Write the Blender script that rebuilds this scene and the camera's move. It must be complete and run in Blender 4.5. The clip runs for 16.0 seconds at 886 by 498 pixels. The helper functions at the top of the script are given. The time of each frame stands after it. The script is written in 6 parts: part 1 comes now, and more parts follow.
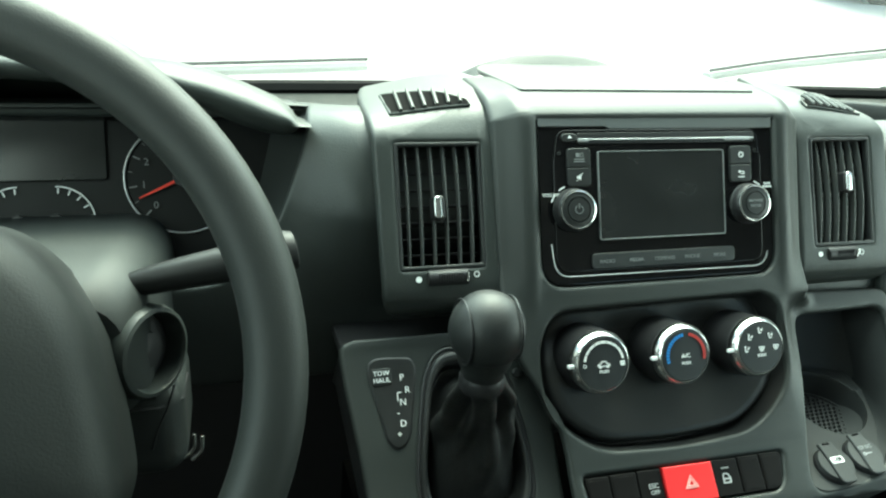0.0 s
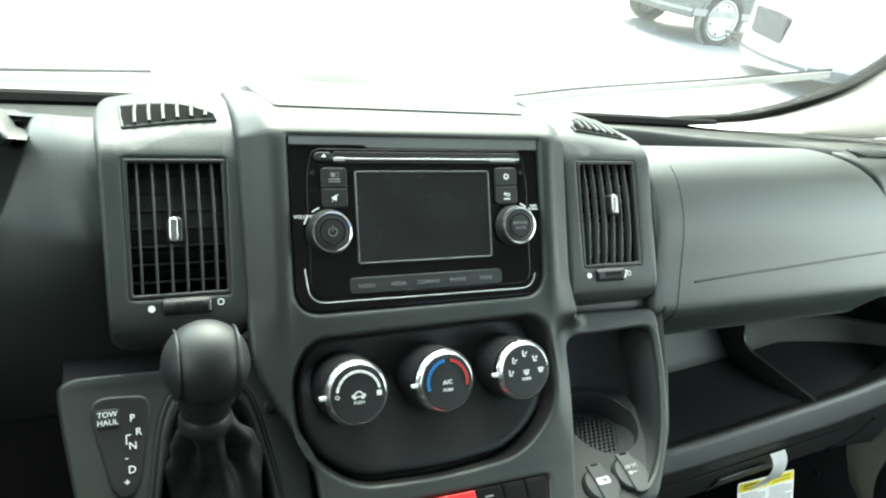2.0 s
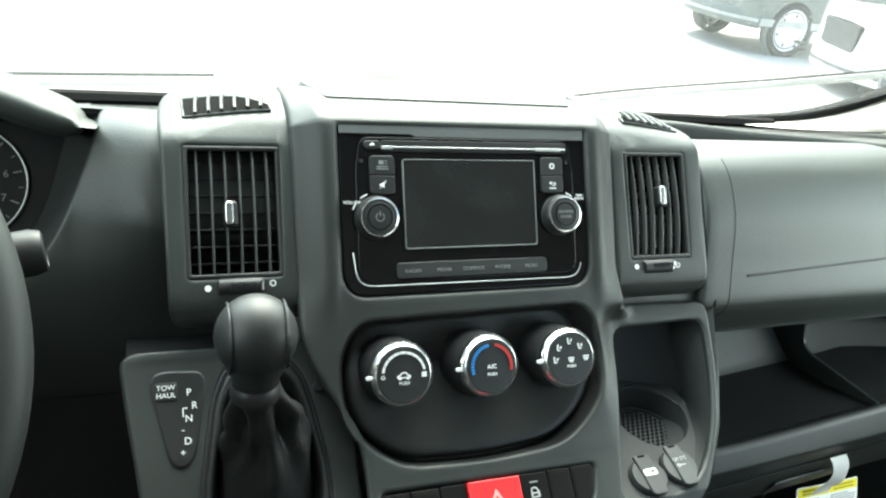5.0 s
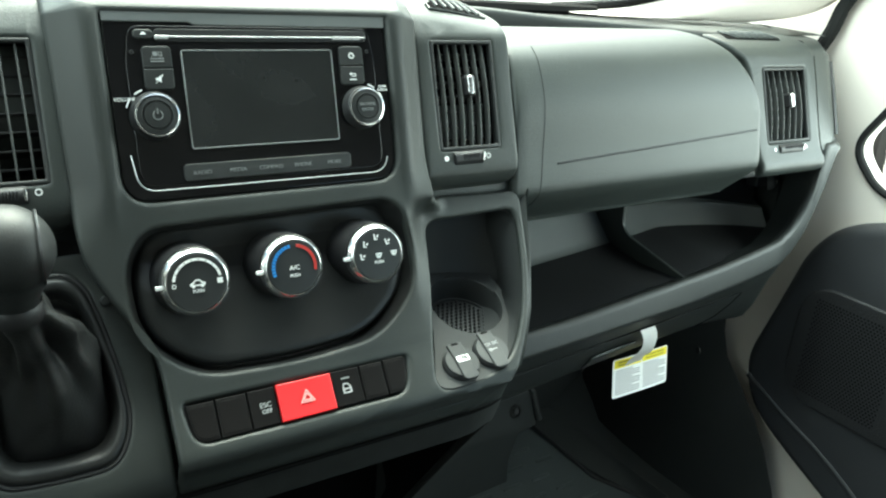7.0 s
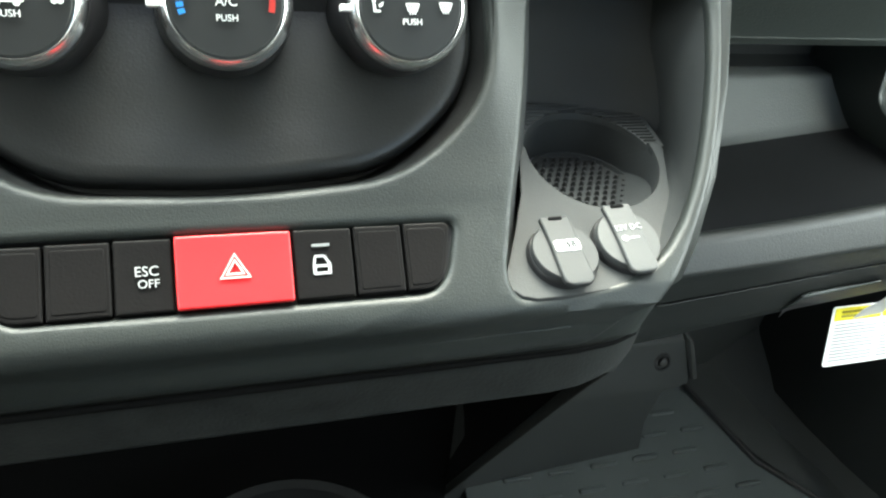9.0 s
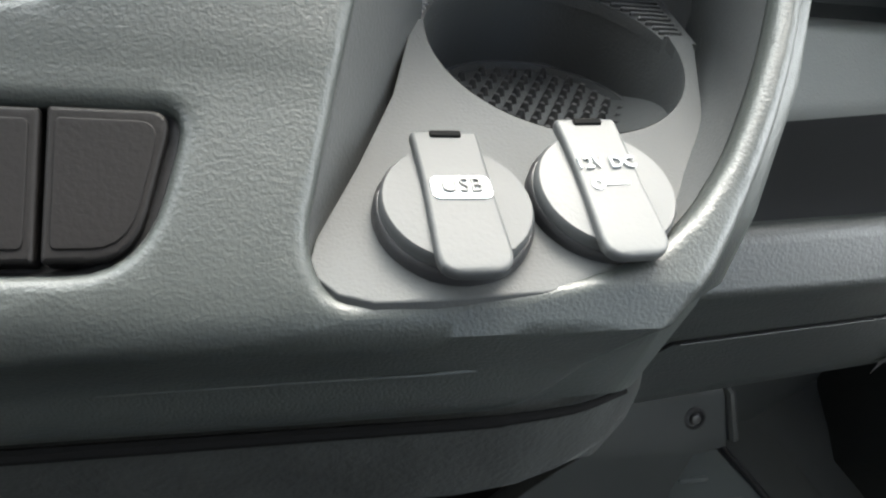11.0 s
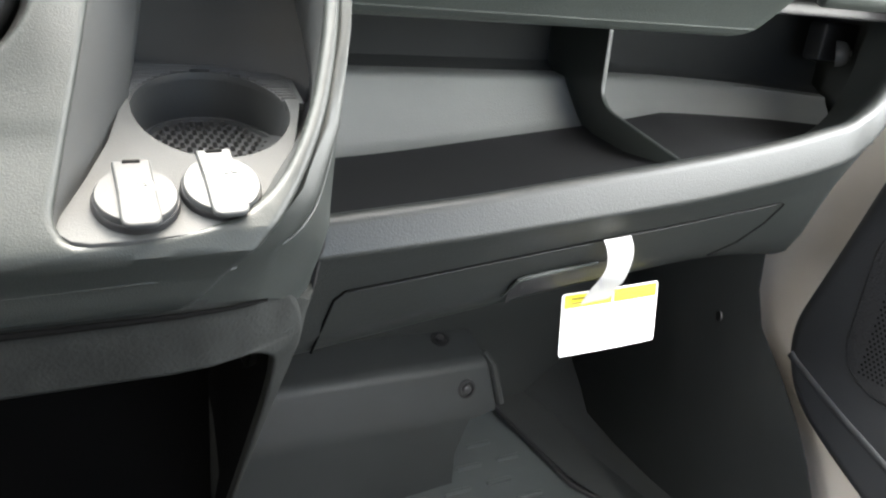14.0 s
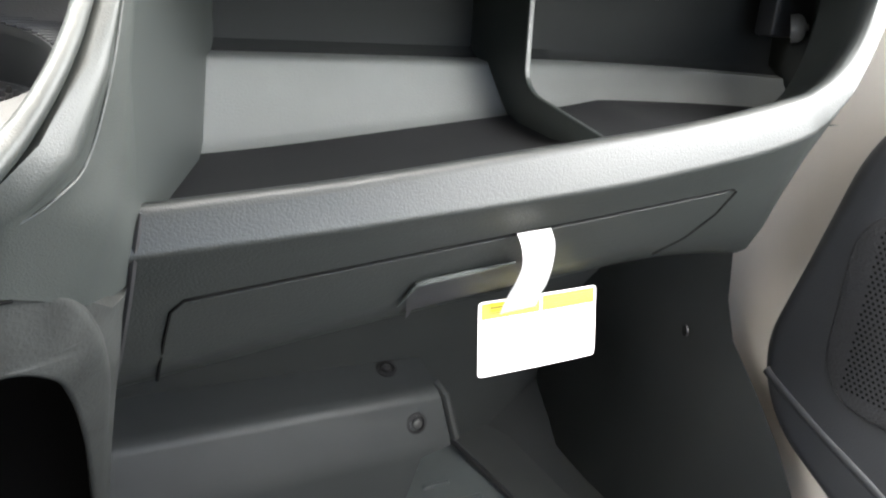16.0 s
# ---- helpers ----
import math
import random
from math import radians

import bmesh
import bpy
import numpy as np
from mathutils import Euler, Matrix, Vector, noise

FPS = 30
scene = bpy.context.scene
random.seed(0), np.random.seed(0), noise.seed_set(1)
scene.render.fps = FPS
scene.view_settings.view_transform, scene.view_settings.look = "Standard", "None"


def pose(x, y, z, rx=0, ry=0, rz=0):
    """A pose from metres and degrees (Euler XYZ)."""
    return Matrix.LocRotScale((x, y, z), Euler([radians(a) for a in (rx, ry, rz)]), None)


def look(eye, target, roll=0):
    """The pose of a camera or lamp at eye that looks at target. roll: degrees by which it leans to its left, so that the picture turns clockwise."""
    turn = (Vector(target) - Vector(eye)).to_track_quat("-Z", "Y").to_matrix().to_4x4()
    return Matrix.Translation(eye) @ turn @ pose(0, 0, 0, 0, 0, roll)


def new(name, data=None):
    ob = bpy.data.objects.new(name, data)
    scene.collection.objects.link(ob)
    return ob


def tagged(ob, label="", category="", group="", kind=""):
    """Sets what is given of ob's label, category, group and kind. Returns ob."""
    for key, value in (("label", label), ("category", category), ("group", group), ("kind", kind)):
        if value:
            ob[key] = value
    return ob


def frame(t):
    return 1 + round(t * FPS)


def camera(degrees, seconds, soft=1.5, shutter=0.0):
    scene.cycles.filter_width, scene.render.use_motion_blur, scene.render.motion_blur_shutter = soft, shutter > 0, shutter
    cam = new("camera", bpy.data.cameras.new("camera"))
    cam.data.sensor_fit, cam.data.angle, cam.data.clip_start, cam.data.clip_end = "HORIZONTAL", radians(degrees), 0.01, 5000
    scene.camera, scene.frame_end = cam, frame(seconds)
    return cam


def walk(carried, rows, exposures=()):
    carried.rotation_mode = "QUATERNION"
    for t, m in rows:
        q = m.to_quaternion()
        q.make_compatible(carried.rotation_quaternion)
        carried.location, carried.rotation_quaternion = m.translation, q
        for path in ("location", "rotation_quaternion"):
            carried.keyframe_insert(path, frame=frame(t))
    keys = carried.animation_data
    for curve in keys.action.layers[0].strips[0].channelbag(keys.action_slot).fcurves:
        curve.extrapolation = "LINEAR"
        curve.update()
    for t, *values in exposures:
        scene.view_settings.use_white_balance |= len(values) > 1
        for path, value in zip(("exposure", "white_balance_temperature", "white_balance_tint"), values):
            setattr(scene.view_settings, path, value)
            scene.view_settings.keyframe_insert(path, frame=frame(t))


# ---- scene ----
cam = camera(62.0, 16.0, soft=2.2)
# seconds, eye, target, roll
PATH = [
    (0, (-0.3273, -0.4918, 1.0273), (-0.1935, -0.0347, 0.8754), 2.06),
    (0.5, (-0.2965, -0.4869, 1.0252), (-0.1323, -0.0412, 0.8689), 1.98),
    (1, (-0.2711, -0.4887, 1.0217), (-0.0864, -0.0485, 0.8732), 2.72),
    (1.5, (-0.2497, -0.4927, 1.0276), (-0.0437, -0.0585, 0.8897), 4.20),
    (2, (-0.2346, -0.4953, 1.0239), (-0.0198, -0.0636, 0.8919), 4.52),
    (2.5, (-0.2270, -0.5141, 1.0060), (-0.0250, -0.0754, 0.8766), 4.08),
    (3, (-0.2313, -0.5170, 1.0047), (-0.0425, -0.0695, 0.8861), 4.17),
    (3.5, (-0.2334, -0.5165, 1.0028), (-0.0500, -0.0660, 0.8869), 4.10),
    (4, (-0.2294, -0.5185, 1.0032), (-0.0498, -0.0661, 0.8886), 3.67),
    (4.2, (-0.2304, -0.5152, 1.0021), (-0.0534, -0.0639, 0.8796), 3.57),
    (6.3, (-0.2237, -0.5164, 1.0117), (-0.0302, -0.0729, 0.8858), 2.88),
    (6.5, (-0.2147, -0.5159, 1.0089), (-0.0057, -0.0873, 0.8585), 3.11),
    (7, (-0.1751, -0.5256, 1.0023), (0.0746, -0.1332, 0.8188), 4.10),
    (7.5, (-0.1438, -0.5140, 0.9840), (0.1011, -0.1225, 0.7923), 3.56),
    (8, (-0.0986, -0.4545, 0.9345), (0.1115, -0.0586, 0.7129), 2.40),
    (8.5, (-0.0573, -0.3916, 0.8888), (0.1133, 0.0175, 0.6575), 2.83),
    (8.7, (-0.0379, -0.3674, 0.8667), (0.1197, 0.0451, 0.6320), 3.70),
    (10.8, (0.1003, -0.1952, 0.7281), (0.2238, 0.2325, 0.5006), 7.61),
    (11, (0.0992, -0.2060, 0.7405), (0.2213, 0.2276, 0.5235), 6.25),
    (11.5, (0.1044, -0.2232, 0.7547), (0.2220, 0.2126, 0.5398), 6.33),
    (12, (0.1043, -0.2273, 0.7601), (0.2233, 0.2086, 0.5460), 7.29),
    (12.5, (0.1104, -0.2377, 0.7653), (0.2304, 0.1970, 0.5493), 7.22),
    (13, (0.1144, -0.2645, 0.7688), (0.2437, 0.1719, 0.5618), 5.48),
    (13.5, (0.1203, -0.3069, 0.7834), (0.2851, 0.1225, 0.5871), 4.91),
    (14, (0.1150, -0.3710, 0.7840), (0.3365, 0.0374, 0.5990), 5.92),
    (14.5, (0.1440, -0.3716, 0.7540), (0.3602, 0.0457, 0.5831), 0.53),
    (15, (0.1741, -0.3534, 0.7471), (0.3867, 0.0629, 0.5697), 2.07),
    (15.5, (0.1992, -0.3424, 0.7482), (0.4200, 0.0751, 0.5840), 3.27),
    (16, (0.2096, -0.3403, 0.7376), (0.4355, 0.0757, 0.5768), 3.93),
]
EXPOSURES = [(0.0, 1.63, 6450, -19), (1.0, 1.80, 6480, -14), (2.0, 1.95, 6520, -7), (3.0, 1.95, 6550, -4), (6.3, 2.0, 6500, -8), (7.0, 1.90, 6500, -10), (8.0, 2.30, 6650, -8), (8.5, 2.78, 6780, -5), (11.0, 3.0, 6780, 8), (12.0, 2.70, 6900, 9), (13.0, 2.90, 7000, 10), (14.0, 3.65, 7100, 11), (16.0, 4.1, 7150, 12)]
# The cockpit is drawn up in the dashboard's own frame, which leans thirteen degrees ahead of the level ground outside.
LEAN = Matrix.Translation((0, 0, 0.9)) @ Matrix.Rotation(radians(-13), 4, "X") @ Matrix.Translation((0, 0, -0.9))
walk(cam, [(t, LEAN @ look(eye, target, roll)) for t, eye, target, roll in PATH], EXPOSURES)

# ---- light ----
world = bpy.data.worlds.new("overcast_sky")
scene.world = world
world.use_nodes = True
wn = world.node_tree.nodes
sky = wn.new("ShaderNodeTexSky")
sky.sky_type = "NISHITA"
sky.sun_disc = False
sky.sun_elevation, sky.sun_rotation = radians(52), radians(25)
sky.air_density, sky.dust_density, sky.ozone_density = 1.0, 5.0, 1.0
wn["Background"].inputs["Strength"].default_value = 0.15
world.node_tree.links.new(sky.outputs[0], wn["Background"].inputs["Color"])
sun_data = bpy.data.lights.new("sun", "SUN")
sun_data.energy, sun_data.angle, sun_data.color = 1.3, radians(25), (1.0, 0.97, 0.93)
sun = new("sun", sun_data)
sun.matrix_world = look((0, 0, 5), (-0.35, -1.0, 5 - 1.45))


def opening_light(name, size_x, size_y, power, eye, target, spread=180):
    """An area lamp set in one opening of the cab, in place of daylight."""
    d = bpy.data.lights.new(name, "AREA")
    d.shape, d.size, d.size_y, d.energy, d.color = "RECTANGLE", size_x, size_y, power, (0.93, 0.98, 1.0)
    d.spread = radians(spread)
    o = new(name, d)
    o.matrix_world = look(eye, target)
    return o


opening_light("windscreen_daylight", 1.5, 0.7, 11.4, (0, 0.32, 1.42), (0, -0.15, 0.75))
opening_light("passenger_window_daylight", 0.62, 0.42, 1.7, (0.872, -0.22, 0.95), (0.2, 0.1, 0.76))
opening_light("driver_window_daylight", 0.60, 0.50, 1.6, (-0.872, -0.26, 1.22), (-0.25, 0.05, 0.86))
# Unseen fill lamp, added behind to brighten the shelf and rail.
opening_light("rear_fill_light", 0.34, 0.32, 0.16, (0.68, -0.72, 0.74), (0.56, 0.2, 0.57), 72)


# ---- materials ----
def mat(name, color, rough=0.5, metal=0.0, grain=0.0, grain_size=900.0, vary=0.12, vary_size=9.0, spec=0.5, coat=0.0, dust=0.0, emit=0.0, grain_kind="noise"):
    m = bpy.data.materials.new(name)
    m.use_nodes = True
    n, l = m.node_tree.nodes, m.node_tree.links
    b = n["Principled BSDF"]
    b.inputs["Metallic"].default_value = metal
    b.inputs["Specular IOR Level"].default_value = spec
    b.inputs["Coat Weight"].default_value = coat
    b.inputs["Coat Roughness"].default_value = 0.05
    co = n.new("ShaderNodeTexCoord")
    big = n.new("ShaderNodeTexNoise")
    big.inputs["Scale"].default_value, big.inputs["Detail"].default_value = vary_size, 6.0
    l.new(co.outputs["Object"], big.inputs["Vector"])
    ramp = n.new("ShaderNodeMapRange")
    ramp.inputs["From Min"].default_value, ramp.inputs["From Max"].default_value = 0.3, 0.7
    ramp.inputs["To Min"].default_value, ramp.inputs["To Max"].default_value = 1.0 - vary, 1.0 + vary
    l.new(big.outputs["Fac"], ramp.inputs["Value"])
    mix = n.new("ShaderNodeMix")
    mix.data_type, mix.blend_type = "RGBA", "MULTIPLY"
    mix.inputs["Factor"].default_value = 1.0
    mix.inputs["A"].default_value = (*color, 1)
    l.new(ramp.outputs[0], mix.inputs["B"])
    l.new(mix.outputs["Result"], b.inputs["Base Color"])
    rr_ = n.new("ShaderNodeMapRange")
    rr_.inputs["To Min"].default_value, rr_.inputs["To Max"].default_value = max(rough - 0.06, 0.02), min(rough + 0.06, 1)
    l.new(big.outputs["Fac"], rr_.inputs["Value"])
    l.new(rr_.outputs[0], b.inputs["Roughness"])
    if grain:
        if grain_kind == "noise":
            g = n.new("ShaderNodeTexNoise")
            g.inputs["Detail"].default_value = 3.0
            out = g.outputs["Fac"]
        else:
            g = n.new("ShaderNodeTexVoronoi")
            out = g.outputs["Distance"]
        g.inputs["Scale"].default_value = grain_size
        l.new(co.outputs["Object"], g.inputs["Vector"])
        bp = n.new("ShaderNodeBump")
        bp.inputs["Strength"].default_value, bp.inputs["Distance"].default_value = grain, 0.0006
        l.new(out, bp.inputs["Height"])
        l.new(bp.outputs[0], b.inputs["Normal"])
    if emit:
        b.inputs["Emission Color"].default_value = (*color, 1)
        b.inputs["Emission Strength"].default_value = emit
    return m


DASH = mat("grained_dash_plastic", (0.027, 0.0315, 0.0293), 0.43, grain=0.38, grain_size=760, spec=0.44)
DASH_DARK = mat("dark_dash_plastic", (0.022, 0.025, 0.024), 0.55, grain=0.3, grain_size=1100, spec=0.35)
# Paler than the dash: the light on the shelf's back is in this colour.
SHELF_LIT = mat("lit_shelf_plastic", (0.125, 0.130, 0.125), 0.5, grain=0.5, grain_size=600, spec=0.4)
LOWDASH = mat("lower_dash_plastic", (0.0140, 0.0158, 0.0150), 0.42, grain=0.4, grain_size=760, spec=0.35)
CONSOLE = mat("console_plastic", (0.0226, 0.0260, 0.0244), 0.46, grain=0.3, grain_size=1300, spec=0.38)
SOFT = mat("soft_pad_plastic", (0.032, 0.038, 0.035), 0.45, grain=0.45, grain_size=650)
BLACK = mat("black_plastic", (0.012, 0.012, 0.013), 0.45, grain=0.15)
GLOSS = mat("piano_black", (0.004, 0.004, 0.0045), 0.08, vary=0.05, spec=0.3, coat=0.15)
CHROME = mat("satin_chrome", (0.75, 0.76, 0.76), 0.22, metal=1.0, vary=0.05)
WHITE = mat("white_marking", (0.75, 0.77, 0.76), 0.5, vary=0.04)
RUBBER = mat("black_rubber", (0.009, 0.0095, 0.0095), 0.7, spec=0.2, grain=0.3, grain_size=500)
LEATHER = mat("black_leather", (0.012, 0.0125, 0.0125), 0.42, grain=0.25, grain_size=420, grain_kind="voronoi")
BEIGE = mat("beige_trim", (0.66, 0.61, 0.55), 0.65, grain=0.2, grain_size=700, vary=0.05)
GREYCAP = mat("grey_cap_plastic", (0.045, 0.0475, 0.0475), 0.55, spec=0.3, grain=0.1)
RECESS = mat("recess_plastic", (0.013, 0.0135, 0.0135), 0.55, grain=0.15, spec=0.3)
# Near-black colour that stands in for the shade inside openings and gaps.
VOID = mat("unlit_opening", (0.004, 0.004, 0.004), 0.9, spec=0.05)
POCKET = mat("pocket_liner_plastic", (0.030, 0.032, 0.032), 0.5, grain=0.25, grain_size=1200)


# ---- building tools ----
def thing(name, label="", category="", group="", kind="", at=(0, 0, 0)):
    o = new(name)
    o.empty_display_size = 0.02
    o.location = LEAN @ Vector(at)
    bpy.context.view_layer.update()
    return tagged(o, label, category, group, kind)


def smooth(me, angle=38):
    for p in me.polygons:
        p.use_smooth = True
    me.set_sharp_from_angle(angle=radians(angle))
    return me


def part(name, data, material, parent=None, label="", m=None, angle=38, level=False):
    """Links a bmesh or a mesh as one mesh object. The data is in the dashboard's frame, or placed there by m; level: in the world's."""
    if isinstance(data, bmesh.types.BMesh):
        me = bpy.data.meshes.new(name)
        data.normal_update()
        data.to_mesh(me)
        data.free()
    else:
        me = data
    if m is not None:
        me.transform(m)
    if not level:
        me.transform(LEAN)
    root = parent
    while root is not None and root.parent is not None:
        root = root.parent
    if root is not None:
        me.transform(Matrix.Translation(-root.location))
    smooth(me, angle)
    me.materials.clear()
    me.materials.append(material)
    o = new(name, me)
    if parent is not None:
        o.parent = parent
    if len(me.polygons) < 700:
        even = o.modifiers.new("even_normals", "WEIGHTED_NORMAL")
        even.keep_sharp, even.weight = True, 60
    return tagged(o, label)


def solo(name, data, material, label, category, group="", kind="", m=None, angle=38, level=False):
    return tagged(part(name, data, material, None, "", m, angle, level), label, category, group, kind)


def facing(x, y, z, tilt, turn=0.0):
    """A frame whose u goes right, v up and w out to the cab; tilt leans the top ahead, turn swings it about the upright."""
    t = radians(tilt)
    r = Matrix(((1, 0, 0), (0, math.sin(t), -math.cos(t)), (0, math.cos(t), math.sin(t)))).to_4x4()
    return Matrix.Translation((x, y, z)) @ Matrix.Rotation(radians(turn), 4, "Z") @ r


def rrect(cx, cy, w, h, r, seg=6):
    """A rounded rectangle; r is one radius or four (top right, top left, bottom left, bottom right)."""
    r = (r,) * 4 if isinstance(r, (int, float)) else r
    pts = []
    for k, (sx, sy) in enumerate(((1, 1), (-1, 1), (-1, -1), (1, -1))):
        q = max(r[k], 1e-5)
        ox, oy = cx + sx * (w / 2 - q), cy + sy * (h / 2 - q)
        for i in range(seg + 1):
            a = math.pi / 2 * (k + i / seg)
            pts.append((ox + q * math.cos(a), oy + q * math.sin(a)))
    return pts


def circle(cx, cy, r, seg=32):
    return [(cx + r * math.cos(2 * math.pi * i / seg), cy + r * math.sin(2 * math.pi * i / seg)) for i in range(seg)]


def round_off(pts, r, seg=5):
    """Rounds the corners of a polygon; r is one radius or one for each corner."""
    n, out = len(pts), []
    r = [r] * n if isinstance(r, (int, float)) else r
    for i in range(n):
        p, a, b = Vector(pts[i]), Vector(pts[i - 1]), Vector(pts[(i + 1) % n])
        da, db = (a - p), (b - p)
        k = min(r[i], da.length * 0.49, db.length * 0.49)
        if k < 1e-5:
            out.append(tuple(p))
            continue
        s, e = p + da.normalized() * k, p + db.normalized() * k
        for j in range(seg + 1):
            t = j / seg
            out.append(tuple(s * (1 - t) ** 2 + p * 2 * t * (1 - t) + e * t * t))
    return out


def plate(outer, holes=(), thick=0.004, bevel=0.001, res=2, cuts_u=(), cuts_v=(), bend=None):
    """A flat plate with holes and rounded edges: u, v in its plane, w from -thick (back) to 0 (front). bend maps (u, v, w)."""
    cu = bpy.data.curves.new("outline", "CURVE")
    cu.dimensions, cu.fill_mode = "2D", "BOTH"
    cu.bevel_depth, cu.bevel_resolution = bevel, res
    cu.offset = -bevel
    cu.extrude = max(thick / 2 - bevel, 1e-5)
    for ring in (outer, *holes):
        sp = cu.splines.new("POLY")
        sp.points.add(len(ring) - 1)
        for q, (x, y) in zip(sp.points, ring):
            q.co = (x, y, 0, 1)
        sp.use_cyclic_u = True
    ob = new("outline", cu)
    dg = bpy.context.evaluated_depsgraph_get()
    me = bpy.data.meshes.new_from_object(ob.evaluated_get(dg))
    bpy.data.objects.remove(ob)
    bpy.data.curves.remove(cu)
    bm = bmesh.new()
    bm.from_mesh(me)
    bpy.data.meshes.remove(me)
    bmesh.ops.remove_doubles(bm, verts=bm.verts, dist=1e-6)
    for axis, cuts in ((0, cuts_u), (1, cuts_v)):
        for c in cuts:
            co, no = [0, 0, 0], [0, 0, 0]
            co[axis], no[axis] = c, 1
            bmesh.ops.bisect_plane(bm, geom=bm.verts[:] + bm.edges[:] + bm.faces[:], dist=1e-7, plane_co=co, plane_no=no)
    for v in bm.verts:
        v.co.z -= thick / 2
        if bend:
            v.co = bend(*v.co)
    return bm


def steps(a, b, n):
    return [a + (b - a) * i / n for i in range(n + 1)]


def add_grid(bm, rows, close_u=False):
    """Joins rows of points into quads."""
    vs = [[bm.verts.new(p) for p in row] for row in rows]
    for a, b in zip(vs, vs[1:]):
        n = len(a)
        for i in range(n if close_u else n - 1):
            bm.faces.new((a[i], a[(i + 1) % n], b[(i + 1) % n], b[i]))
    return vs


def grid(rows, close_u=False, thick=0.0, flip=False):
    bm = bmesh.new()
    add_grid(bm, rows, close_u)
    if flip:
        bmesh.ops.reverse_faces(bm, faces=bm.faces)
    if thick:
        bmesh.ops.solidify(bm, geom=bm.faces[:], thickness=thick)
    bmesh.ops.recalc_face_normals(bm, faces=bm.faces) if thick else None
    return bm


def lathe(profile, seg=40, cap=True):
    """Turns (radius, height) pairs about w."""
    bm = bmesh.new()
    rows = [[(r * math.cos(2 * math.pi * i / seg), r * math.sin(2 * math.pi * i / seg), h) for i in range(seg)] for r, h in profile]
    vs = add_grid(bm, rows, True)
    if cap:
        for row in (vs[0], vs[-1]):
            bm.faces.new(row)
    bmesh.ops.recalc_face_normals(bm, faces=bm.faces)
    return bm


def box(cx, cy, cz, sx, sy, sz, bevel=0.002, seg=2):
    bm = bmesh.new()
    bmesh.ops.create_cube(bm, size=1.0, matrix=Matrix.Translation((cx, cy, cz)) @ Matrix.Diagonal((sx, sy, sz, 1)))
    if bevel:
        bmesh.ops.bevel(bm, geom=bm.edges[:], offset=bevel, segments=seg, profile=0.5, affect="EDGES")
    return bm


def merge(*bms):
    out = bmesh.new()
    for b in bms:
        me = bpy.data.meshes.new("tmp")
        b.to_mesh(me)
        b.free()
        out.from_mesh(me)
        bpy.data.meshes.remove(me)
    return out


def moved(bm, m):
    bmesh.ops.transform(bm, matrix=m, verts=bm.verts)
    return bm


def spline(pts, n):
    """A smooth line of n + 1 points through the given ones."""
    p = [Vector(q) for q in pts]
    p = [2 * p[0] - p[1]] + p + [2 * p[-1] - p[-2]]
    out = []
    for k in range(n + 1):
        f = k / n * (len(p) - 3)
        i = min(int(f), len(p) - 4)
        t = f - i
        a, b, c, d = p[i : i + 4]
        out.append(0.5 * (2 * b + (c - a) * t + (2 * a - 5 * b + 4 * c - d) * t * t + (3 * b - a - 3 * c + d) * t**3))
    return out


def tube(path, radius, seg=14, closed=False, flat=1.0, caps=True):
    """Sweeps a round or flattened section along a line; radius is one number or one for each point."""
    p = [Vector(q) for q in path]
    n = len(p)
    rad = [radius] * n if isinstance(radius, (int, float)) else radius
    bm, rows, side = bmesh.new(), [], None
    for i in range(n):
        t = (p[(i + 1) % n] - p[i - 1]) if closed else (p[min(i + 1, n - 1)] - p[max(i - 1, 0)])
        t.normalize()
        if side is None:
            side = t.cross(Vector((0, 0, 1)) if abs(t.z) < 0.9 else Vector((1, 0, 0))).normalized()
        side = (side - t * side.dot(t)).normalized()
        up = side.cross(t)
        rows.append([p[i] + rad[i] * (math.cos(2 * math.pi * k / seg) * side + flat * math.sin(2 * math.pi * k / seg) * up) for k in range(seg)])
    if closed:
        rows.append(rows[0])
    vs = add_grid(bm, rows, True)
    if closed:
        bmesh.ops.remove_doubles(bm, verts=bm.verts, dist=1e-6)
    elif caps:
        bm.faces.new(vs[0]), bm.faces.new(vs[-1])
    bmesh.ops.recalc_face_normals(bm, faces=bm.faces)
    return bm


def writing(text, size, align="CENTER", depth=0.0003, squeeze=1.0):
    """Letters of the built-in font in the u, v plane, standing proud by depth."""
    cu = bpy.data.curves.new("letters", "FONT")
    cu.body, cu.size, cu.align_x, cu.align_y, cu.extrude = text, size, align, "CENTER", depth
    cu.resolution_u = 3
    ob = new("letters", cu)
    dg = bpy.context.evaluated_depsgraph_get()
    me = bpy.data.meshes.new_from_object(ob.evaluated_get(dg))
    bpy.data.objects.remove(ob)
    bpy.data.curves.remove(cu)
    bm = bmesh.new()
    bm.from_mesh(me)
    bpy.data.meshes.remove(me)
    for v in bm.verts:
        v.co.x *= squeeze
    return bm


def arc_bar(r0, r1, a0, a1, thick=0.0004, seg=20):
    """A flat band of a ring between two angles in degrees."""
    pts = [(r1 * math.cos(radians(a)), r1 * math.sin(radians(a))) for a in steps(a0, a1, seg)]
    pts += [(r0 * math.cos(radians(a)), r0 * math.sin(radians(a))) for a in steps(a1, a0, seg)]
    return moved(plate(pts, thick=thick, bevel=0.00005, res=0), Matrix.Translation((0, 0, thick)))


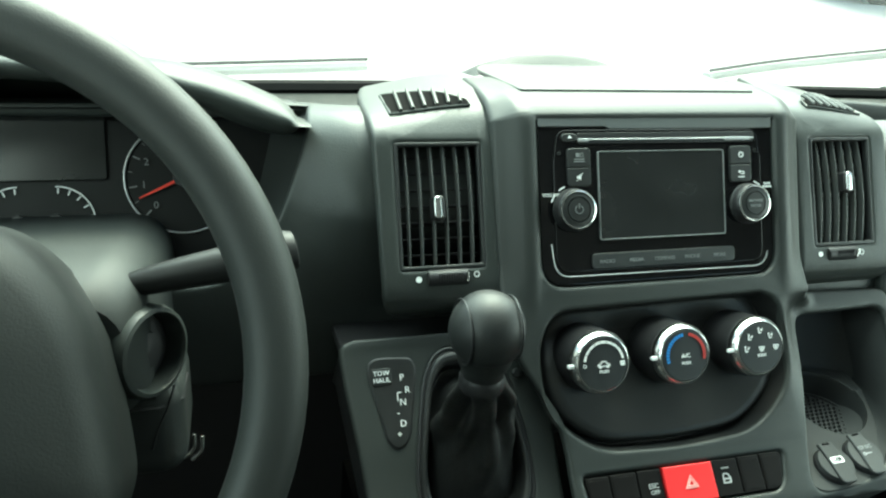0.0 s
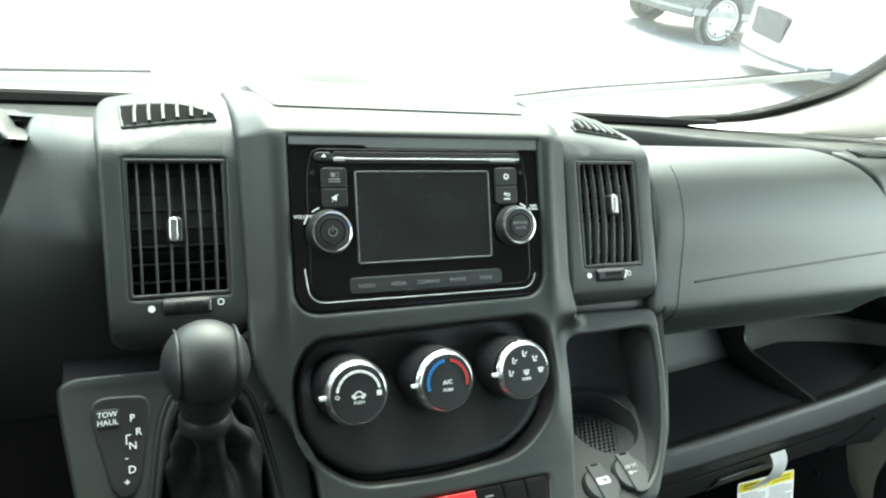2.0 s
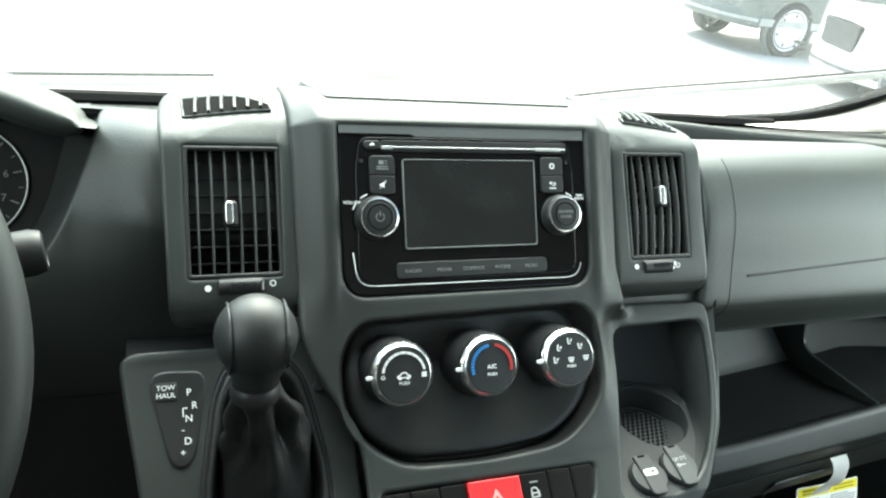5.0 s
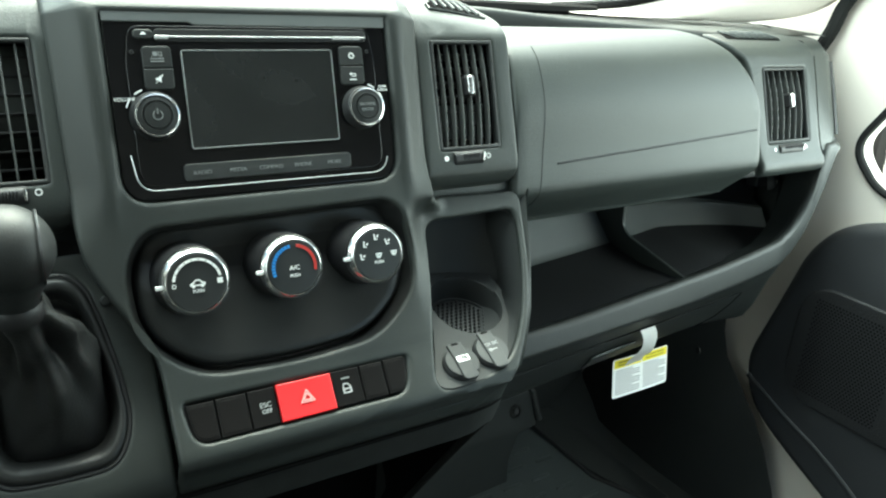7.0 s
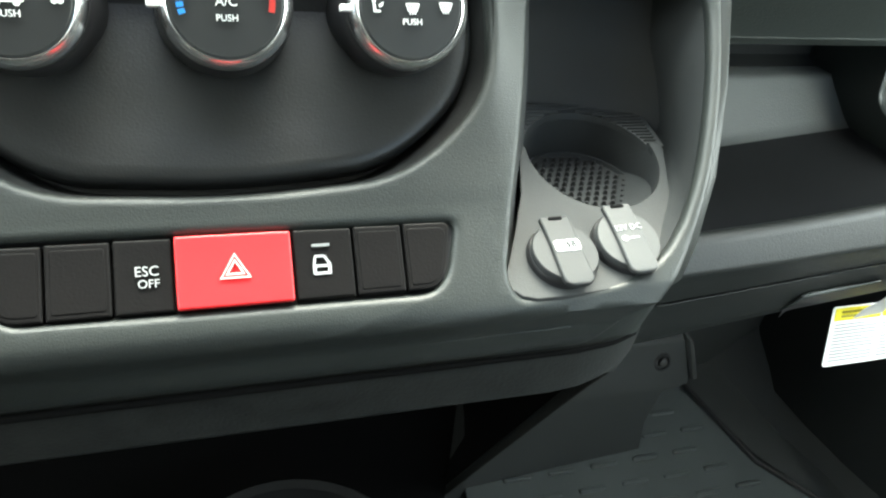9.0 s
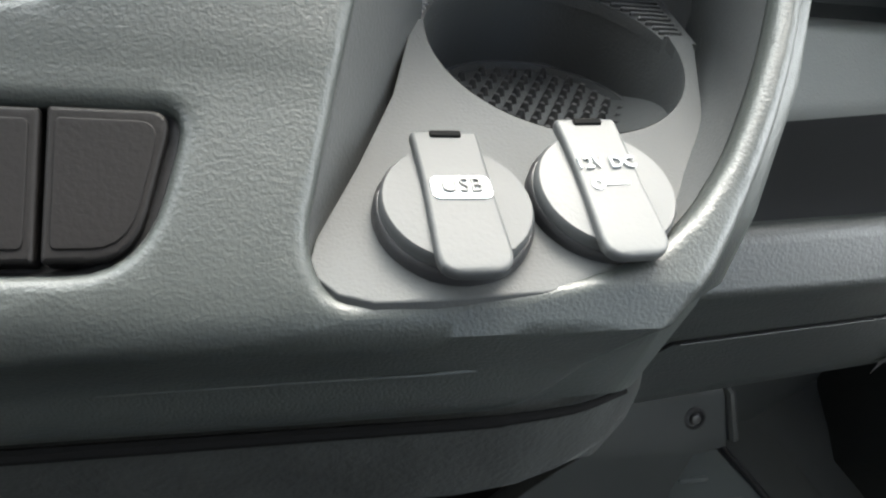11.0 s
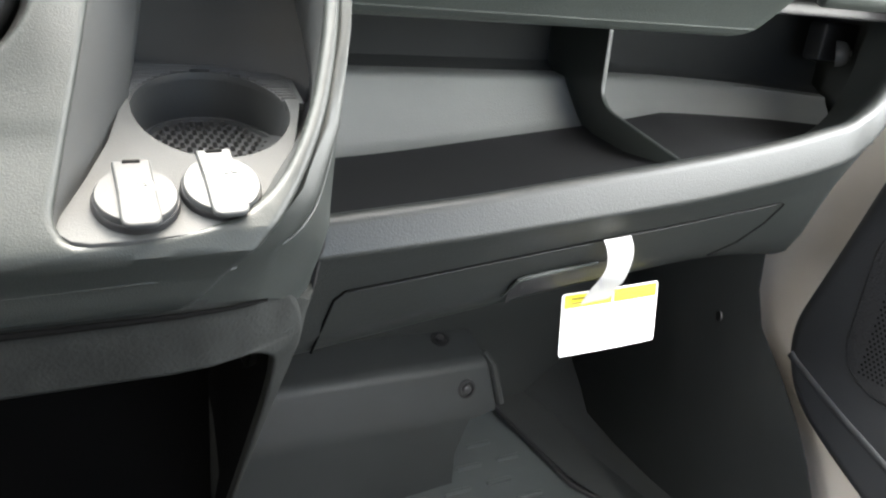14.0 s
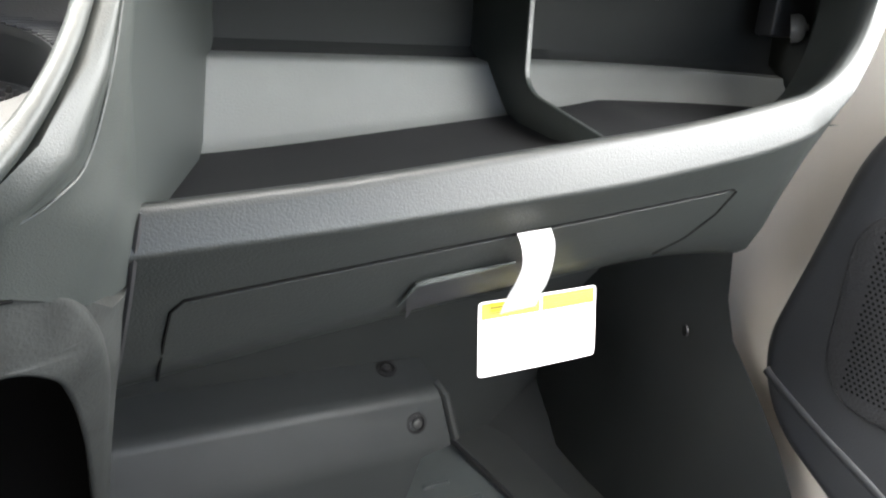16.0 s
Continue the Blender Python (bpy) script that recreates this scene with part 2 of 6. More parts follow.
# ---- centre stack ----
PROFILE = [(-0.068, 0.6325), (-0.0785, 0.6350), (-0.0830, 0.6410), (-0.0862, 0.6520), (-0.0910, 0.6600), (-0.0950, 0.6665), (-0.0915, 0.6755), (-0.071, 0.702), (-0.064, 0.713), (-0.053, 0.731),
           (-0.036, 0.765), (-0.016, 0.815), (0.0, 0.865), (0.0134, 0.9100), (0.0208, 0.9350), (0.0244, 0.9470), (0.0272, 0.9560), (0.0312, 0.9605), (0.0385, 0.9653), (0.0480, 0.9692), (0.0580, 0.9716), (0.07, 0.9733), (0.085, 0.9748), (0.10, 0.9758), (0.135, 0.9772)]
_fine = spline([(y, z, 0) for y, z in PROFILE], 240)
FY = np.array([p.x for p in _fine])
FZ = np.array([p.y for p in _fine])
FS = np.concatenate([[0], np.cumsum(np.hypot(np.diff(FY), np.diff(FZ)))])


def s_of(z):
    return float(np.interp(z, FZ, FS))


def on_stack(u, v, w):
    """From the unrolled face of the stack (u across, v along its profile, w proud) to the world."""
    y, z = float(np.interp(v, FS, FY)), float(np.interp(v, FS, FZ))
    d = 0.002
    ty = float(np.interp(v + d, FS, FY) - np.interp(v - d, FS, FY))
    tz = float(np.interp(v + d, FS, FZ) - np.interp(v - d, FS, FZ))
    k = math.hypot(ty, tz)
    return Vector((u, y - w * tz / k, z + w * ty / k))


def unrolled(pts):
    return [(x, s_of(z)) for x, z in pts]


radio_hole = round_off([(0.1055, 0.9545), (-0.1055, 0.9545), (-0.1055, 0.831), (0.1055, 0.831)], [0.002, 0.002, 0.02, 0.02], 6)
hvac_hole = round_off([(0.098, 0.817), (-0.098, 0.814), (-0.112, 0.790), (-0.110, 0.745), (-0.075, 0.717), (0.0, 0.7135), (0.070, 0.718), (0.108, 0.748), (0.113, 0.79)], 0.024, 6)
slot_hole = round_off([(0.087, 0.7015), (-0.0895, 0.7030), (-0.0855, 0.6795), (0.080, 0.6785)], [0.005, 0.004, 0.012, 0.014], 6)
LOWER_Z = [0.6325, 0.635, 0.641, 0.652, 0.660, 0.6665, 0.675, 0.690, 0.740, 0.770, 0.800, 0.812]
LOWER_Y = [-0.068, -0.0785, -0.083, -0.0862, -0.0910, -0.0950, -0.0918, -0.0785, -0.041, -0.0185, 0.004, 0.012]


def console_base(u, v):
    """The stack's own profile, which eases into the flatter slope of the pocket on its passenger side."""
    y, z = float(np.interp(v, FS, FY)), float(np.interp(v, FS, FZ))
    k = min(max((u - 0.104) / 0.034, 0.0), 1.0)
    k = k * k * (3 - 2 * k)
    fade = max(min(max((0.818 - z) / 0.030, 0.0), 1.0), min(max((u - 0.140) / 0.016, 0.0), 1.0))
    k *= fade * fade * (3 - 2 * fade)
    if k > 0:
        y = y * (1 - k) + float(np.interp(z, LOWER_Z, LOWER_Y)) * k
    return Vector((u, y, z))


def on_console(u, v, w):
    p = console_base(u, v)
    a = console_base(u + 0.002, v) - console_base(u - 0.002, v)
    b = console_base(u, v + 0.002) - console_base(u, v - 0.002)
    return p + a.cross(b).normalized() * w


def on_shoulder(u, v, w):
    """The stack's face, rounded off along both shoulders."""
    up = min(max((v - s_of(0.802)) / (s_of(0.850) - s_of(0.802)), 0.0), 1.0)
    up = up * up * (3 - 2 * up)
    brow = min(max((v - s_of(0.950)) / 0.022, 0.0), 1.0)
    fall = float(np.interp(v, [s_of(0.9653), s_of(0.9716), s_of(0.9748), s_of(0.9765)], [1.0, 0.45, 0.12, 0.02]))
    rise = float(np.interp(abs(u), [0.1065, 0.109, 0.112, 0.115, 0.119, 0.124, 0.130, 0.139], [0.0, 0.0012, 0.0021, 0.0021, 0.0008, -0.0022, -0.0060, -0.0108]))
    return on_console(u, v, w + up * (max(rise, 0.0) * (1 - brow) + min(rise, 0.0) * fall))


pocket_hole = round_off([(0.234, 0.790), (0.136, 0.788), (0.126, 0.745), (0.1155, 0.710), (0.1075, 0.682), (0.112, 0.6735), (0.150, 0.6745), (0.177, 0.6798), (0.196, 0.692), (0.212, 0.715), (0.226, 0.75)],
                        [0.014, 0.012, 0.02, 0.02, 0.010, 0.012, 0.02, 0.02, 0.02, 0.02, 0.02])
stack_edge = round_off([(0.139, 0.9769), (-0.139, 0.9769), (-0.139, 0.945), (-0.138, 0.80), (-0.120, 0.765), (-0.099, 0.735), (-0.0975, 0.6335),
                        (0.1545, 0.6335), (0.1700, 0.652), (0.1860, 0.672), (0.2030, 0.689), (0.2185, 0.713), (0.2325, 0.749), (0.2440, 0.803), (0.139, 0.806), (0.139, 0.945)],
                       [0.004, 0.004, 0.02, 0.03, 0.02, 0.02, 0.001, 0.006, 0.02, 0.03, 0.03, 0.04, 0.04, 0.012, 0.004, 0.02])
stack = thing("centre_stack", "dark grey grained plastic centre stack of the dashboard", "dashboard", kind="structure")
part("stack_panel", plate(unrolled(stack_edge), [unrolled(radio_hole), unrolled(hvac_hole), unrolled(slot_hole), unrolled(pocket_hole)], 0.0085, 0.0035, 3,
     cuts_u=steps(-0.137, -0.107, 13) + steps(-0.100, 0.100, 24) + steps(0.107, 0.137, 13) + steps(0.143, 0.24, 14), cuts_v=steps(0.004, FS[-1] - 0.004, 76), bend=on_shoulder), CONSOLE, stack, angle=50)


# ---- sheets that follow a profile across the dash ----
class Sheet:
    """A surface that keeps one (y, z) profile, rising in z, all across x."""

    def __init__(self, profile):
        f = spline([(y, z, 0) for y, z in profile], 200)
        self.y, self.z = np.array([p.x for p in f]), np.array([p.y for p in f])
        self.s = np.concatenate([[0], np.cumsum(np.hypot(np.diff(self.y), np.diff(self.z)))])

    def along(self, z):
        return float(np.interp(z, self.z, self.s))

    def __call__(self, u, v, w):
        y, z, d = float(np.interp(v, self.s, self.y)), float(np.interp(v, self.s, self.z)), 0.002
        ty = float(np.interp(v + d, self.s, self.y) - np.interp(v - d, self.s, self.y))
        tz = float(np.interp(v + d, self.s, self.z) - np.interp(v - d, self.s, self.z))
        k = math.hypot(ty, tz)
        return Vector((u, y - w * tz / k, z + w * ty / k))

    def flat(self, pts):
        return [(x, self.along(z)) for x, z in pts]

    def panel(self, outer, holes=(), thick=0.008, bevel=0.003, res=3, nu=10, nv=40):
        us, vs = [p[0] for p in outer], [self.along(p[1]) for p in outer]
        return plate(self.flat(outer), [self.flat(h) for h in holes], thick, bevel, res,
                     steps(min(us), max(us), nu)[1:-1], steps(min(vs), max(vs), nv)[1:-1], self)


def recess(outline, depth, bend, floor=True, start=-0.003, soft=0.004):
    """Walls, and a floor, of a pocket behind an outline (u, v)."""
    c = (sum(p[0] for p in outline) / len(outline), sum(p[1] for p in outline) / len(outline))
    ins = lambda k: [(p[0] + (c[0] - p[0]) * k, p[1] + (c[1] - p[1]) * k) for p in outline]  # noqa: E731
    rows = [[bend(u, v, start) for u, v in outline], [bend(u, v, -depth + soft) for u, v in ins(0.03)], [bend(u, v, -depth + soft * 0.3) for u, v in ins(0.045)],
            [bend(u, v, -depth) for u, v in ins(0.08)], [bend(u, v, -depth) for u, v in ins(0.5)]]
    bm = bmesh.new()
    vs = add_grid(bm, rows, True)
    if floor:
        bm.faces.new(vs[-1])
    return bm


part("hvac_recess", recess(unrolled(hvac_hole), 0.024, on_stack, soft=0.013), RECESS, stack)
panel_line = [(u * 0.955, s_of(0.768) + (v - s_of(0.768)) * (0.90 if v < s_of(0.768) else 1.0)) for u, v in unrolled(hvac_hole)]
panel_rows = []
for inset, w in ((0.0, -0.022), (0.006, -0.0155), (0.02, -0.0125), (0.05, -0.0105), (0.12, -0.0098), (0.30, -0.0130), (0.55, -0.0150)):
    cu_, cv_ = 0.0, s_of(0.772)
    panel_rows.append([on_stack(u + (cu_ - u) * inset, v + (cv_ - v) * inset, w - 0.010 * min(max((v - s_of(0.770)) / 0.03, 0.0), 1.0)) for u, v in panel_line])
bm = bmesh.new()
vs = add_grid(bm, panel_rows, True)
bm.faces.new(vs[-1])
part("climate_panel", bm, mat("climate_panel_plastic", (0.016, 0.0168, 0.0166), 0.36, grain=0.2, spec=0.4), stack, angle=70)
part("slot_recess", recess(unrolled(slot_hole), 0.008, on_stack), BLACK, stack)

# ---- pocket with the cup holder ----
pocket = thing("cup_holder_pocket", "dark grey moulded pocket with a cup holder", "console", kind="structure")
hp = [on_console(u, v, -0.006) for u, v in unrolled(pocket_hole)]


def pocket_floor_z(y):
    return 0.684 + 0.46 * (y + 0.07)


def ledge_z(y):
    return 0.7124 + 0.33 * y


rows = []
for q in (0, 0.12, 0.3, 0.55, 0.8, 1):
    row = []
    for p in hp:
        back = 0.022 - 0.19 * (p.x - 0.145) + 0.6 * max(0.0, p.z - 0.715)
        d = (back - p.y) * q
        wl, wr = min(max((0.165 - p.x) / 0.03, 0), 1), min(max((p.x - 0.185) / 0.02, 0), 1)
        row.append(Vector((p.x + wl * (0.54 * min(d, 0.048) + 0.1 * max(0, d - 0.048)) + wr * 0.42 * min(d, 0.055) * min(max((0.755 - p.z) / 0.05, 0.0), 1.0), p.y + d, p.z)))
    rows.append(row)
bm = bmesh.new()
vs = add_grid(bm, rows, True)
bm.faces.new(vs[-1])
part("liner", bm, POCKET, pocket)
# the cup's axis stands upright in the level world; its rim follows the deck in front and the ribbed ledge behind
CUP = Matrix.Translation((0.1770, -0.0160, 0.700)) @ Matrix.Rotation(radians(13), 4, "X")
CUP_R, STEP_Y = 0.0356, -0.0125
rim_line = []
for i in range(96):
    a = 2 * math.pi * i / 96
    p, ax_ = CUP @ Vector((CUP_R * math.cos(a), CUP_R * math.sin(a), 0)), CUP.to_3x3() @ Vector((0, 0, 1))
    hd = (pocket_floor_z(p.y) - p.z) / (ax_.z - 0.46 * ax_.y)
    hl = (ledge_z(p.y) - p.z) / (ax_.z - 0.33 * ax_.y)
    on_deck = (p + ax_ * hd).y < STEP_Y
    rim_line.append((p + ax_ * (hd if on_deck else hl), on_deck, a))
arc = [r[0] for r in sorted(rim_line, key=lambda r: (r[2] - math.pi / 2) % (2 * math.pi)) if r[1]]
deck = [(0.2195, STEP_Y), (0.2185, -0.018), (0.2105, -0.0400), (0.2010, -0.0600), (0.1940, -0.0730), (0.1860, -0.0820), (0.1770, -0.0885), (0.1530, -0.0918), (0.1310, -0.0930), (0.1195, -0.0930), (0.1132, -0.0912), (0.1096, -0.0878), (0.1086, -0.0838), (0.1100, -0.0793), (0.1198, -0.0612), (0.1300, -0.0400), (0.1375, -0.0165), (0.1382, STEP_Y)]
deck = [(arc[-1].x, STEP_Y)] + deck + [(arc[0].x, STEP_Y)] + [(p.x, p.y) for p in arc]
DECK = mat("deck_plastic", (0.035, 0.037, 0.037), 0.65, grain=0.2, grain_size=1300, spec=0.2)
part("deck", plate(deck, (), 0.004, 0.0004, 1, bend=lambda u, v, w: Vector((u, v, pocket_floor_z(v) + w))), DECK, pocket)
floor_row = [CUP @ Vector((0.0335 * math.cos(a), 0.0335 * math.sin(a), -0.0135)) for _, _, a in rim_line]
rows = [[p for p, _, _ in rim_line], [p - (CUP.to_3x3() @ Vector((0, 0, 0.003))) for p, _, _ in rim_line], floor_row, [CUP @ Vector((0.0315 * math.cos(a), 0.0315 * math.sin(a), -0.0130)) for _, _, a in rim_line], [CUP @ Vector((0.0305 * math.cos(a), 0.0305 * math.sin(a), -0.0150)) for _, _, a in rim_line]]
bm = bmesh.new()
vs = add_grid(bm, rows, True)
bm.faces.new(vs[-1])
part("cup_well", bm, POCKET, pocket, angle=30)
bm = bmesh.new()
for i in range(-6, 7):
    for j in range(-6, 7):
        x, y = (i + 0.5 * (j % 2)) * 0.0050, j * 0.0044
        if math.hypot(x, y) < 0.0285:
            bmesh.ops.create_cone(bm, cap_ends=True, segments=8, radius1=0.0017, radius2=0.0008, depth=0.0026, matrix=CUP @ Matrix.Translation((x, y, -0.0139)))
tagged(part("rubber_stud", bm, mat("stud_rubber", (0.028, 0.028, 0.028), 0.4), pocket), kind="stuff")
# ribbed ledge behind the cup
ledge_pts = [(0.2225, STEP_Y + 0.0003)] + [(0.2225, 0.012), (0.205, 0.016), (0.177, 0.0245), (0.140, 0.026), (0.1335, 0.020), (0.1335, STEP_Y + 0.0003)] + [(p.x, p.y) for p, d, _ in sorted(rim_line, key=lambda r: -((r[2] + math.pi / 2) % (2 * math.pi))) if not d]
ledge = part("ribbed_ledge", plate(ledge_pts, (), 0.004, 0.0003, 1, bend=lambda u, v, w: Vector((u, v, ledge_z(v) + w))), POCKET, pocket)
for y in steps(STEP_Y + 0.002, 0.022, 13):
    half_ = math.sqrt(max(0.0, (CUP_R + 0.0012) ** 2 - (y + 0.0195) ** 2))
    for a, b in ((0.1370, 0.1770 - half_), (0.1770 + half_, 0.2195)):
        if b - a > 0.001:
            part("rib", box(0.5 * (a + b), y, ledge_z(y) + 0.0004, b - a, 0.0011, 0.0016, 0.0004, 1), POCKET, ledge)

# ---- passenger side: pad, shelf, rail, lower panel ----
PAD = Sheet([(0.086, 0.7442), (0.060, 0.7462), (0.049, 0.7515), (0.040, 0.7605), (0.028, 0.7715), (0.015, 0.7830), (0.0062, 0.7930), (0.0036, 0.8010), (0.0048, 0.8150), (0.0080, 0.836), (0.014, 0.880), (0.029, 0.914), (0.044, 0.930), (0.062, 0.939), (0.080, 0.9435), (0.092, 0.945)])
pad = thing("airbag_pad", "large smooth dark grey airbag pad above an open shelf", "dashboard", kind="structure")
pad_edge = round_off([(0.270, 0.9445), (0.236, 0.9445), (0.236, 0.80), (0.256, 0.7455), (0.599, 0.7455), (0.600, 0.79), (0.588, 0.885), (0.534, 0.9445)], [0.01, 0.004, 0.004, 0.004, 0.02, 0.05, 0.06, 0.06], 10)
part("pad_cover", PAD.panel(pad_edge, (), 0.012, 0.005, nu=24, nv=56), SOFT, pad, angle=50)
part("pad_lip", tube([Vector((x, 0.0478, 0.7535)) for x in steps(0.262, 0.592, 20)], 0.0013, 8), SOFT, pad)
part("pad_filler", grid([[Vector((x, y, z)) for x in steps(0.136, 0.262, 6)] for y, z in ((0.012, 0.790), (0.014, 0.806), (0.018, 0.818), (0.024, 0.845), (0.032, 0.880))]), DASH, pad)
# seams pressed into the pad
part("pad_seam", tube([PAD(x, PAD.along(0.8245 + 0.016 * (x - 0.287) / 0.30), 0.0002) for x in steps(0.288, 0.585, 30)], 0.0011, 6), BLACK, pad)
part("pad_joint", tube([PAD(0.266 + 0.004 * math.sin((z - 0.76) * 12), PAD.along(z), 0.0001) for z in steps(0.758, 0.93, 30)], 0.0005, 6), BLACK, pad)


def even_curve(points):
    """A smooth curve z(x) through the given places."""
    line = spline([(a, b, 0) for a, b in points], 160)
    return [p.x for p in line], [p.y for p in line]


RAIL_TOP = even_curve([(0.20, 0.640), (0.243, 0.642), (0.29, 0.645), (0.333, 0.648), (0.38, 0.6525), (0.432, 0.658), (0.49, 0.664), (0.555, 0.671), (0.608, 0.6785), (0.649, 0.686), (0.684, 0.6935), (0.712, 0.705), (0.731, 0.723), (0.742, 0.747), (0.7475, 0.775), (0.752, 0.806), (0.772, 0.810), (0.800, 0.810), (0.836, 0.810)])
RAIL_LOW = even_curve([(0.20, 0.6190), (0.26, 0.6215), (0.333, 0.6252), (0.38, 0.6285), (0.433, 0.632), (0.514, 0.6385), (0.56, 0.6440), (0.608, 0.6505), (0.64, 0.6560), (0.668, 0.6625), (0.700, 0.6730), (0.728, 0.690), (0.750, 0.718), (0.764, 0.752), (0.774, 0.785), (0.785, 0.799), (0.81, 0.801), (0.836, 0.801)])
SWING = even_curve([(0.10, 0.0), (0.50, 0.0), (0.66, 0.0), (0.69, 0.004), (0.72, 0.011), (0.75, 0.0185), (0.772, 0.0225), (0.797, 0.0325), (0.817, 0.0525), (0.830, 0.0935), (0.836, 0.140)])
DASH_LOW = even_curve([(0.20, 0.526), (0.30, 0.538), (0.37, 0.546), (0.47, 0.556), (0.58, 0.565), (0.65, 0.563), (0.71, 0.555), (0.75, 0.545), (0.78, 0.535), (0.81, 0.530), (0.836, 0.530)])


def rail_top(x):
    return float(np.interp(x, *RAIL_TOP))


def rail_low(x):
    return float(np.interp(x, *RAIL_LOW))


def dash_low(x):
    return float(np.interp(x, *DASH_LOW))


xs = [0.205] + steps(0.235, 0.70, 46) + steps(0.703, 0.752, 26) + steps(0.758, 0.836, 20)
body = thing("passenger_dash", "dark grey lower passenger dash with an open shelf and rail", "dashboard", kind="structure")


def wrap(x):
    """How far the dash swings away at its door end."""
    return max(0.0, float(np.interp(x, *SWING)))


rows = []
for x in xs:
    T, B, D, k = rail_top(x), rail_low(x), dash_low(x), wrap(x)
    e = 0.055 * min(max((x - 0.69) / 0.09, 0.0), 1.0)
    rows.append([Vector((x, y + k + e * min(max((B - z) / (B - D), 0.0), 1.0), z)) for y, z in ((0.045, T - 0.022), (0.022, T - 0.016), (0.013, T - 0.006), (0.008, T - 0.001), (0.003, T - 0.0005), (-0.0005, T - 0.003), (-0.002, T - 0.006),
                 (-0.0058, B + 0.0015), (-0.0065, B - 0.0005), (-0.0055, B - 0.003), (0.001, B - 0.15 * (B - D)), (0.010, B - 0.35 * (B - D)), (0.024, B - 0.75 * (B - D)), (0.035, D + 0.006), (0.043, D), (0.09, D - 0.004), (0.16, D + 0.01))])
part("rail", grid(rows, flip=True), LOWDASH, body, angle=55)
# shelf floor, back and ends; light and shade are put into their colours
rows = []
for x in steps(0.236, 0.78, 40):
    T, k = rail_top(x), wrap(x) * 0.6
    zf = min(T - 0.020, 0.66)
    q = min(max((x - 0.60) / 0.18, 0.0), 1.0)
    q = 1.0 - 0.62 * q * q
    rows.append([Vector((x, 0.03 + (y - 0.03) * q + k, z)) for y, z in ((0.03, zf), (0.10, zf - 0.004), (0.145, zf), (0.158, zf + 0.004), (0.168, zf + 0.012), (0.193, 0.686), (0.196, 0.690), (0.215, 0.692))])
part("shelf", grid(rows), SHELF_LIT, body, angle=55)
# Dark sheet over the floor, coloured for the shade behind the rail.
part("shelf_floor_shade", grid([[r[0] + Vector((0, 0, 0.0008))] + [p + Vector((0, -0.002, 0.0012)) for p in r[1:4]] for r in rows]), mat("shaded_shelf_floor", (0.017, 0.0175, 0.0185), 0.7, grain=0.3, grain_size=800, spec=0.2), body, angle=55)
# Upper back coloured darker for the shade beneath the pad.
part("shelf_upper", grid([[r[-1] + Vector((0, -0.001, -0.0005)), r[-1] + Vector((0, 0.012, 0.008)), r[-1] + Vector((0, 0.015, 0.11))] for r in rows]), mat("shaded_shelf_back", (0.014, 0.015, 0.015), 0.85, grain=0.2, spec=0.1), body, angle=55)
side = [(0.1555, 0.6345), (0.1720, 0.6520), (0.1875, 0.672), (0.2045, 0.689), (0.2200, 0.713), (0.2340, 0.749), (0.2455, 0.800)]
# the line along which the console's rounded corner turns into its flank
TURN = [(0.1920, -0.0665, 0.6295), (0.1985, -0.0705, 0.6590), (0.2085, -0.0655, 0.6650), (0.2190, -0.0535, 0.6745), (0.2300, -0.0420, 0.7050), (0.2405, -0.0200, 0.7480), (0.2500, 0.0060, 0.8000)]


def gap_at(z):
    """The dark joint between the console's flank and the passenger dash."""
    return Vector((float(np.interp(z, GZ, GX)), float(np.interp(z, GZ, [0.034, 0.013, -0.002, -0.004, -0.004])), z))


GZ, GX = [0.520, 0.5585, 0.5987, 0.6207, 0.6416], [0.2170, 0.2247, 0.2310, 0.2345, 0.2388]
first = [on_console(x, s_of(z), -0.007 if k else -0.001) for k, (x, z) in enumerate(side)]
last = [gap_at(z) if z < 0.65 else Vector((0.2405 + 0.10 * max(0.0, z - 0.70), 0.004, z)) for z in (0.5950, 0.6200, 0.6400, 0.6620, 0.7000, 0.7480, 0.8050)]
ribs = []
for k, (a, c, b) in enumerate(zip(first, TURN, last)):
    c = Vector(c)
    mid = a.lerp(c, 0.55) + (Vector((0.0022, -0.0035, 0.0)) if k else Vector((0.003, -0.002, 0.001)))
    far_ = c.lerp(b, 0.5) + Vector((0.0020, -0.0020, 0.0)) * (1.5, 3.0, 2.5, 1.8, 1.2, 1.0, 1.0)[k]
    ribs.append(spline([a, mid, c, far_, b], 16))
rows = [[r[0] + Vector((-0.003, 0.004, 0)) for r in ribs]] + [list(r) for r in zip(*ribs)]
for y in (0.03, 0.08, 0.16, 0.245):
    rows.append([Vector((0.2400 + 0.34 * y, y, max(b.z, 0.628))) for b in last])
part("console_flank", grid(rows), CONSOLE, body, angle=60)
dv = round_off([(0.015, 0.640), (0.022, 0.6530), (0.128, 0.6735), (0.1405, 0.684), (0.144, 0.765), (0.235, 0.765), (0.235, 0.640)], [0.003, 0.01, 0.008, 0.008, 0.004, 0.004, 0.004])
part("shelf_divider", moved(plate(dv, (), 0.005, 0.0012), Matrix(((0, 0, 1, 0.536), (1, 0, 0, 0), (0, 1, 0, 0), (0, 0, 0, 1)))), DASH, body)
part("shelf_roof", box(0.51, 0.145, 0.772, 0.56, 0.20, 0.012, 0.003), BLACK, body)

# ---- dash top and driver side ----
top = thing("dash_top", "dark grey dash top below the windscreen", "dashboard", kind="structure")


def front_line(x):
    """Where the dash top meets the windscreen."""
    return 0.335 - 0.12 * (abs(x) / 0.85) ** 2.2


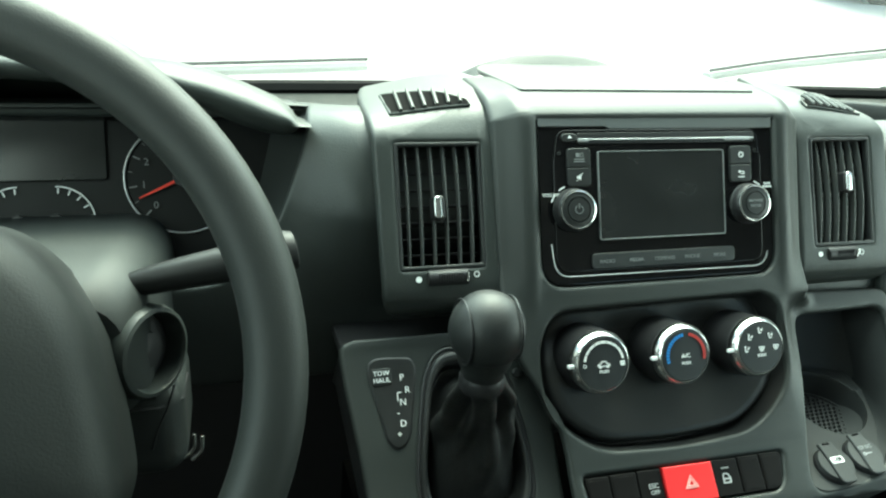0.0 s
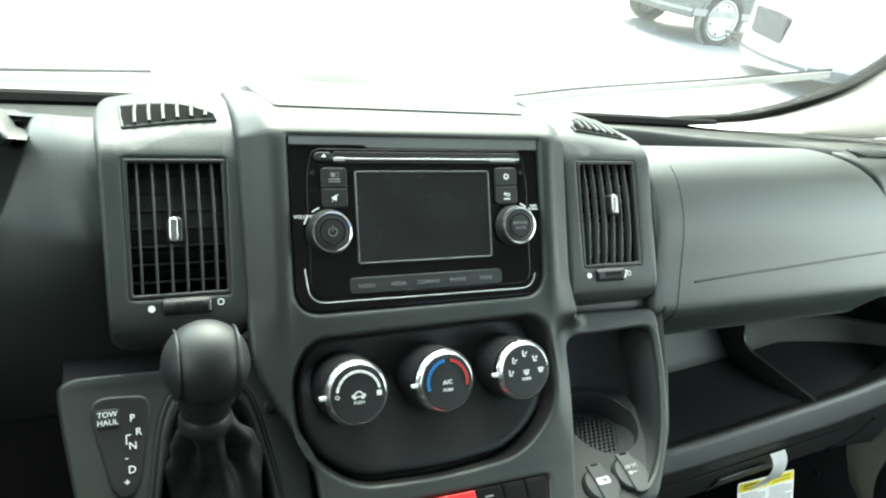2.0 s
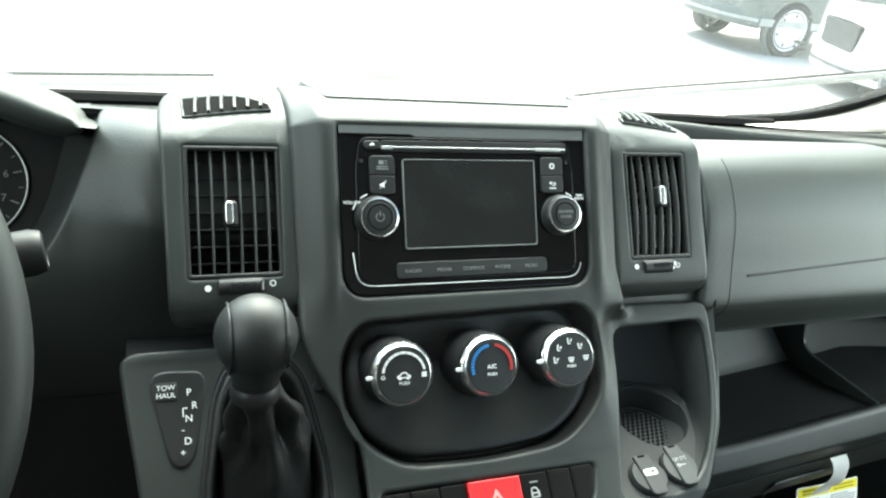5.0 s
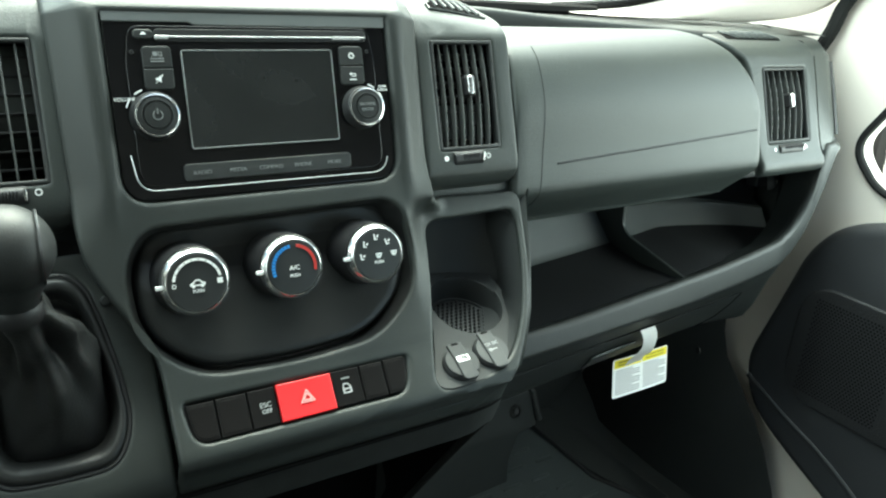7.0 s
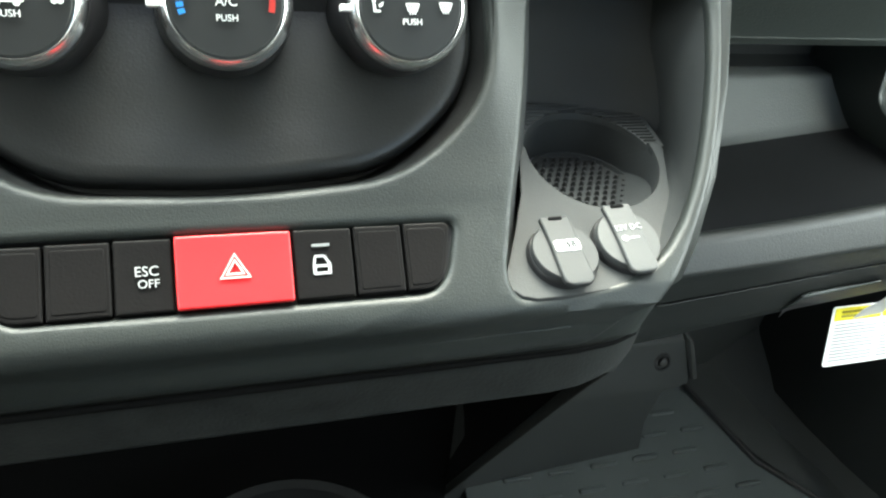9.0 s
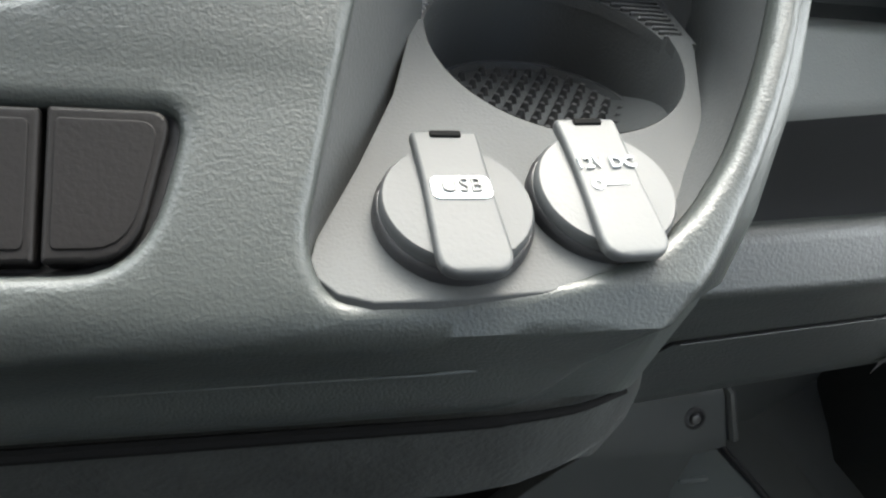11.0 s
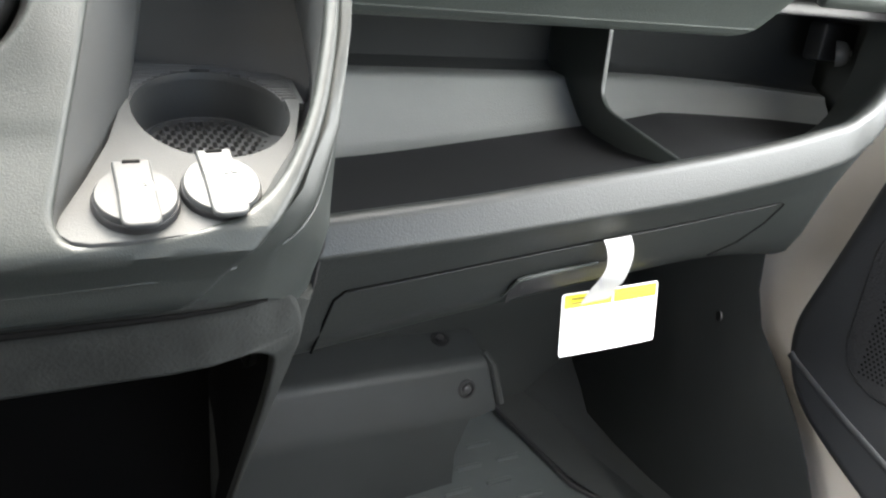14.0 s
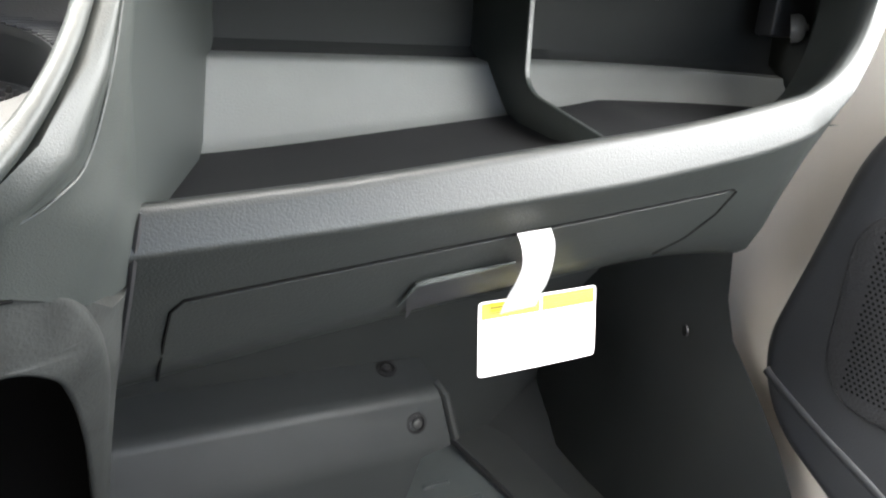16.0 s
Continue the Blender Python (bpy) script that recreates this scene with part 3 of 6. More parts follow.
def ridge_z(x):
    """The brow behind the airbag pad."""
    return float(np.interp(x, [0.20, 0.259, 0.357, 0.473, 0.585, 0.66, 0.84], [0.9605, 0.959, 0.9520, 0.9465, 0.9395, 0.936, 0.936]))


rows = []
for x in steps(-0.86, -0.266, 16) + steps(-0.258, 0.225, 12) + steps(0.232, 0.84, 16):
    y0 = 0.19 if -0.70 < x < -0.26 else (0.112 if x > 0.23 else 0.085)
    z0 = ridge_z(x) if x > 0.23 else 0.951 - 0.010 * (y0 - 0.075) / 0.26
    rows.append([Vector((x, y0 + (front_line(x) - y0) * k, z0 + (0.941 - z0) * k)) for k in steps(0, 1, 8)])
part("top_skin", grid(rows, thick=-0.01), DASH, top)
part("pad_ridge", grid([[Vector((x, y, z)) for y, z in ((0.106, 0.915), (0.1045, ridge_z(x) - 0.006), (0.1055, ridge_z(x) - 0.002), (0.109, ridge_z(x)), (0.1125, ridge_z(x) + 0.0002))] for x in steps(0.236, 0.70, 30)]), DASH_DARK, top, angle=60)
left = thing("driver_dash", "dark grey dash panel beside the instrument hood", "dashboard", kind="structure")
DRIVER = Sheet([(0.090, 0.66), (0.072, 0.72), (0.058, 0.79), (0.0545, 0.83), (0.056, 0.86), (0.0635, 0.90), (0.076, 0.932), (0.096, 0.950), (0.13, 0.957)])
binnacle_hole = round_off([(-0.268, 0.9555), (-0.69, 0.9555), (-0.665, 0.875), (-0.61, 0.825), (-0.335, 0.825), (-0.300, 0.865), (-0.279, 0.92)], [0.001, 0.001, 0.03, 0.03, 0.03, 0.03, 0.03])
driver_edge = [(-0.13, 0.956), (-0.268, 0.956)] + [p for p in reversed(binnacle_hole) if p[1] < 0.955] + [(-0.69, 0.956), (-0.84, 0.956), (-0.84, 0.735), (-0.13, 0.735)]
bm = DRIVER.panel(driver_edge, (), 0.01, 0.003, nu=40)
for v in bm.verts:
    k = min(max((v.co.x + 0.290) / 0.060, 0.0), 1.0)
    v.co.y -= 0.026 * k * k * (3 - 2 * k) * min(max((v.co.z - 0.80) / 0.08, 0.0), 1.0)
part("driver_panel", bm, DASH, left)


# ---- vent pods ----
POD = Sheet([(0.030, 0.800), (0.010, 0.8105), (0.0015, 0.820), (0.0, 0.832), (0.0065, 0.8525), (0.021, 0.895), (0.0345, 0.935), (0.0395, 0.943), (0.048, 0.9485), (0.060, 0.9525), (0.10, 0.960), (0.14, 0.966)])


def arch_rise(p, x0, x1, side):
    """The pod's brow climbs towards the stack."""
    k = min(max((p.x - x0) / (x1 - x0) if side < 0 else (x1 - p.x) / (x1 - x0), 0.0), 1.0)
    return 0.0145 * math.sin(0.5 * math.pi * k) ** 1.3 * min(max((p.z - 0.943) / 0.014, 0.0), 1.0)


def vent_pod(x0, x1, vx0, vx1, side):
    pod = thing("vent_pod", "dark grey dash pod round an air vent", "dashboard", group="vent pods", kind="structure")
    edge = round_off([(x1, 0.9655), (x0, 0.9655), (x0 + (0.004 if side < 0 else 0.0), 0.803), (x1, 0.803)], [0.012, 0.012, 0.022, 0.022])
    hole = round_off([(vx1, 0.936), (vx0, 0.936), (vx0 + 0.001, 0.847), (vx1 - 0.001, 0.847)], 0.003)
    bm = POD.panel(edge, [hole], 0.012, 0.0032, nu=8, nv=44)
    for v in bm.verts:
        v.co.z += arch_rise(v.co, x0, x1, side)
    part("pod_shell", bm, DASH, pod, angle=50)
    return pod


pod_l = vent_pod(-0.2300, -0.136, -0.2135, -0.1475, -1)
pod_r = vent_pod(0.1385, 0.2355, 0.1535, 0.2165, 1)

# ---- radio ----
RF = facing(0, 0, 0.865, 16.54)
SCREEN = mat("display_glass", (0.012, 0.013, 0.013), 0.22, vary=0.2, vary_size=25)
KEYCAP = mat("key_plastic", (0.018, 0.0195, 0.0195), 0.42, spec=0.4)
DIM = mat("dim_lettering", (0.18, 0.19, 0.19), 0.5)
SILVER = mat("silver_paint", (0.5, 0.51, 0.51), 0.35, metal=0.6)


def at(u, v, w=0.0):
    return Matrix.Translation((u, v, w))


radio = thing("car_radio", "piano black touchscreen radio with two knobs and a disc slot", "radio")
part("faceplate", plate(round_off([(0.1045, 0.0955), (-0.1045, 0.0955), (-0.1045, -0.0345), (0.1045, -0.0345)], [0.002, 0.002, 0.02, 0.02]), (), 0.006, 0.0008), GLOSS, radio, m=RF @ at(0, 0, -0.003))
# Grey of this band stands in for the sky reflected in the radio's top.
part("top_band", plate(round_off([(0.1045, 0.0957), (-0.1045, 0.0957), (-0.1045, 0.0875), (-0.048, 0.0875), (-0.045, 0.0855), (0.1045, 0.0855)], 0.001), (), 0.003, 0.0005), mat("sky_reflection_grey", (0.11, 0.117, 0.117), 0.25), radio, m=RF @ at(0, 0, -0.0015))
part("inset_panel", plate(round_off([(0.089, 0.085), (-0.089, 0.085), (-0.093, 0.06), (-0.093, -0.0245), (0.093, -0.0245), (0.093, 0.06)], [0.008, 0.008, 0.004, 0.012, 0.012, 0.004]), (), 0.003, 0.0008), GLOSS, radio, m=RF @ at(0, 0, -0.0014))
part("disc_slot", plate(rrect(0.007, 0.0783, 0.16, 0.0085, 0.003), (), 0.002, 0.0004), BLACK, radio, m=RF @ at(0, 0, -0.0006))
part("slot_lip", plate(rrect(0.007, 0.0772, 0.158, 0.0012, 0.0005), (), 0.002, 0.0004), SILVER, radio, m=RF @ at(0, 0, 0.0003))
for u0, u1 in ((-0.0725, -0.0635), (0.058, 0.082)):
    part("slot_trim", plate(rrect((u0 + u1) / 2, 0.0768, u1 - u0, 0.0026, 0.0006), (), 0.002, 0.0004), SILVER, radio, m=RF @ at(0, 0, 0.0006))
eject = part("eject_button", plate(rrect(-0.0797, 0.0788, 0.0135, 0.0064, 0.003), (), 0.003, 0.0009), KEYCAP, radio, m=RF @ at(0, 0, 0.0006))
part("eject_mark", plate([(-0.0818, 0.0782), (-0.0776, 0.0782), (-0.0797, 0.0805)], (), 0.0004, 0.0001, 0), WHITE, eject, m=RF @ at(0, 0, 0.001))
for u in (-0.0885, 0.0868):
    part("screw_hole", plate(circle(u, 0.0668, 0.0014, 14), [circle(u, 0.0668, 0.0009, 14)], 0.0012, 0.0003), KEYCAP, radio, m=RF @ at(0, 0, 0.0001))
for u0, u1, marks in ((-0.0824, -0.0630, "l"), (0.0622, 0.0820, "r")):
    c = (u0 + u1) / 2
    for k, (v0, v1) in enumerate(((0.0560, 0.0706), (0.0413, 0.0554))):
        r = (0.003, 0.003, 0.0004, 0.0004) if k == 0 else (0.0004, 0.0004, 0.003, 0.003)
        key = part("radio_button", plate(rrect(c, (v0 + v1) / 2, u1 - u0, v1 - v0, r), (), 0.003, 0.0007), KEYCAP, radio, m=RF @ at(0, 0, 0.0012))
        v = (v0 + v1) / 2
        if marks == "l" and k == 0:
            bars = merge(plate(rrect(c - 0.0012, v + 0.002, 0.003, 0.003, 0.0002), (), 0.0003, 0.00005, 0), plate(rrect(c + 0.0022, v + 0.002, 0.0026, 0.003, 0.0002), [rrect(c + 0.0022, v + 0.002, 0.0018, 0.0022, 0.0001)], 0.0003, 0.00005, 0),
                         *[plate(rrect(c, v - 0.0012 - 0.0018 * i, 0.009, 0.0009, 0.0002), (), 0.0003, 0.00005, 0) for i in range(2)])
        elif marks == "l":
            bars = merge(plate([(c - 0.0025, v - 0.0008), (c - 0.001, v - 0.0008), (c + 0.001, v - 0.0025), (c + 0.001, v + 0.0025), (c - 0.001, v + 0.0008), (c - 0.0025, v + 0.0008)], (), 0.0003, 0.00005, 0),
                         plate([(c - 0.003, v - 0.003), (c - 0.0025, v - 0.003), (c + 0.003, v + 0.003), (c + 0.0025, v + 0.003)], (), 0.0003, 0.00005, 0))
        elif k == 0:
            bars = plate(circle(c, v, 0.0024, 10), [circle(c, v, 0.0015, 10)], 0.0003, 0.00005, 0)
        else:
            bars = merge(plate([(c - 0.003, v + 0.001), (c - 0.0012, v + 0.0025), (c - 0.0012, v + 0.0014), (c + 0.0026, v + 0.0014), (c + 0.0026, v - 0.001), (c - 0.001, v - 0.001), (c - 0.001, v - 0.0004), (c + 0.002, v - 0.0004), (c + 0.002, v + 0.0008), (c - 0.0012, v + 0.0008), (c - 0.0012, v - 0.0002)], (), 0.0003, 0.00005, 0),
                         plate(rrect(c, v - 0.0032, 0.006, 0.0009, 0.0002), (), 0.0003, 0.00005, 0))
        part("button_mark", bars, WHITE if k or marks == "r" else DIM, key, m=RF @ at(0, 0, 0.00165))
# display
part("display_frame", plate(rrect(0, 0.0337, 0.1128, 0.0688, 0.002), [rrect(0, 0.0338, 0.1114, 0.0674, 0.0012)], 0.0025, 0.0003), DIM, radio, m=RF @ at(0, 0, 0.0006))
part("display", plate(rrect(0, 0.0338, 0.1110, 0.0670, 0.001), (), 0.002, 0.0003), SCREEN, radio, "switched-off dark display", m=RF @ at(0, 0, 0.0002))


def radio_knob(u, v, letters):
    f = RF @ at(u, v, -0.001)
    k = part("knob", lathe([(0.0168, 0.0), (0.0168, 0.002), (0.0160, 0.0030), (0.0152, 0.0080), (0.0140, 0.0095)], 48), KEYCAP, radio, m=f)
    part("knob_grip", lathe([(0.0162, 0.0), (0.0165, 0.0006), (0.0158, 0.0046), (0.0150, 0.0056)], 60), BLACK, k, m=f @ at(0, 0, 0.003))
    part("knob_ring", lathe([(0.0142, 0.0), (0.0147, 0.0006), (0.0145, 0.0015), (0.0135, 0.0019), (0.0133, 0.0)], 48, False), CHROME, k, "chrome ring", m=f @ at(0, 0, 0.0090))
    part("knob_cap", lathe([(0.0134, 0.0), (0.0133, 0.0012), (0.0100, 0.0020), (0.0096, 0.0010), (0.0088, 0.0010), (0.0086, 0.0020), (0.0, 0.0024)][:6] + [(0.0005, 0.0022)], 48), KEYCAP, k, m=f @ at(0, 0, 0.0090))
    if letters:
        bm = merge(moved(writing("BROWSE", 0.0034), at(0, 0.0018)), moved(writing("ENTER", 0.0034), at(0, -0.0022)))
    else:
        bm = merge(arc_bar(0.0028, 0.0034, 120, 420), moved(plate(rrect(0, 0.0026, 0.0007, 0.004, 0.0003), (), 0.0004, 0.00005, 0), at(0, 0, 0.0004)))
    part("knob_mark", bm, DIM, k, m=f @ at(0, 0, 0.0114))
    bm = merge(*[arc_bar(0.0185, 0.0195, a, b) for a, b in ((110, 128), (142, 160))]) if u < 0 else merge(*[arc_bar(0.0185, 0.0195, a, b) for a, b in ((52, 70), (20, 38))])
    part("knob_ticks", bm, WHITE, radio, m=RF @ at(u, v, 0.0002))


radio_knob(-0.0785, 0.0235, False)
radio_knob(0.0782, 0.0232, True)
part("volume_word", writing("VOLUME", 0.0036), WHITE, radio, m=RF @ at(-0.0968, 0.0352, 0.0004))
part("tune_word", merge(moved(writing("TUNE", 0.0026), at(0, 0.0014)), moved(writing("SCROLL", 0.0026), at(0, -0.0012))), WHITE, radio, m=RF @ at(0.0972, 0.0378, 0.0004))
menu = part("menu_bar", plate(rrect(0, -0.0168, 0.128, 0.0118, 0.003), (), 0.002, 0.0006), mat("menu_keys", (0.028, 0.03, 0.03), 0.35), radio, m=RF @ at(0, 0, 0.0003))
for word, u in (("RADIO", -0.0513), ("MEDIA", -0.0258), ("COMPASS", -0.0009), ("PHONE", 0.0243), ("MORE", 0.0497)):
    part("menu_word", writing(word, 0.0042), DIM, menu, m=RF @ at(u, -0.0175, 0.0006))
part("trim_line", tube([RF @ Vector((u, v, -0.0005)) for u, v in round_off([(-0.0975, -0.002), (-0.0945, -0.0275), (0.0945, -0.0285), (0.0985, -0.004)], [0, 0.012, 0.012, 0])][:-1], 0.00042, 6), SILVER, radio, "thin chrome line")

# ---- climate controls ----
for n, (x, kind_) in enumerate(((-0.0690, "fan"), (0.0010, "heat"), (0.0698, "air"))):
    f = facing(x, -0.0455, 0.7825, 17.5)
    dial = thing("climate_dial", "black rotary climate dial with a bright chrome ring", "dial", group="climate dials", at=tuple(f.translation))
    part("dial_skirt", lathe([(0.0268, -0.040), (0.0262, -0.030), (0.0248, -0.012), (0.0240, -0.0075), (0.0215, -0.002)], 56), BLACK, dial, m=f)
    part("dial_ring", lathe([(0.0240, -0.0075), (0.0243, -0.0045), (0.0239, -0.0022), (0.0214, 0.0008), (0.0207, 0.0011), (0.0203, 0.0)], 56, False), CHROME, dial, "chrome ring", m=f)
    part("dial_face", lathe([(0.0206, -0.002), (0.0205, 0.0003), (0.0196, 0.0011), (0.0005, 0.0015)], 56), KEYCAP, dial, m=f)
    part("dial_pointer", box(-0.0250, -0.0010, -0.0030, 0.0045, 0.0026, 0.004, 0.0004), WHITE, dial, m=f)
    w = f @ at(0, 0, 0.0021)
    if kind_ == "fan":
        part("fan_scale", merge(*[arc_bar(0.0150, 0.0168, a, a + 16.5) for a in range(10, 165, 18)]), WHITE, dial, m=w)
        part("off_mark", plate(circle(-0.0158, -0.0008, 0.0015, 16), [circle(-0.0158, -0.0008, 0.0010, 16)], 0.0004, 0.00005, 0), WHITE, dial, m=w @ at(0, 0, 0.0003))
        part("fan_mark", merge(*[plate(circle(0.0153 + 0.0013 * math.cos(a), -0.0008 + 0.0013 * math.sin(a), 0.0011, 8), (), 0.0004, 0.00005, 0) for a in (0.8, 2.4, 3.9, 5.5)]), WHITE, dial, m=w @ at(0, 0, 0.0003))
        icon = merge(plate(round_off([(-0.0052, -0.0015), (0.0052, -0.0015), (0.0052, 0.0005), (0.003, 0.001), (0.0018, 0.0028), (-0.0018, 0.0028), (-0.003, 0.001), (-0.0052, 0.0005)], 0.0006), [round_off([(-0.0042, -0.0007), (0.0042, -0.0007), (0.0025, 0.0002), (0.0013, 0.002), (-0.0013, 0.002), (-0.0025, 0.0002)], 0.0003)], 0.0004, 0.00005, 0),
                     plate(circle(-0.003, -0.0016, 0.0012, 10), (), 0.0004, 0.00005, 0), plate(circle(0.003, -0.0016, 0.0012, 10), (), 0.0004, 0.00005, 0))
        part("car_mark", moved(icon, at(0, -0.001)), WHITE, dial, m=w)
    elif kind_ == "heat":
        blue = mat("blue_marking", (0.02, 0.20, 0.55), 0.45, vary=0.03)
        for a in steps(98, 192, 11):
            part("cold_bar", arc_bar(0.0148, 0.0172, a, a + 6.2, seg=4), blue, dial, m=w)
        part("hot_scale", arc_bar(0.0150, 0.0172, -14, 80, seg=30), mat("red_marking", (0.40, 0.025, 0.02), 0.45, vary=0.03), dial, m=w)
        part("ac_word", writing("A/C", 0.0047), WHITE, dial, m=w @ at(0, -0.0005))
    else:
        def blower(u, v, a):
            seat = plate([(-0.0016, -0.0026), (0.0016, -0.0026), (0.0016, -0.0016), (-0.0004, -0.0016), (-0.0008, 0.0012), (-0.002, 0.0012)], (), 0.0004, 0.00005, 0)
            head = plate(circle(-0.0014, 0.0022, 0.0009, 8), (), 0.0004, 0.00005, 0)
            arrow = plate([(0.0006, 0.0006), (0.0030, 0.0022), (0.0026, 0.0002), (0.0012, -0.0006)], (), 0.0004, 0.00005, 0)
            return moved(merge(seat, head, arrow), Matrix.Translation((u, v, 0)) @ Matrix.Rotation(radians(a), 4, "Z") @ Matrix.Diagonal((0.85, 0.85, 1, 1)))

        part("air_marks", merge(blower(-0.0138, -0.0006, 0), blower(-0.0105, 0.0088, -10), blower(-0.0010, 0.0136, 0), blower(0.0085, 0.0090, 10)), WHITE, dial, m=w)
        demist = lambda u, v: merge(plate(round_off([(u - 0.0028, v + 0.002), (u + 0.0028, v + 0.002), (u + 0.0018, v - 0.0012), (u - 0.0018, v - 0.0012)], 0.0005), [round_off([(u - 0.0021, v + 0.0014), (u + 0.0021, v + 0.0014), (u + 0.0013, v - 0.0006), (u - 0.0013, v - 0.0006)], 0.0003)], 0.0004, 0.00005, 0), *[plate(rrect(u + d, v - 0.0004, 0.0005, 0.0036, 0.0002), (), 0.0004, 0.00005, 0) for d in (-0.001, 0.0, 0.001)])  # noqa: E731
        part("screen_mark", demist(0.0135, -0.0006), WHITE, dial, m=w)
        part("rear_screen_mark", demist(0.0002, -0.0012), WHITE, dial, m=w)
    part("push_word", writing("PUSH", 0.0033), WHITE, dial, m=w @ at(0, -0.0062))

# ---- switch row ----
edges = [-0.0885, -0.0678, -0.0452, -0.0240, 0.0195, 0.0435, 0.0640, 0.0855]
SWITCH = mat("switch_black", (0.0052, 0.0047, 0.0046), 0.5, grain=0.15, spec=0.10)
FADED = mat("faded_marking", (0.34, 0.35, 0.35), 0.5, vary=0.06)
RED = mat("red_button", (0.62, 0.02, 0.025), 0.35, vary=0.04)
for i, (a, b) in enumerate(zip(edges, edges[1:])):
    hazard = i == 3
    names = {2: ("stability_switch", "black switch marked ESC OFF"), 3: ("hazard_switch", "red hazard warning switch with a triangle"), 4: ("door_lock_switch", "black door lock switch with a white car mark")}
    name, label = names.get(i, ("blank_switch", "plain black blanking switch in the switch row"))
    r = [0.0008] * 4
    if i == 0:
        r = [0.0008, 0.003, 0.010, 0.0008]
    if i == 6:
        r = [0.004, 0.0008, 0.0008, 0.012]
    lo, hi = 0.6800, 0.7015
    q = [(b - 0.0005, hi), (a + 0.0005, hi + 0.0003), (a + 0.0005 + (0.0035 if i == 0 else 0), lo), (b - 0.0005 - (0.006 if i == 6 else 0), lo)]
    sw = thing(name, label, "switch", group="dash switches", at=(0.5 * (a + b), -0.075, 0.69))
    up = 0.0012 if hazard else -0.0008
    part("rocker", plate(unrolled(round_off(q, r)), (), 0.006, 0.0009, cuts_v=[s_of(z) for z in steps(0.6815, 0.7000, 10)], bend=lambda u, v, w: on_stack(u, v, w + up)), RED if hazard else SWITCH, sw)
    if name == "blank_switch":
        mid = (sum(p[0] for p in q) / 4, sum(p[1] for p in q) / 4)
        inner = [(p[0] + (mid[0] - p[0]) * 0.16, p[1] + (mid[1] - p[1]) * 0.16) for p in q]
        part("rocker_pad", plate(unrolled(round_off(inner, [max(k, 0.0012) for k in r])), (), 0.001, 0.0003, cuts_v=[s_of(z) for z in steps(0.6830, 0.6990, 8)], bend=lambda u, v, w: on_stack(u, v, w + up + 0.0003)), SWITCH, sw)
    m = facing(*on_stack(0.5 * (a + b), s_of(0.6908), 0.0005 + up), 36)
    if hazard:
        tri = lambda k: [(0.0058 * k, -0.0036 * k), (-0.0058 * k, -0.0036 * k), (0, 0.0062 * k)]  # noqa: E731
        part("triangle_mark", merge(plate(tri(1.0), [tri(0.82)], 0.0004, 0.00005, 0), plate(tri(0.62), [tri(0.42)], 0.0004, 0.00005, 0)), mat("pale_marking", (0.7, 0.45, 0.42), 0.5), sw, m=m @ at(0, 0, 0.0006))
    elif i == 2:
        part("esc_word", merge(moved(writing("ESC", 0.0052), at(0, 0.0016)), moved(writing("OFF", 0.0044), at(0.0005, -0.0030))), FADED, sw, m=m @ at(0.0012, 0, 0.0003))
    elif i == 4:
        part("lock_mark", merge(plate(round_off([(-0.0036, -0.0036), (0.0036, -0.0036), (0.0036, 0.0006), (0.0012, 0.0042), (-0.0028, 0.0042), (-0.0036, 0.0006)], 0.0008), [round_off([(-0.0026, 0.0004), (0.0024, 0.0004), (0.0008, 0.0032), (-0.0022, 0.0032)], 0.0003), rrect(0, -0.0016, 0.0046, 0.0018, 0.0004)], 0.0004, 0.00005, 0)), FADED, sw, m=m @ at(-0.001, -0.0008, 0.0003))
        part("lock_lamp", plate(rrect(-0.001, 0.0072, 0.007, 0.0012, 0.0004), (), 0.0004, 0.00005, 0), DIM, sw, m=m @ at(0, 0, 0.0003))


# ---- vents ----
SLAT = mat("slat_plastic", (0.060, 0.063, 0.061), 0.42, spec=0.4)

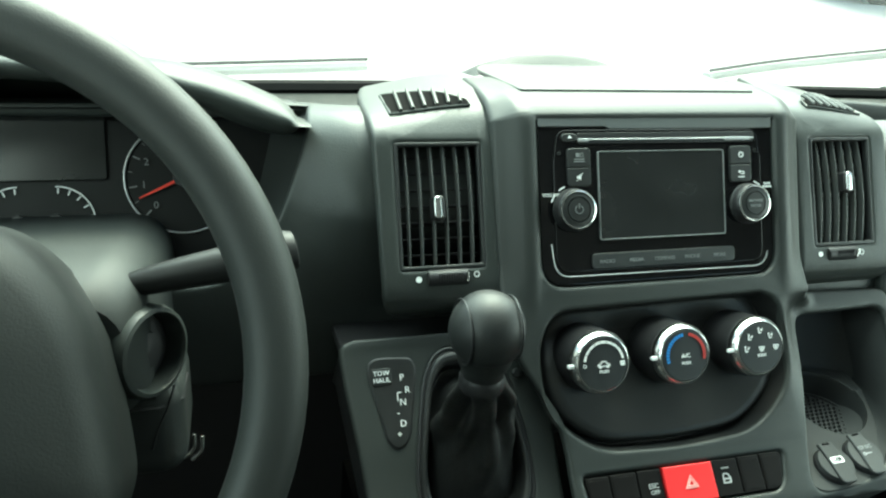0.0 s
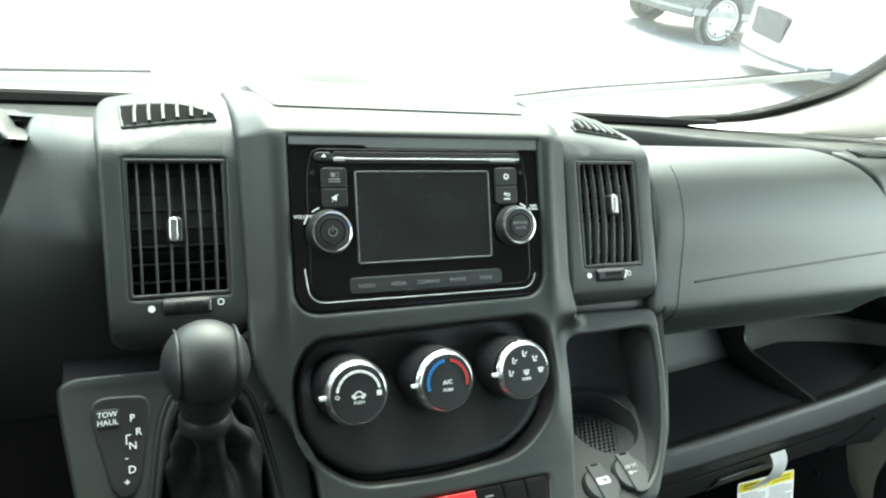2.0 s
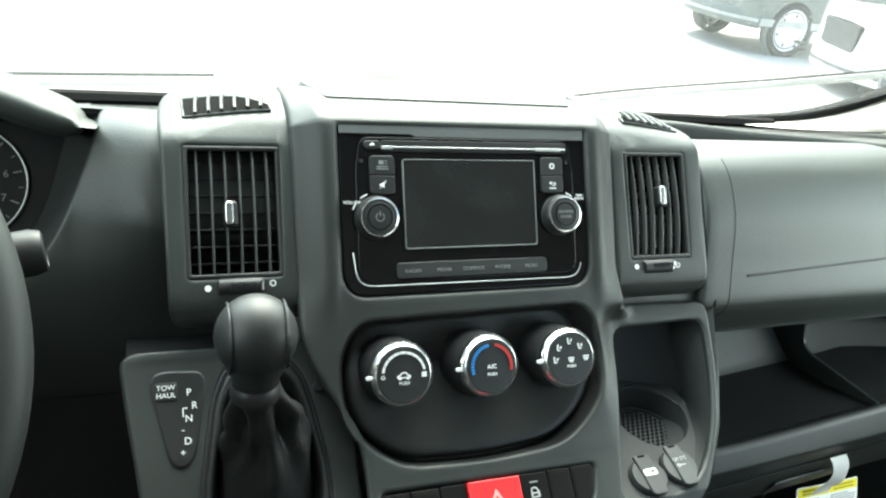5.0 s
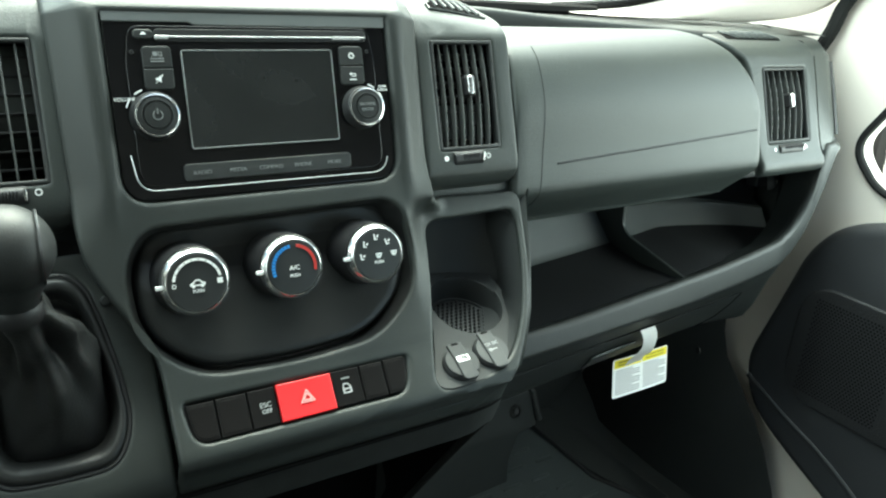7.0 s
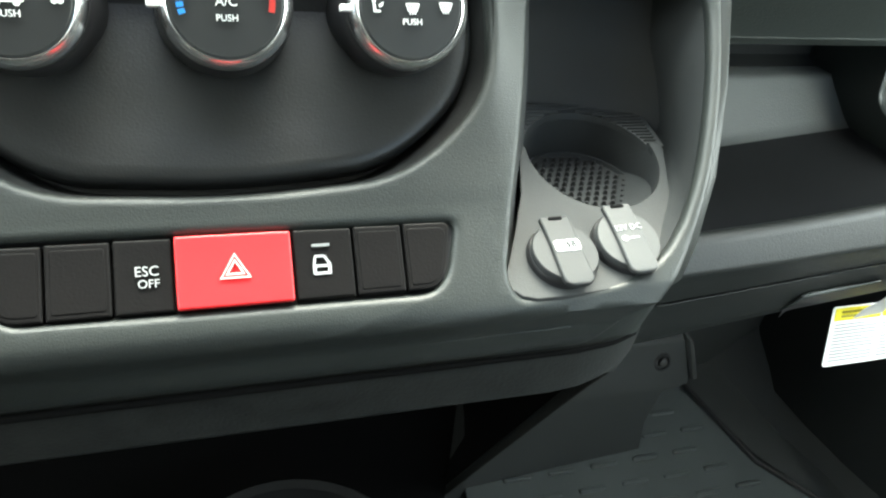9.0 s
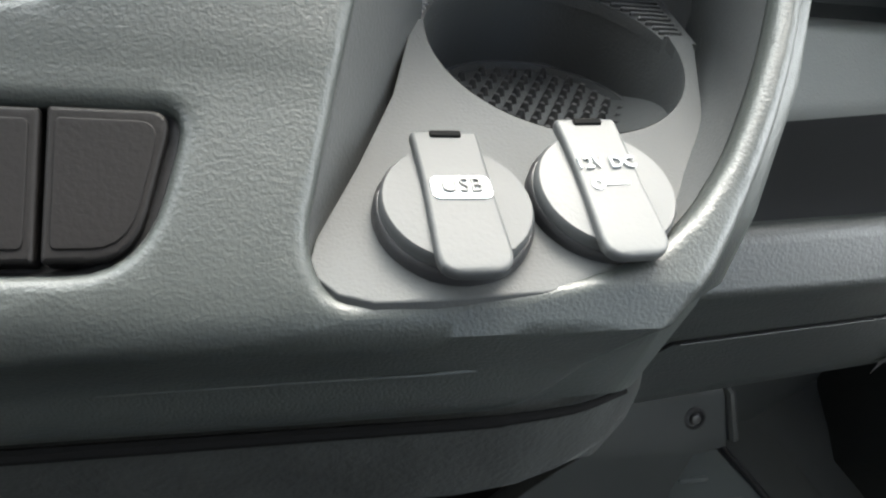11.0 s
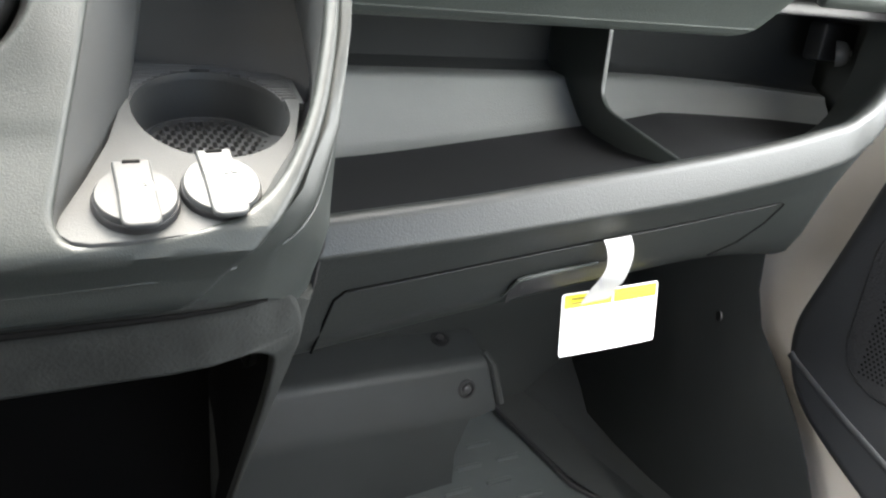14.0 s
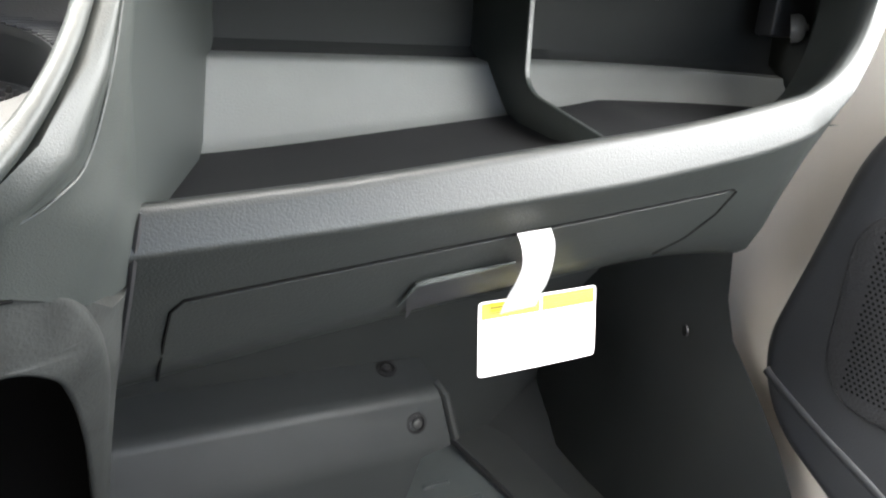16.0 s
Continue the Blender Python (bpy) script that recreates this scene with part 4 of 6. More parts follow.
def slat_grid(pod_parent, x0, x1, xs_, zs, knob_x, knob_z, wheel, dot, ring, sheet, z0=0.8475, z1=0.9355, bar_depth=0.020):
    v = thing("air_vent", "black slatted air vent with a chrome tab in the dash", "vent", group="air vents", at=tuple(sheet(0.5 * (x0 + x1), sheet.along(0.5 * (z0 + z1)), 0)))
    zc = [sheet.along(z) for z in steps(z0 + 0.001, z1 - 0.001, 8)]
    # The box is coloured near-black for the shade behind the slats.
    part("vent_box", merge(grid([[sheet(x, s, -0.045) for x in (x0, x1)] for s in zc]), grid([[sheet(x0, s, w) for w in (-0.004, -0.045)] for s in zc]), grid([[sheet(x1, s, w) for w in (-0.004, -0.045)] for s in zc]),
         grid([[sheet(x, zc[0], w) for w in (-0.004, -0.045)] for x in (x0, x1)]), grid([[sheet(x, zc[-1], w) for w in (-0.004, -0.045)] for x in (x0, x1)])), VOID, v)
    part("vent_frame", sheet.panel(round_off([(x1 + 0.001, z1 + 0.001), (x0 - 0.001, z1 + 0.001), (x0 - 0.001, z0 - 0.001), (x1 + 0.001, z0 - 0.001)], 0.002), [round_off([(x1 - 0.002, z1 - 0.002), (x0 + 0.002, z1 - 0.002), (x0 + 0.002, z0 + 0.002), (x1 - 0.002, z0 + 0.002)], 0.0015)], 0.006, 0.0012, 2, 2, 14), KEYCAP, v)
    for x in xs_:
        part("slat", plate([(x + 0.0007, zc[0]), (x + 0.0007, zc[-1]), (x - 0.0007, zc[-1]), (x - 0.0007, zc[0])], (), 0.007, 0.0005, 1, cuts_v=zc[1:-1], bend=lambda a, b, c: sheet(a, b, c - 0.001 + 0.004 * math.sin(math.pi * (b - zc[0]) / (zc[-1] - zc[0])) - 0.003)), SLAT, v)
    if bar_depth:
        for z in zs:
            s = sheet.along(z)
            part("cross_slat", plate([(x1 - 0.0005, s + 0.0009), (x0 + 0.0005, s + 0.0009), (x0 + 0.0005, s - 0.0009), (x1 - 0.0005, s - 0.0009)], (), 0.012, 0.0006, 1, bend=lambda a, b, c: sheet(a, b + 0.25 * c, c - bar_depth)), BLACK, v)
    s = sheet.along(knob_z)
    part("tab", plate(rrect(knob_x + 0.0006, s, 0.0096, 0.0185, 0.003), (), 0.013, 0.0025, 3, bend=lambda a, b, c: sheet(a, b, c + 0.006)), BLACK, v)
    part("tab_cap", plate(rrect(knob_x - 0.0008, s + 0.0004, 0.0058, 0.0165, 0.0026), (), 0.003, 0.0012, 3, bend=lambda a, b, c: sheet(a, b, c + 0.0078)), CHROME, v, "chrome tab")
    # thumb wheel with its open and shut marks
    a, b, z = wheel
    s = sheet.along(z)
    part("thumb_wheel", moved(lathe([(0.0002, -(b - a) / 2), (0.0062, -(b - a) / 2), (0.0068, -(b - a) / 2 + 0.001), (0.0068, (b - a) / 2 - 0.001), (0.0062, (b - a) / 2), (0.0002, (b - a) / 2)], 28), Matrix.Translation(sheet(0.5 * (a + b), s, -0.0035)) @ Matrix.Rotation(radians(90), 4, "Y")), BLACK, v)
    part("wheel_end", box(*sheet(b - 0.0015, s, 0.0030), 0.0022, 0.0030, 0.0080, 0.0008, 2), CHROME, v, "bright wheel end")
    part("wheel_ribs", merge(*[box(*sheet(x, s, 0.0033), 0.0007, 0.0012, 0.0066, 0.0003, 1) for x in steps(a + 0.008, b - 0.006, 9)]), BLACK, v)
    part("wheel_slot", sheet.panel(rrect(0.5 * (a + b), z, b - a + 0.003, 0.0085, 0.002), (), 0.0012, 0.0003, 1, 2, 3), BLACK, v)
    part("shut_mark", plate(circle(dot[0], sheet.along(dot[1]), 0.0023, 18), (), 0.0004, 0.00005, 0, bend=lambda p, q, w: sheet(p, q, w + 0.0006)), WHITE, v)
    part("open_mark", plate(circle(ring[0], sheet.along(ring[1]), 0.0023, 18), [circle(ring[0], sheet.along(ring[1]), 0.0016, 18)], 0.0004, 0.00005, 0, bend=lambda p, q, w: sheet(p, q, w + 0.0006)), WHITE, v)
    return v


slat_grid(pod_l, -0.2130, -0.1480, steps(-0.2050, -0.1560, 5), steps(0.857, 0.927, 6), -0.1836, 0.8895, (-0.1930, -0.1618, 0.8408), (-0.2003, 0.8402), (-0.1554, 0.8418), POD, bar_depth=0.013)
slat_grid(pod_r, 0.1540, 0.2160, steps(0.1630, 0.2075, 5), steps(0.857, 0.927, 6), 0.1868, 0.8985, (0.1662, 0.1962, 0.8400), (0.1579, 0.8402), (0.2017, 0.8400), POD, bar_depth=0.013)


def top_louvre(x0, x1, side, px0, px1):
    """The demister slots on a pod's brow: a row of openings that tapers towards the stack."""
    lv = thing("demister_louvre", "small demister louvre with short slanted bars", "vent", group="demister louvres", at=(0.5 * (x0 + x1), 0.075, 0.962))
    depth = lambda k: 0.036 * (1 - k**1.6) + 0.007  # noqa: E731

    def base(u, v, w):
        p = POD(u, v, w)
        p.z += arch_rise(p, px0, px1, side)
        return p

    s0 = POD.along(0.9515)
    pts = [(x0, s0)] + [(x0 + (x1 - x0) * k, s0) for k in steps(0.12, 1, 7)] + [(x1 + (x0 - x1) * k, s0 + depth(1 - k)) for k in steps(0, 1, 10)]
    # Near-black sheet laid on the brow, for the shade within the slots.
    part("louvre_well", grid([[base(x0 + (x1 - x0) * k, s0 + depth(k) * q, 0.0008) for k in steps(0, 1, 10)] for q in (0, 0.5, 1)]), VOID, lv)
    part("louvre_rim", tube([base(u, v, 0.0006) for u, v in pts + pts[:1]], 0.0011, 6), DASH, lv)
    for k in steps(0.13, 0.88, 5):
        x = x0 + (x1 - x0) * k
        part("louvre_bar", tube([base(x, s0, 0.0022), base(x - side * 0.001, s0 + depth(k) * 0.5, 0.0026), base(x - side * 0.003, s0 + depth(k), 0.0022)], 0.0014, 6), DASH, lv)


top_louvre(-0.2120, -0.1500, -1, -0.2300, -0.136)
top_louvre(0.2220, 0.1630, 1, 0.1385, 0.2355)

# ---- gear console ----
GEAR = Sheet([(-0.052, 0.600), (-0.078, 0.632), (-0.082, 0.650), (-0.074, 0.668), (-0.051, 0.700), (-0.031, 0.735), (-0.0125, 0.766), (-0.002, 0.7845), (0.0012, 0.7912), (0.0044, 0.7950), (0.0090, 0.7958)])
console = thing("gear_console", "dark grey console panel round the gear lever", "console", kind="structure")
boot_hole = round_off([(-0.147, 0.7835), (-0.187, 0.7845), (-0.1985, 0.765), (-0.2055, 0.730), (-0.2105, 0.700), (-0.2060, 0.6720), (-0.170, 0.6685), (-0.133, 0.6690), (-0.1205, 0.690), (-0.1230, 0.720), (-0.1300, 0.754), (-0.1365, 0.7745)],
                      [0.008, 0.012, 0.03, 0.03, 0.03, 0.014, 0.02, 0.014, 0.02, 0.03, 0.03, 0.010], 6)
plate_hole = round_off([(-0.2388, 0.7800), (-0.2315, 0.7820), (-0.2075, 0.7805), (-0.2042, 0.7745), (-0.2125, 0.7330), (-0.2175, 0.7262), (-0.2240, 0.7252), (-0.2290, 0.7300), (-0.2400, 0.7720)], 0.006)
gear_edge = round_off([(-0.118, 0.7956), (-0.261, 0.7956), (-0.2585, 0.770), (-0.249, 0.71), (-0.243, 0.605), (-0.0985, 0.605), (-0.0985, 0.735), (-0.112, 0.765)], [0.003, 0.012, 0.02, 0.02, 0.004, 0.002, 0.02, 0.02])
part("console_skin", GEAR.panel(gear_edge, [boot_hole], 0.010, 0.004, nu=10, nv=50), CONSOLE, console, angle=50)
rows = [[GEAR(x + 0.004, GEAR.along(z), w) for x, z in ((-0.261, 0.794), (-0.258, 0.77), (-0.249, 0.71), (-0.245, 0.65), (-0.243, 0.61))] for w in (-0.004, -0.03, -0.09)]
part("console_side", grid(rows), BLACK, console)
# Black box behind the top edge stands in for shade under the pod.
part("console_top_shade", box(-0.188, 0.046, 0.780, 0.138, 0.080, 0.010, 0.002), BLACK, console)
sel = thing("gear_selector_plate", "black selector plate with white gear letters and a button", "indicator", at=(-0.22, -0.02, 0.755))
part("plate_skin", GEAR.panel(plate_hole, (), 0.002, 0.0007, 2, 3, 16), mat("selector_black", (0.016, 0.017, 0.017), 0.35), sel, m=Matrix.Translation((0, -0.0014, 0.0008)))
part("plate_groove", tube([GEAR(u, v, 0.0003) for u, v in GEAR.flat(plate_hole + plate_hole[:1])], 0.0009, 6), BLACK, sel)
gm = lambda x, z: facing(*GEAR(x, GEAR.along(z), 0.0019), 30)  # noqa: E731
tow = part("tow_button", plate(rrect(0, 0, 0.0150, 0.0125, 0.002), (), 0.002, 0.0007), KEYCAP, sel, m=gm(-0.2305, 0.7700) @ at(0, 0, 0.0006))
part("tow_word", merge(moved(writing("TOW", 0.0050), at(0, 0.0026)), moved(writing("HAUL", 0.0050), at(0, -0.0026))), WHITE, tow, m=gm(-0.2305, 0.7700) @ at(0, 0, 0.0008))
for ch, x, z in (("P", -0.2155, 0.7685), ("R", -0.2121, 0.7605), ("N", -0.2161, 0.7531), ("D", -0.2173, 0.7401), ("-", -0.2203, 0.7470), ("+", -0.2208, 0.7335)):
    part("gear_letter", writing(ch, 0.0068), WHITE, sel, m=gm(x, z) @ at(0, 0, 0.0004))
part("gate_mark", merge(plate(rrect(-0.0012, 0, 0.0007, 0.006, 0.0001), (), 0.0004, 0.00005, 0), plate(rrect(0.0002, 0.003, 0.003, 0.0007, 0.0001), (), 0.0004, 0.00005, 0)), WHITE, sel, m=gm(-0.2186, 0.7568) @ at(0, 0, 0.0006))

lever = thing("gear_lever", "black ball-topped gear lever with a gathered leather boot", "gear lever", at=(-0.165, -0.05, 0.72))
kf = Matrix.Translation((-0.1785, -0.0895, 0.8385)) @ Matrix.Rotation(radians(8), 4, "X")
prof = [(0.0125, -0.0380), (0.0132, -0.0330), (0.0150, -0.0270), (0.0178, -0.0215)] + [(0.0247 * math.cos(radians(a)), 0.0255 * math.sin(radians(a))) for a in range(-42, 90, 6)] + [(0.0004, 0.0255)]
knob = part("knob", lathe(prof, 48), mat("knob_rubber", (0.014, 0.0155, 0.0155), 0.5, spec=0.35, grain=0.25, grain_size=900), lever, m=kf)
for sx in (-1, 1):
    part("knob_groove", tube([kf @ Vector((sx * 0.0165, 0.0202 * math.cos(a), 0.0208 * math.sin(a))) for a in steps(0.0, 2 * math.pi, 40)], 0.0007, 6), BLACK, knob)
flat_hole_ = GEAR.flat(boot_hole)
mid_u, mid_v = -0.1640, GEAR.along(0.728)
neck = kf @ Vector((0, 0, -0.0345))
foot_ = GEAR(mid_u, mid_v, -0.006)
rows = []
for inset, w in ((0.0, -0.006), (0.015, -0.001), (0.05, 0.0022), (0.10, 0.0030), (0.15, 0.0015), (0.19, -0.0060), (0.23, -0.0150)):
    rows.append([GEAR(u + (mid_u - u) * inset, v + (mid_v - v) * inset, w) for u, v in flat_hole_])
roll_in = rows[-1]
for k in steps(0.08, 1, 18):
    row = []
    for p in roll_in:
        a = math.atan2((p.z - foot_.z) * 0.80 - 0.60 * (foot_.y - p.y), p.x - foot_.x)
        # loose leather: long folds that run up to the neck, pushed down into soft rolls near the foot
        wide = 0.0325 - 0.0115 * min(1.0, k / 0.55) - 0.0065 * k
        deep = 0.0385 - 0.0180 * min(1.0, k / 0.60) - 0.0060 * k
        soft_ = math.sin(math.pi * min(1.0, k * 1.05)) ** 0.6
        fold = 0.0052 * math.sin(4 * a + 1.2 + 1.6 * k) + 0.0034 * math.sin(7 * a - 2.0 * k) + 0.0022 * math.sin(12.0 * k + 1.8 * math.sin(2 * a + 0.6))
        c = foot_.lerp(neck, k ** 0.92) + Vector((0.0035 * math.sin(math.pi * k), 0, 0))
        up = (neck - foot_).normalized()
        e1 = Vector((1, 0, 0)) - up * up.x
        e1.normalize()
        e2 = up.cross(e1)
        ring = c + e1 * (wide + fold * soft_) * math.cos(a) + e2 * (deep + fold * soft_) * math.sin(a)
        q = min(1.0, k / 0.22)
        q = q * q * (3 - 2 * q)
        row.append(p.lerp(ring, q) if q < 1.0 else ring)
    rows.append(row)
part("boot", grid(rows, True), LEATHER, lever, "gathered black leather boot", angle=80)
part("neck_collar", lathe([(0.0140, -0.044), (0.0152, -0.041), (0.0152, -0.036), (0.0138, -0.033)], 32, False), BLACK, lever, m=kf)
part("boot_frame", tube([GEAR(u, v, -0.0012) for u, v in GEAR.flat(boot_hole + boot_hole[:1])], 0.0018, 8), BLACK, lever)
part("lever_button", lathe([(0.004, 0), (0.004, 0.004), (0.003, 0.005)], 16), KEYCAP, lever, m=facing(-0.1245, -0.012, 0.763, 30))

# ---- socket caps in the pocket ----
MATT_CAP = mat("matt_grey_cap_plastic", (0.033, 0.035, 0.0355), 0.6, spec=0.25, grain=0.1)
for x, y, words, turn, cap in ((0.1373, -0.0755, "USB", 1, MATT_CAP), (0.1705, -0.0713, "12V", 3, GREYCAP)):
    f = Matrix.Translation((x, y, pocket_floor_z(y) + 0.0002)) @ Matrix.Rotation(radians(24.7 + (3.5 if words == "12V" else 0.0)), 4, "X") @ Matrix.Rotation(radians(turn), 4, "Z")
    s = thing("socket_cap", "grey flip cap of a power socket in the pocket", "cap", group="socket caps", at=tuple(f.translation))
    part("cap_base", lathe([(0.0164, -0.002), (0.0164, 0.002), (0.0157, 0.003)], 40), BLACK, s, m=f)
    part("cap_disc", lathe([(0.0154, 0.0025), (0.0156, 0.0048), (0.0149, 0.0059), (0.0004, 0.0066)], 40), cap, s, m=f)
    tong = round_off([(0.0073, 0.0182), (-0.0073, 0.0182), (-0.0069, 0.004), (-0.0074, -0.0190), (0.0074, -0.0190), (0.0069, 0.004)], [0.0015, 0.0015, 0.01, 0.005, 0.005, 0.01])
    t = part("cap_tongue", plate(tong, (), 0.003, 0.001, 2, cuts_v=steps(-0.017, 0.017, 10), bend=lambda u, v, w: Vector((u, v, w + 0.0080 - 4.0 * max(0, v - 0.008) ** 2 - 3.0 * max(0, -v - 0.010) ** 2))), cap, s, m=f)
    part("hinge_mark", plate(rrect(0, 0.0166, 0.0066, 0.0016, 0.0004), (), 0.0008, 0.0002), VOID, t, m=f @ at(0, 0, 0.0083))
    if words == "USB":
        part("word_patch", plate(rrect(0.0004, 0.0012, 0.0120, 0.0058, 0.0015), [], 0.0005, 0.0001, 1), WHITE, t, m=f @ at(0, 0, 0.0084))
        part("socket_word", writing(words, 0.0050), GREYCAP, t, m=f @ at(0.0004, 0.0012, 0.0087))
    else:
        part("socket_word", moved(writing(words + " DC", 0.0042), at(0, 0.0042)), FADED, t, m=f @ at(0, 0, 0.0083))
        part("key_mark", merge(plate(circle(-0.0035, -0.0012, 0.0016, 12), [circle(-0.0035, -0.0012, 0.0008, 12)], 0.0004, 0.00005, 0), plate(rrect(0.0008, -0.0012, 0.006, 0.0008, 0.0002), (), 0.0004, 0.00005, 0)), FADED, t, m=f @ at(0, 0, 0.0083))
crease = [on_console(x, s_of(z), 0.0) for x, z in ((0.070, 0.6505), (0.110, 0.6515), (0.140, 0.6525))] + [Vector((0.1700, -0.0795, 0.6515)), Vector((0.1860, -0.0745, 0.6545))] + [Vector(p) for p in TURN[1:]]
part("console_crease", tube(spline(crease, 60), [0.0001 + 0.0007 * min(1.0, 3 * k) for k in steps(0, 1, 60)], 8), CONSOLE, stack)

# ---- lower console below the switch row ----
lower = thing("lower_console", "grey moulded lower console with an open cubby, its shade coloured near-black", "console", kind="structure")
LOWCON = mat("worn_console_plastic", (0.020, 0.0215, 0.0205), 0.6, grain=0.5, grain_size=500, vary=0.25, vary_size=60, spec=0.25)


def low_face(u, v, w):
    k = max(0.0, (u - 0.150) / 0.07)
    return Vector((u, -0.0765 + 0.034 * k**2 + 0.30 * (0.634 - v) + 0.38 * max(0.0, 0.588 - v) - w, v))


part("console_band", plate(round_off([(-0.24, 0.640), (-0.24, 0.597), (0.189, 0.5940), (0.2008, 0.583), (0.2056, 0.559), (0.2083, 0.523), (0.2095, 0.40), (0.2085, 0.20), (0.2145, 0.20), (0.2155, 0.40), (0.2185, 0.50), (0.2225, 0.572), (0.2170, 0.610), (0.194, 0.640)], [0.002, 0.004, 0.012, 0.014, 0.03, 0.03, 0.05, 0.002, 0.002, 0.05, 0.05, 0.02, 0.02, 0.006]), (), 0.012, 0.003, 2, cuts_u=steps(-0.2, 0.22, 24), cuts_v=steps(0.22, 0.62, 18), bend=low_face), LOWCON, lower, angle=50)
rows = [[Vector(TURN[0]).lerp(last[0], k) + Vector((-0.004 + 0.006 * math.sin(math.pi * k), 0.006 - 0.006 * math.sin(math.pi * k), 0.003)) for k in (0, 0.35, 0.7, 1)]]
for z in (0.605, 0.57, 0.54, 0.50, 0.42, 0.30, 0.15):
    a = low_face(float(np.interp(z, [0.15, 0.30, 0.50, 0.57, 0.605], [0.2115, 0.2125, 0.2165, 0.2195, 0.2155])), z, -0.004)
    b = gap_at(z) if z > 0.56 else Vector((0.2247 - 0.06 * (0.56 - z), 0.013 + 0.75 * (0.56 - z), z))
    rows.append([a.lerp(b, k) + Vector((0.003, -0.003, 0)) * math.sin(math.pi * k) for k in (0, 0.35, 0.7, 1)])
rows = [r + [r[-1] + Vector((-0.001, 0.02, 0)), Vector((r[-1].x - 0.006, 0.36, r[-1].z))] for r in rows]
part("console_cheek", grid(rows), LOWCON, lower, angle=60)
# Liner and side wall are near-black: the cubby's shade is in their colour.
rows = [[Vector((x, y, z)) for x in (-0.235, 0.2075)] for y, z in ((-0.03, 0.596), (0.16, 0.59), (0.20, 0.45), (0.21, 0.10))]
part("cubby_liner_shaded", grid(rows), VOID, lower)
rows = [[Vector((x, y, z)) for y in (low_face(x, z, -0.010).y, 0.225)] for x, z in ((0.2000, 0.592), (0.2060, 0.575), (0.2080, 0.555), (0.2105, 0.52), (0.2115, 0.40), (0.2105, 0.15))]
part("cubby_side_shaded", grid(rows), VOID, lower)
# Near-black strip along the joint, for the shade under the console's nose.
joint = [Vector((x, -0.0790, 0.6322)) for x in steps(-0.0975, 0.150, 8)] + [Vector((0.1560, -0.0785, 0.6322)), Vector((0.1740, -0.0755, 0.6315)), Vector(TURN[0]) + Vector((-0.001, -0.001, 0))]
part("console_joint_shade", tube(spline(joint, 60), [0.0017 - 0.0009 * k**4 for k in steps(0, 1, 60)], 8), VOID, lower)
# round tray on the floor tunnel
tray = thing("floor_tray", "black round tray on the floor tunnel", "tray", at=(0.04, 0.02, 0.40))
part("tray_rim", lathe([(0.070, -0.10), (0.098, -0.02), (0.105, 0.0), (0.102, 0.004), (0.096, 0.0), (0.088, -0.03), (0.001, -0.035)], 40, False), RUBBER, tray, m=Matrix.Translation((0.025, 0.03, 0.345)) @ Matrix.Rotation(radians(10), 4, "X"))
part("tray_foot", lathe([(0.09, -0.30), (0.075, -0.09)], 30, False), BLACK, tray, m=Matrix.Translation((0.025, 0.03, 0.345)))

# ---- lower glove panel lines ----
glove = thing("glove_panel", "flush dark grey lower glove panel with a pull recess", "panel", kind="structure", at=(0.43, 0.02, 0.60))


def face_at(x, z, w=0.0):
    """A place on the lower dash face."""
    T, B, D = rail_top(x), rail_low(x), dash_low(x)
    y = float(np.interp(-z, [-(T - 0.006), -(B + 0.0015), -(B - 0.0005), -(B - 0.003), -(B - 0.15 * (B - D)), -(B - 0.35 * (B - D)), -(B - 0.75 * (B - D)), -(D + 0.006)], [-0.002, -0.0058, -0.0065, -0.0055, 0.001, 0.010, 0.024, 0.035]))
    return Vector((x, y - w + wrap(x), z))


gap_z = lambda x: 0.589 + 0.0345 * (x - 0.254) / 0.363  # noqa: E731
gap = [(0.2455, 0.535), (0.2485, 0.565), (0.2515, 0.583), (0.258, gap_z(0.258))] + [(x, gap_z(x)) for x in steps(0.27, 0.626, 14)] + [(0.631, 0.6225), (0.622, 0.6042), (0.604, 0.5865), (0.585, 0.572)]
part("panel_gap", tube([face_at(x, z, 0.0002) for x, z in gap], 0.0010, 6), VOID, glove)
part("panel_edge", tube([face_at(x, gap_z(x) - 0.0017, 0.0002) for x in steps(0.262, 0.622, 18)], 0.0006, 6), LOWDASH, glove)
lip = [(0.3800, 0.5625), (0.3840, 0.571), (0.388, 0.578), (0.395, 0.5795), (0.42, 0.5818), (0.455, 0.585)]
part("pull_recess", grid([[face_at(x + dx, z - dz, 0.0012) for x, z in lip[1:] + [(0.486, 0.589)]] for dx, dz in ((0, 0), (0.004, 0.012), (0.006, 0.022))]), BLACK, glove)
part("pull_lip", tube([face_at(x, z + 0.0006, 0.0022) for x, z in lip], [0.0006, 0.0012, 0.0018, 0.0020, 0.0018, 0.0008], 8), DASH, glove)

part("console_gap", tube([gap_at(z) + Vector((0.0012, -0.0005, 0)) for z in steps(0.6395, 0.53, 10)], [0.0008] + [0.0018] * 9 + [0.001], 6), BLACK, glove)

